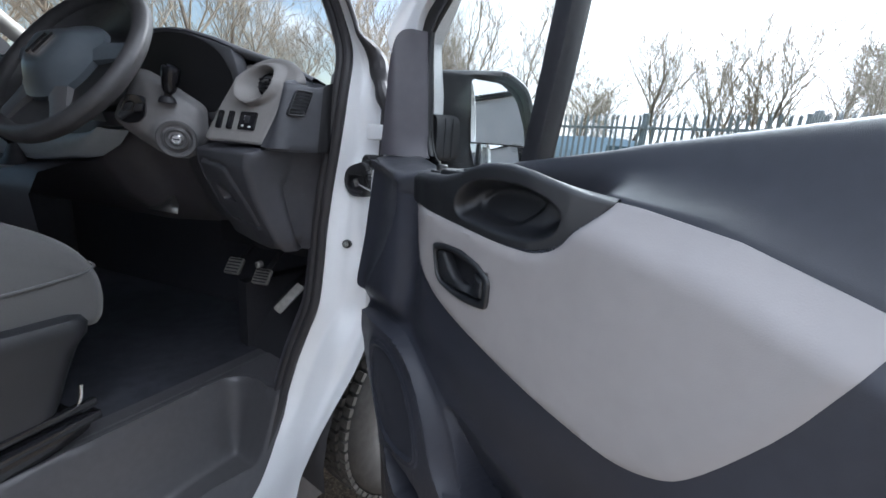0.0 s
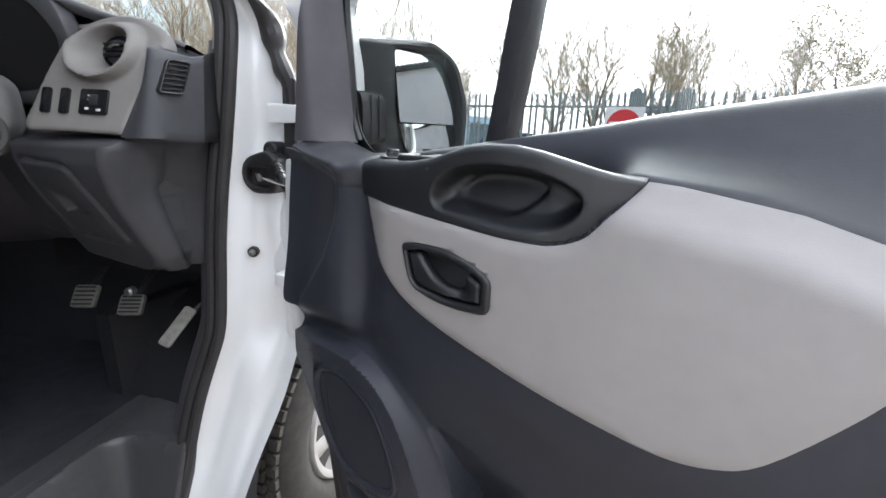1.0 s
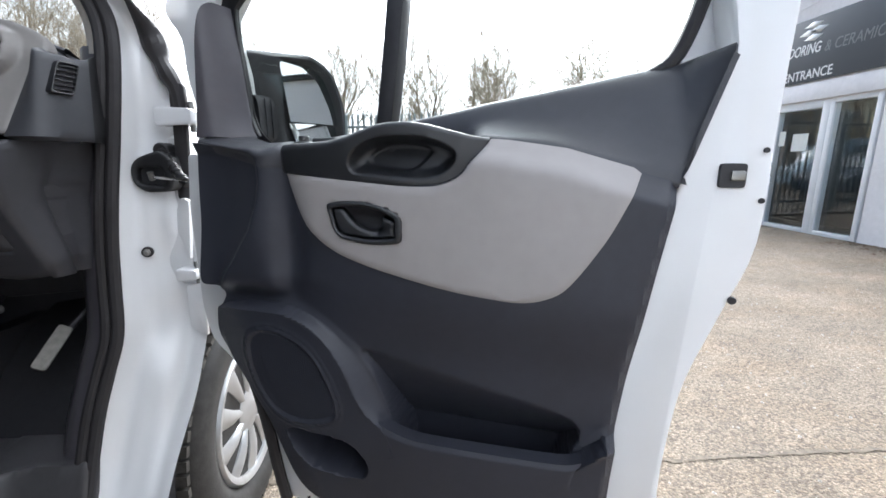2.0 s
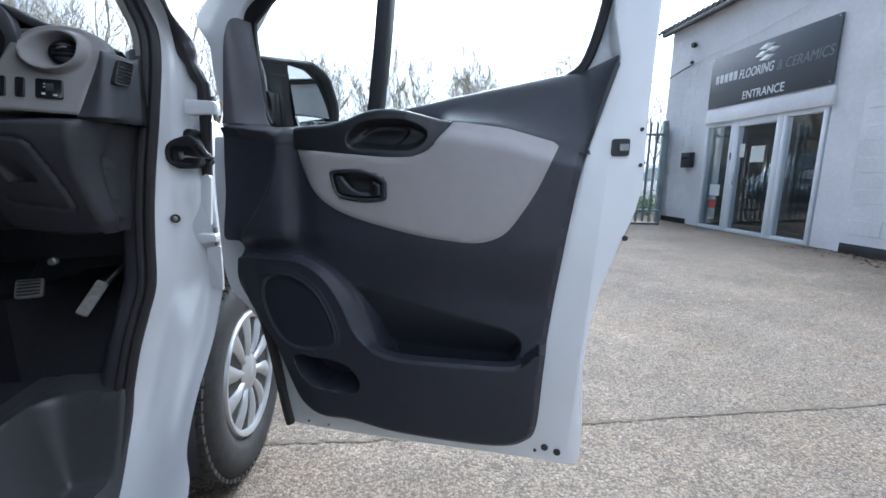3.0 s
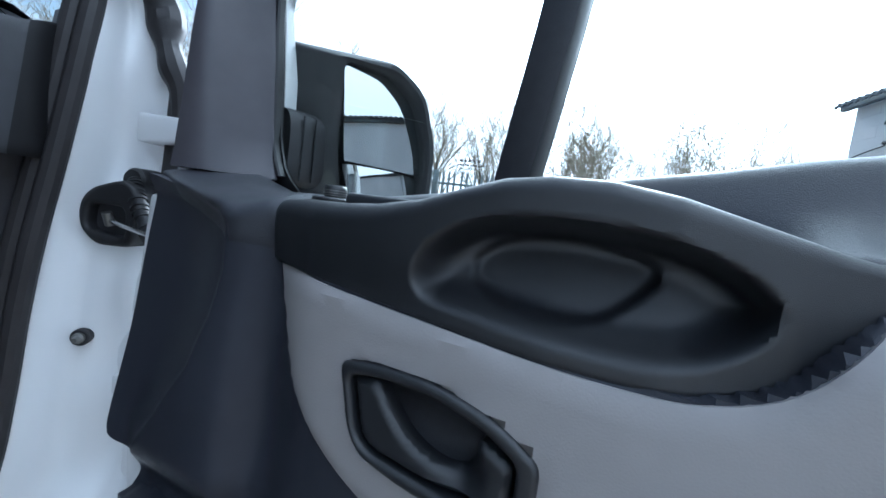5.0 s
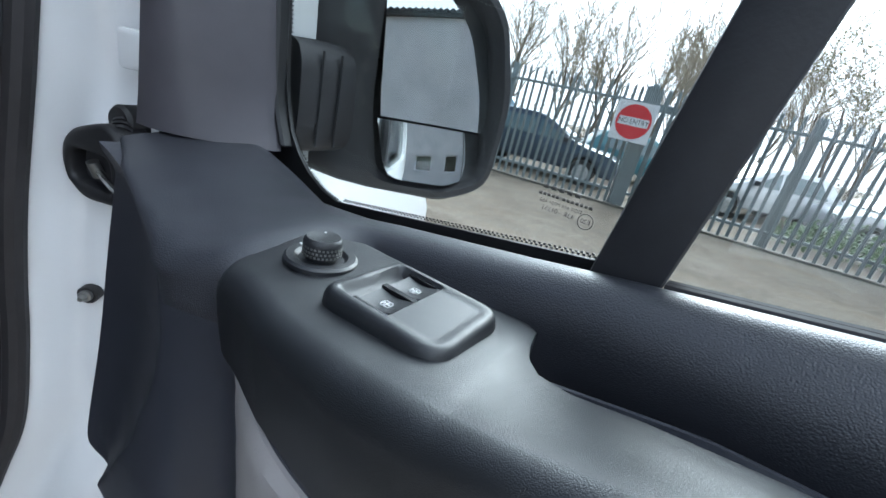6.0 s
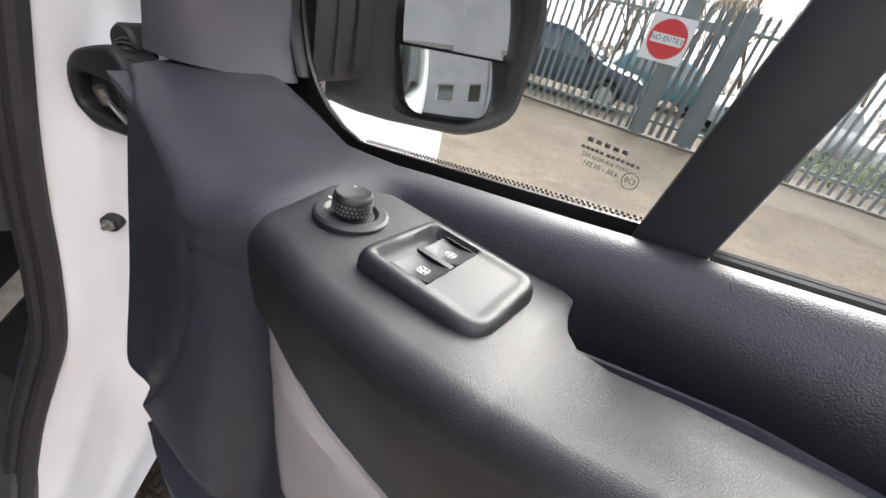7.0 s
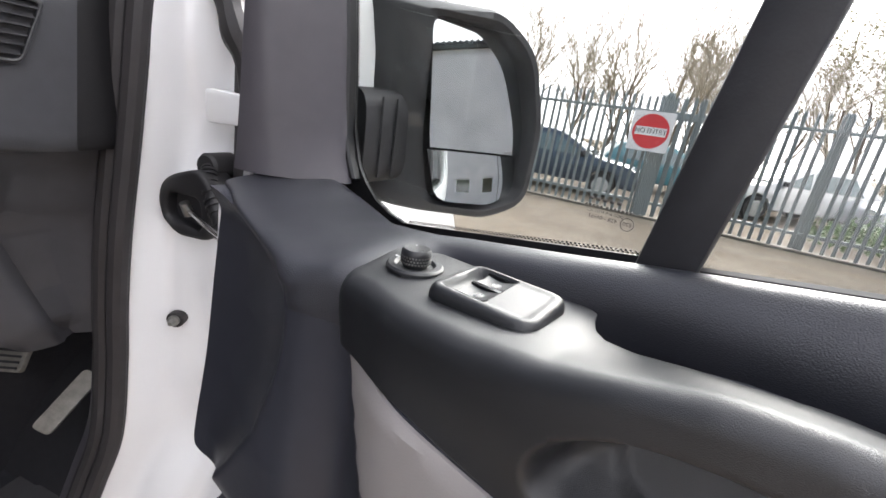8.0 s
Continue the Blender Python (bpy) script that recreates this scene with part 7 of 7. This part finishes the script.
for z in (0.32, 2.05):
    part("rail", box(0, flen, -0.022, 0.028, z - 0.028, z + 0.028, 0.004), GALV, fence)
posts = [GATE0 + 2.75 * k for k in range(-5, 3) if 0 < GATE0 + 2.75 * k < flen] + [flen]
for s in posts:
    part("post", box(s - 0.055, s + 0.055, 0.03, 0.13, 0, 2.36, 0.006), GALV, fence)
for s in (GATE0 + 0.10, GATE0 + 0.98):
    part("gate_post", box(s - 0.06, s + 0.06, -0.07, 0.10, 0, 2.40, 0.006), GALV, fence, "square steel gate post")
    for k in range(3):
        ob = new("pale", PALE_GATE)
        ob.parent = fence
        ob.location = (s + (k - 1) * 0.07, -0.085, 0.02)
for k in range(5):
    ob = new("pale", PALE)
    ob.parent = fence
    ob.location = (GATE0 + 0.235 + 0.152 * k, -0.078, 0.015)
part("gate_rail", box(GATE0 + 0.1, GATE0 + 0.98, -0.06, -0.01, 1.93, 2.02, 0.004), GALV, fence)
# short return to the corner of the building
ret = thing("palisade_gate", Matrix.Translation((7.45, 7.93, 0)) @ pose(0, 0, 0, 0, 0, math.degrees(math.atan2(1.05, 0.72))), "grey steel palisade gate beside a white building", "gate")
for k in range(8):
    ob = new("pale", PALE)
    ob.parent = ret
    ob.location = (0.10 + k * 0.152, -0.035, 0)
for z in (0.32, 2.05):
    part("rail", box(0, 1.27, -0.022, 0.028, z - 0.028, z + 0.028), GALV, ret)
part("post", box(1.22, 1.32, 0.03, 0.13, 0, 2.3, 0.005), GALV, ret)

# no-entry sign
SIGNW = material("white_sign_plate", (0.74, 0.75, 0.77), 0.4, var=0.03, scale=8)
SIGNR = material("red_sign_disc", (0.62, 0.025, 0.035), 0.4, var=0.04, scale=10)
SIGNK = material("black_sign_letters", (0.02, 0.02, 0.022), 0.5)
sgn = thing("road_sign", Matrix.Translation((2.27, 8.50, 1.665)) @ pose(0, 0, 0, 0, 0, fang), "white plate sign with a red disc on a fence", "sign")
part("plate", prism(rounded([(-0.36, -0.36), (0.36, -0.36), (0.36, 0.36), (-0.36, 0.36)], 0.02, 3), 0.0, 0.004, "xz"), SIGNW, sgn)
part("red_disc", prism([(0.315 * math.cos(a), 0.315 * math.sin(a)) for a in np.linspace(0, 2 * math.pi, 49)[:-1]], -0.004, -0.0005, "xz"), SIGNR, sgn, "red disc")
part("white_bar", box(-0.27, 0.27, -0.008, -0.0042, -0.075, 0.075), SIGNW, sgn, "white bar")
bm = text_bm("NO ENTRY", 0.125, 0.001)
for v in bm.verts:
    v.co = Vector((v.co.x * 0.88, -0.0095 - v.co.z, v.co.y))
part("lettering", bm, SIGNK, sgn, "black letters", 0)

# marks on the quarter glass, read from behind
gm = door
PRINT = material("grey_brown_glass_print", (0.12, 0.11, 0.10), 0.6)


def mark(body, size, u, z, bar=False):
    if bar:
        bm = box(u - bar / 2, u + bar / 2, 0.1492, 0.1498, z - size * 0.36, z + size * 0.36)
    else:
        bm = text_bm(body, size, 0.0001)
        for v in bm.verts:
            v.co = Vector((u - v.co.x, 0.1495 - v.co.z, z + v.co.y))
    return part("glass_print", bm, PRINT, gm, "", 0)


RU, RZ = 0.3165, 1.3240
for k in range(5):
    mark("", 0.0032, 0.2895 + 0.0047 * k, 1.3362, 0.0028)
for k in range(12):
    mark("", 0.0022, 0.2872 + 0.0026 * k + (0.0012 if k > 4 else 0), 1.3318, 0.0017)
mark("DOT 618 M321 AS2", 0.0030, 0.3005, 1.3280)
mark("43R - 01351", 0.0040, 0.3000, 1.3240)
mark("E20", 0.0038, RU, RZ)
part("glass_print", tube([(RU + 0.0042 * math.cos(a), 0.1495, RZ + 0.0042 * math.sin(a)) for a in np.linspace(0, 2 * math.pi, 25)], 0.0003, 5, False, (0, 1, 0)), PRINT, gm, "", 0)

# ---- cars behind the fence ----
CARGLASS = material("dark_car_glass", (0.10, 0.14, 0.15), 0.05, spec=0.9)


def car(name, m, paint, label, length=4.2, height=1.48, van_like=False):
    c = thing(name, m, label, "car", "parked cars")
    w = 0.87
    L = length / 2
    belt = 0.92
    if van_like:
        side = [(-L, 0.35), (-L, height * 0.9), (-L + 0.15, height), (L - 1.3, height), (L - 0.55, 1.15), (L - 0.05, 0.98), (L, 0.6), (L, 0.3)]
    else:
        side = [(-L, 0.35), (-L - 0.02, 0.75), (-L + 0.10, 1.0), (-L + 0.55, height - 0.06), (-L + 1.1, height), (L - 2.0, height - 0.02), (L - 1.05, 0.98), (L - 0.25, 0.85), (L, 0.65), (L, 0.3)]
    arch = []
    for cx in (L - 0.80, -L + 0.75):
        arch += [(cx + 0.36 * math.cos(a), 0.32 + 0.36 * math.sin(a)) for a in np.linspace(0, math.pi, 9)]
    outline = spline(side, 4, False) + [np.array(p) for p in arch]
    bm = prism(outline, -w, w, "xz", 0.05, 2)
    for v in bm.verts:
        if v.co.z > belt:
            v.co.y *= 1 - 0.22 * (v.co.z - belt) / (height - belt)
    body = part("body", bm, paint, c, "", 40)
    yb = lambda z: w * (1 - 0.22 * (z - belt) / (height - belt))
    gl = [(-L + 0.55, belt + 0.03), (-L + 0.80, height - 0.13), (-0.15, height - 0.12), (-0.10, belt + 0.03)] if not van_like else [(L - 2.2, belt + 0.15), (L - 2.2, height - 0.2), (L - 1.5, height - 0.2), (L - 1.0, belt + 0.15)]
    gl2 = [(-0.03, belt + 0.03), (-0.07, height - 0.12), (L - 2.05, height - 0.13), (L - 1.25, belt + 0.03)]
    for sd in (-1, 1):
        for poly in ((gl, gl2) if not van_like else (gl,)):
            bm = bmesh.new()
            bm.faces.new([bm.verts.new((p[0], sd * (yb(p[1]) + 0.006), p[1])) for p in poly])
            part("side_window", thicken(bm, 0.01), CARGLASS, c)
    bm = bmesh.new()
    xa, za, xb, zb = (L - 1.10, 1.0, L - 1.98, height - 0.07) if not van_like else (L - 0.62, 1.18, L - 1.25, height - 0.08)
    bm.faces.new([bm.verts.new(p) for p in ((xa + 0.03, -0.72, za + 0.02), (xa + 0.03, 0.72, za + 0.02), (xb + 0.03, 0.62, zb + 0.02), (xb + 0.03, -0.62, zb + 0.02))])
    part("windscreen", thicken(bm, 0.01), CARGLASS, c)
    for cx in (L - 0.80, -L + 0.75):
        for sd in (-1, 1):
            wl = part("wheel", lathe([(0.0, 0.10), (0.20, 0.10), (0.30, 0.11), (0.315, 0.08), (0.315, -0.08), (0.30, -0.11), (0, -0.10)], 28, "y", Matrix.Translation((cx, sd * 0.78, 0.315))), TYRE, c)
            part("rim", lathe([(0.0, 0.006), (0.06, 0.012), (0.19, 0.012), (0.205, 0.0), (0, -0.01)], 20, "y", Matrix.Translation((cx, sd * 0.895, 0.315))), TRIMSILVER, wl)
    for sd in (-1, 1):
        part("headlamp", box(L - 0.16, L + 0.004, sd * 0.62 - 0.16, sd * 0.62 + 0.16, 0.62, 0.76, 0.03), CHROME, c)
        part("door_mirror", box(L - 1.42, L - 1.30, sd * 0.92 - 0.08, sd * 0.92 + 0.08, 0.95, 1.07, 0.02), BLACK, c)
    return c


def paint(name, rgb):
    return material(name, rgb, 0.3, coat=0.6, var=0.02, scale=5)


car("parked_car", pose(0.55, 11.6, 0, 0, 0, -6), paint("dark_blue_paint", (0.030, 0.048, 0.075)), "dark blue hatchback car parked behind a steel fence", 4.1)
car("parked_car", pose(-2.6, 15.0, 0, 0, 0, 4), paint("pale_blue_paint", (0.35, 0.47, 0.56)), "pale blue van parked behind a steel fence", 4.8, 2.0, True)
car("parked_car", pose(6.3, 13.2, 0, 0, 0, 200), paint("white_car_paint", (0.66, 0.67, 0.68)), "white hatchback car parked behind a steel fence", 4.0)
car("parked_car", pose(9.6, 12.8, 0, 0, 0, 192), paint("silver_paint", (0.42, 0.43, 0.45)), "silver hatchback car parked behind a steel fence", 4.2)
car("parked_car", pose(3.6, 15.2, 0, 0, 0, 8), paint("teal_paint", (0.05, 0.17, 0.20)), "teal hatchback car parked behind a steel fence", 4.1)
car("parked_car", pose(8.0, 16.8, 0, 0, 0, 5), paint("dark_red_paint", (0.12, 0.015, 0.02)), "dark red hatchback car parked behind a steel fence", 4.1)

# kerb strip under the fence
part("fence_kerb", box(0, flen, -0.10, 0.12, 0.0, 0.05, 0.01), material("stained_kerb", (0.20, 0.18, 0.15), 0.9, var=0.2, scale=20, stain=0.3, sscale=2), fence, "stained concrete strip")

# ---- trees ----
BARK = material("grey_brown_bark", (0.15, 0.125, 0.10), 0.9, var=0.25, scale=14, bump=0.4, bscale=60)
TWIG = material("pale_brown_twigs", (0.31, 0.265, 0.20), 0.9, var=0.2, scale=5)
LEAF = material("yellow_green_leaf", (0.22, 0.20, 0.08), 0.7, var=0.3, scale=3)
IVY = material("green_shrub_leaf", (0.075, 0.14, 0.035), 0.6, var=0.4, scale=3)


def tree_meshes(seed, height, spread=0.5, leaves=0):
    r = random.Random(seed)
    tv, tf, lv, lf = [[], []], [[], []], [], []

    def seg(k, p, q, ra, rb, n):
        d = (q - p).normalized()
        s = d.cross(Vector((0.3, 0.9, 0.2))).normalized()
        o = d.cross(s)
        b = len(tv[k])
        for c, rr in ((p, ra), (q, rb)):
            for i in range(n):
                a = 2 * math.pi * i / n
                tv[k].append(c + s * (rr * math.cos(a)) + o * (rr * math.sin(a)))
        for i in range(n):
            tf[k].append((b + i, b + (i + 1) % n, b + n + (i + 1) % n, b + n + i))

    def grow(p, d, length, rad, depth):
        steps = 4 if depth < 2 else 3
        for i in range(steps):
            d = (d + Vector((r.gauss(0, 0.13), r.gauss(0, 0.13), r.gauss(0.05, 0.08)))).normalized()
            q = p + d * (length / steps)
            ra, rb = rad * (1 - 0.55 * i / steps), rad * (1 - 0.55 * (i + 1) / steps)
            seg(0 if depth < 1 else 1, p, q, ra, max(rb, 0.005), 7 if depth < 1 else (5 if depth < 2 else 3))
            p = q
            if depth < 4 and (i > 0 or depth > 0):
                for _ in range(3 if depth == 0 else r.choice((1, 1, 2))):
                    a = r.uniform(0, 2 * math.pi)
                    out = Vector((math.cos(a), math.sin(a), 0))
                    nd = (d * r.uniform(0.5, 1.0) + out * spread * r.uniform(0.8, 1.9) + Vector((0, 0, 0.12))).normalized()
                    grow(p, nd, length * r.uniform(0.42, 0.66), max(rb * r.uniform(0.45, 0.65), 0.006), depth + 1)
            if leaves and depth >= 3:
                for _ in range(leaves):
                    c = p + Vector((r.gauss(0, 0.12), r.gauss(0, 0.12), r.gauss(0, 0.12)))
                    s = r.uniform(0.022, 0.042)
                    e1 = Vector((r.gauss(0, 1), r.gauss(0, 1), r.gauss(0, 1))).normalized() * s
                    e2 = e1.orthogonal().normalized() * s * 0.6
                    b = len(lv)
                    lv.extend((c - e1, c + e2, c + e1, c - e2))
                    lf.append((b, b + 1, b + 2, b + 3))
    grow(Vector((0, 0, 0)), Vector((0, 0, 1)), height * 0.55, height * 0.012, 0)
    out = []
    for v, f, nm in ((tv[0], tf[0], "trunk"), (tv[1], tf[1], "crown"), (lv, lf, "leaves")):
        me = bpy.data.meshes.new(nm)
        me.from_pydata([tuple(p) for p in v], [], f)
        out.append(me)
    out[0].materials.append(BARK)
    out[1].materials.append(TWIG)
    out[2].materials.append(LEAF)
    return out


TREES = [tree_meshes(3, 6.3, 0.45), tree_meshes(8, 7.0, 0.35), tree_meshes(12, 5.6, 0.6), tree_meshes(21, 5.2, 0.5, 1)]


def tree(kind, x, y, s=1.0):
    lab = "bare winter tree with fine pale twigs" if kind < 3 else "small tree with sparse yellow-green leaves"
    t = thing("tree", pose(x, y, 0, 0, 0, (x * 77 + y * 31) % 360), lab + " behind a fence", "tree", "trees")
    t.scale = (s, s, s)
    for me in TREES[kind]:
        if len(me.polygons):
            ob = new(me.name, me)
            ob.parent = t
    return t


rt = random.Random(11)
for x in np.arange(-6, 1.5, 1.15):
    tree(rt.choice((0, 1, 1, 2)), float(x) + rt.uniform(-0.5, 0.5), rt.uniform(14.0, 21.0), rt.uniform(0.9, 1.3))
# a belt of close-set bare trees beyond the fence's far end
for k in range(34):
    az, dist = radians(4 + 62 * (k + rt.random()) / 34), rt.uniform(14.5, 28.0)
    tree(rt.choice((0, 1, 1, 1)), 1.0 - dist * math.cos(az), -0.7 + dist * math.sin(az), rt.uniform(1.0, 1.5))
for x, y, k, s in ((2.5, 20, 1, 0.85), (4.2, 21, 0, 0.9), (5.9, 19, 2, 0.9), (7.2, 20.5, 1, 0.8), (11.6, 21, 3, 1.15), (10.4, 20, 2, 0.95), (12.5, 21, 1, 0.8), (14.5, 20, 0, 0.8), (3.3, 24, 1, 1.0), (9.5, 25, 0, 0.9), (1.6, 17.5, 0, 0.9), (0.4, 23, 1, 0.9), (3.0, 18.2, 1, 0.75), (5.1, 22, 1, 1.0), (6.6, 23, 0, 0.9), (8.0, 18.5, 1, 0.55), (11.3, 22, 1, 0.9), (13.4, 23, 0, 0.9), (16.0, 22, 1, 0.9), (9.0, 22.5, 1, 0.65), (4.6, 17.8, 0, 0.7)):
    tree(k, x, y, s * 1.3)

# low greenery behind the fence
rg = random.Random(4)
for x, y, w, h, nm in ((7.0, 9.8, 1.3, 0.75, "shrub"), (9.2, 9.9, 1.2, 0.8, "shrub"), (-4.0, 12.5, 3.0, 1.1, "hedge"), (3.2, 18.0, 6.0, 1.3, "hedge"), (-11.0, 15.0, 5.0, 1.4, "hedge"), (11.0, 19.0, 6.0, 1.5, "hedge"), (0.0, 20.5, 6.5, 2.3, "hedge"), (7.0, 21.5, 7.0, 2.2, "hedge"), (14.5, 21.0, 5.0, 2.4, "hedge")):
    v, f = [], []
    for _ in range(1500 if w < 2 else 4200):
        a, rr = rg.uniform(0, 2 * math.pi), math.sqrt(rg.random())
        c = Vector((w * rr * math.cos(a), 0.55 * rr * math.sin(a), abs(rg.gauss(0.5, 0.25)) * h * (1.1 - 0.5 * rr)))
        s = rg.uniform(0.03, 0.07)
        e1 = Vector((rg.gauss(0, 1), rg.gauss(0, 1), rg.gauss(0, 1))).normalized() * s
        e2 = e1.orthogonal().normalized() * s * 0.6
        b = len(v)
        v += [tuple(c - e1), tuple(c + e2), tuple(c + e1), tuple(c - e2)]
        f.append((b, b + 1, b + 2, b + 3))
    me = bpy.data.meshes.new(nm)
    me.from_pydata(v, [], f)
    me.materials.append(IVY if nm == "shrub" else TWIG)
    hd = new(nm, me)
    hd.location = (x, y, 0.02)
    tagged(hd, "low green shrub behind a steel fence" if nm == "shrub" else "tangled bare hedge behind a steel fence", nm, kind="stuff" if nm == "hedge" else "")

# ---- yard surface: crack line, slab joints, loose stones ----
CRACK = material("dark_crack_filling", (0.15, 0.125, 0.095), 0.95, var=0.3, scale=20, bump=0.4, bscale=60)
rc = random.Random(9)
def crack(pts, w, name="crack"):
    P = spline(pts, 45, False)
    bm = bmesh.new()
    L, R = [], []
    for i, p in enumerate(P):
        d = P[min(i + 1, len(P) - 1)] - P[max(i - 1, 0)]
        nrm = np.array((-d[1], d[0])) / max(np.hypot(*d), 1e-6)
        ww = w * rc.uniform(0.25, 1.2)
        o = nrm * rc.uniform(-0.4, 0.4) * w
        L.append(bm.verts.new((*(p + o + nrm * ww / 2), 0.004)))
        R.append(bm.verts.new((*(p + o - nrm * ww / 2), 0.004)))
    for i in range(len(P) - 1):
        bm.faces.new((L[i], L[i + 1], R[i + 1], R[i]))
    bmesh.ops.recalc_face_normals(bm, faces=bm.faces[:])
    tagged(part(name, bm, CRACK), "dark ragged joint in the yard surface", "crack", kind="structure")


crack([(0.4, 0.50), (0.95, 0.495), (1.5, 0.48), (2.3, 0.51), (3.1, 0.53), (3.9, 0.53), (5.2, 0.56), (7.9, 0.6)], 0.026)
crack([(-0.7, 4.64), (0.1, 4.42), (0.8, 4.24), (1.5, 4.07), (2.4, 4.0)], 0.022)
crack([(0.2, 3.2), (0.25, 4.5), (0.32, 6.4), (0.37, 8.4)], 0.022)
crack([(4.3, 6.6), (4.5, 5.4), (4.5, 4.1), (4.3, 2.6)], 0.018)
crack([(0.2, 6.6), (1.6, 6.2), (3.2, 6.3), (5.2, 6.9), (7.4, 6.7)], 0.02)
v, f = [], []
for _ in range(2600):
    x, y, s = rc.uniform(0.6, 7.5), rc.uniform(-0.8, 7.0), rc.uniform(0.003, 0.010)
    b = len(v)
    h = s * rc.uniform(0.5, 1.0)
    pts = [(x + s * math.cos(a + rc.uniform(-0.3, 0.3)), y + s * math.sin(a + rc.uniform(-0.3, 0.3)), 0.0) for a in (0, 1.57, 3.14, 4.71)]
    v += pts + [(x, y, h)]
    f += [(b, b + 1, b + 4), (b + 1, b + 2, b + 4), (b + 2, b + 3, b + 4), (b + 3, b, b + 4)]
me = bpy.data.meshes.new("gravel")
me.from_pydata(v, [], f)
me.materials.append(material("pale_grit", (0.34, 0.32, 0.29), 0.9, var=0.4, scale=30))
tagged(new("gravel", me), "loose pale grit on the yard", "gravel", kind="stuff")
v, f = [], []
for _ in range(420):
    x, y = 7.9 + rc.gauss(0, 0.22), rc.uniform(1.5, 4.9)
    s = rc.uniform(0.015, 0.04)
    b = len(v)
    a = rc.uniform(0, 3.14)
    e1, e2 = Vector((math.cos(a), math.sin(a), rc.uniform(-0.3, 0.5))) * s, Vector((-math.sin(a), math.cos(a), rc.uniform(-0.3, 0.5))) * s * 0.6
    c = Vector((min(x, 8.05), y, 0.02))
    v += [tuple(c - e1), tuple(c + e2), tuple(c + e1), tuple(c - e2)]
    f.append((b, b + 1, b + 2, b + 3))
me = bpy.data.meshes.new("fallen_leaves")
me.from_pydata(v, [], f)
me.materials.append(material("brown_fallen_leaf", (0.11, 0.065, 0.04), 0.85, var=0.3, scale=8))
tagged(new("fallen_leaves", me), "brown fallen leaves along a white wall", "leaves", kind="stuff")
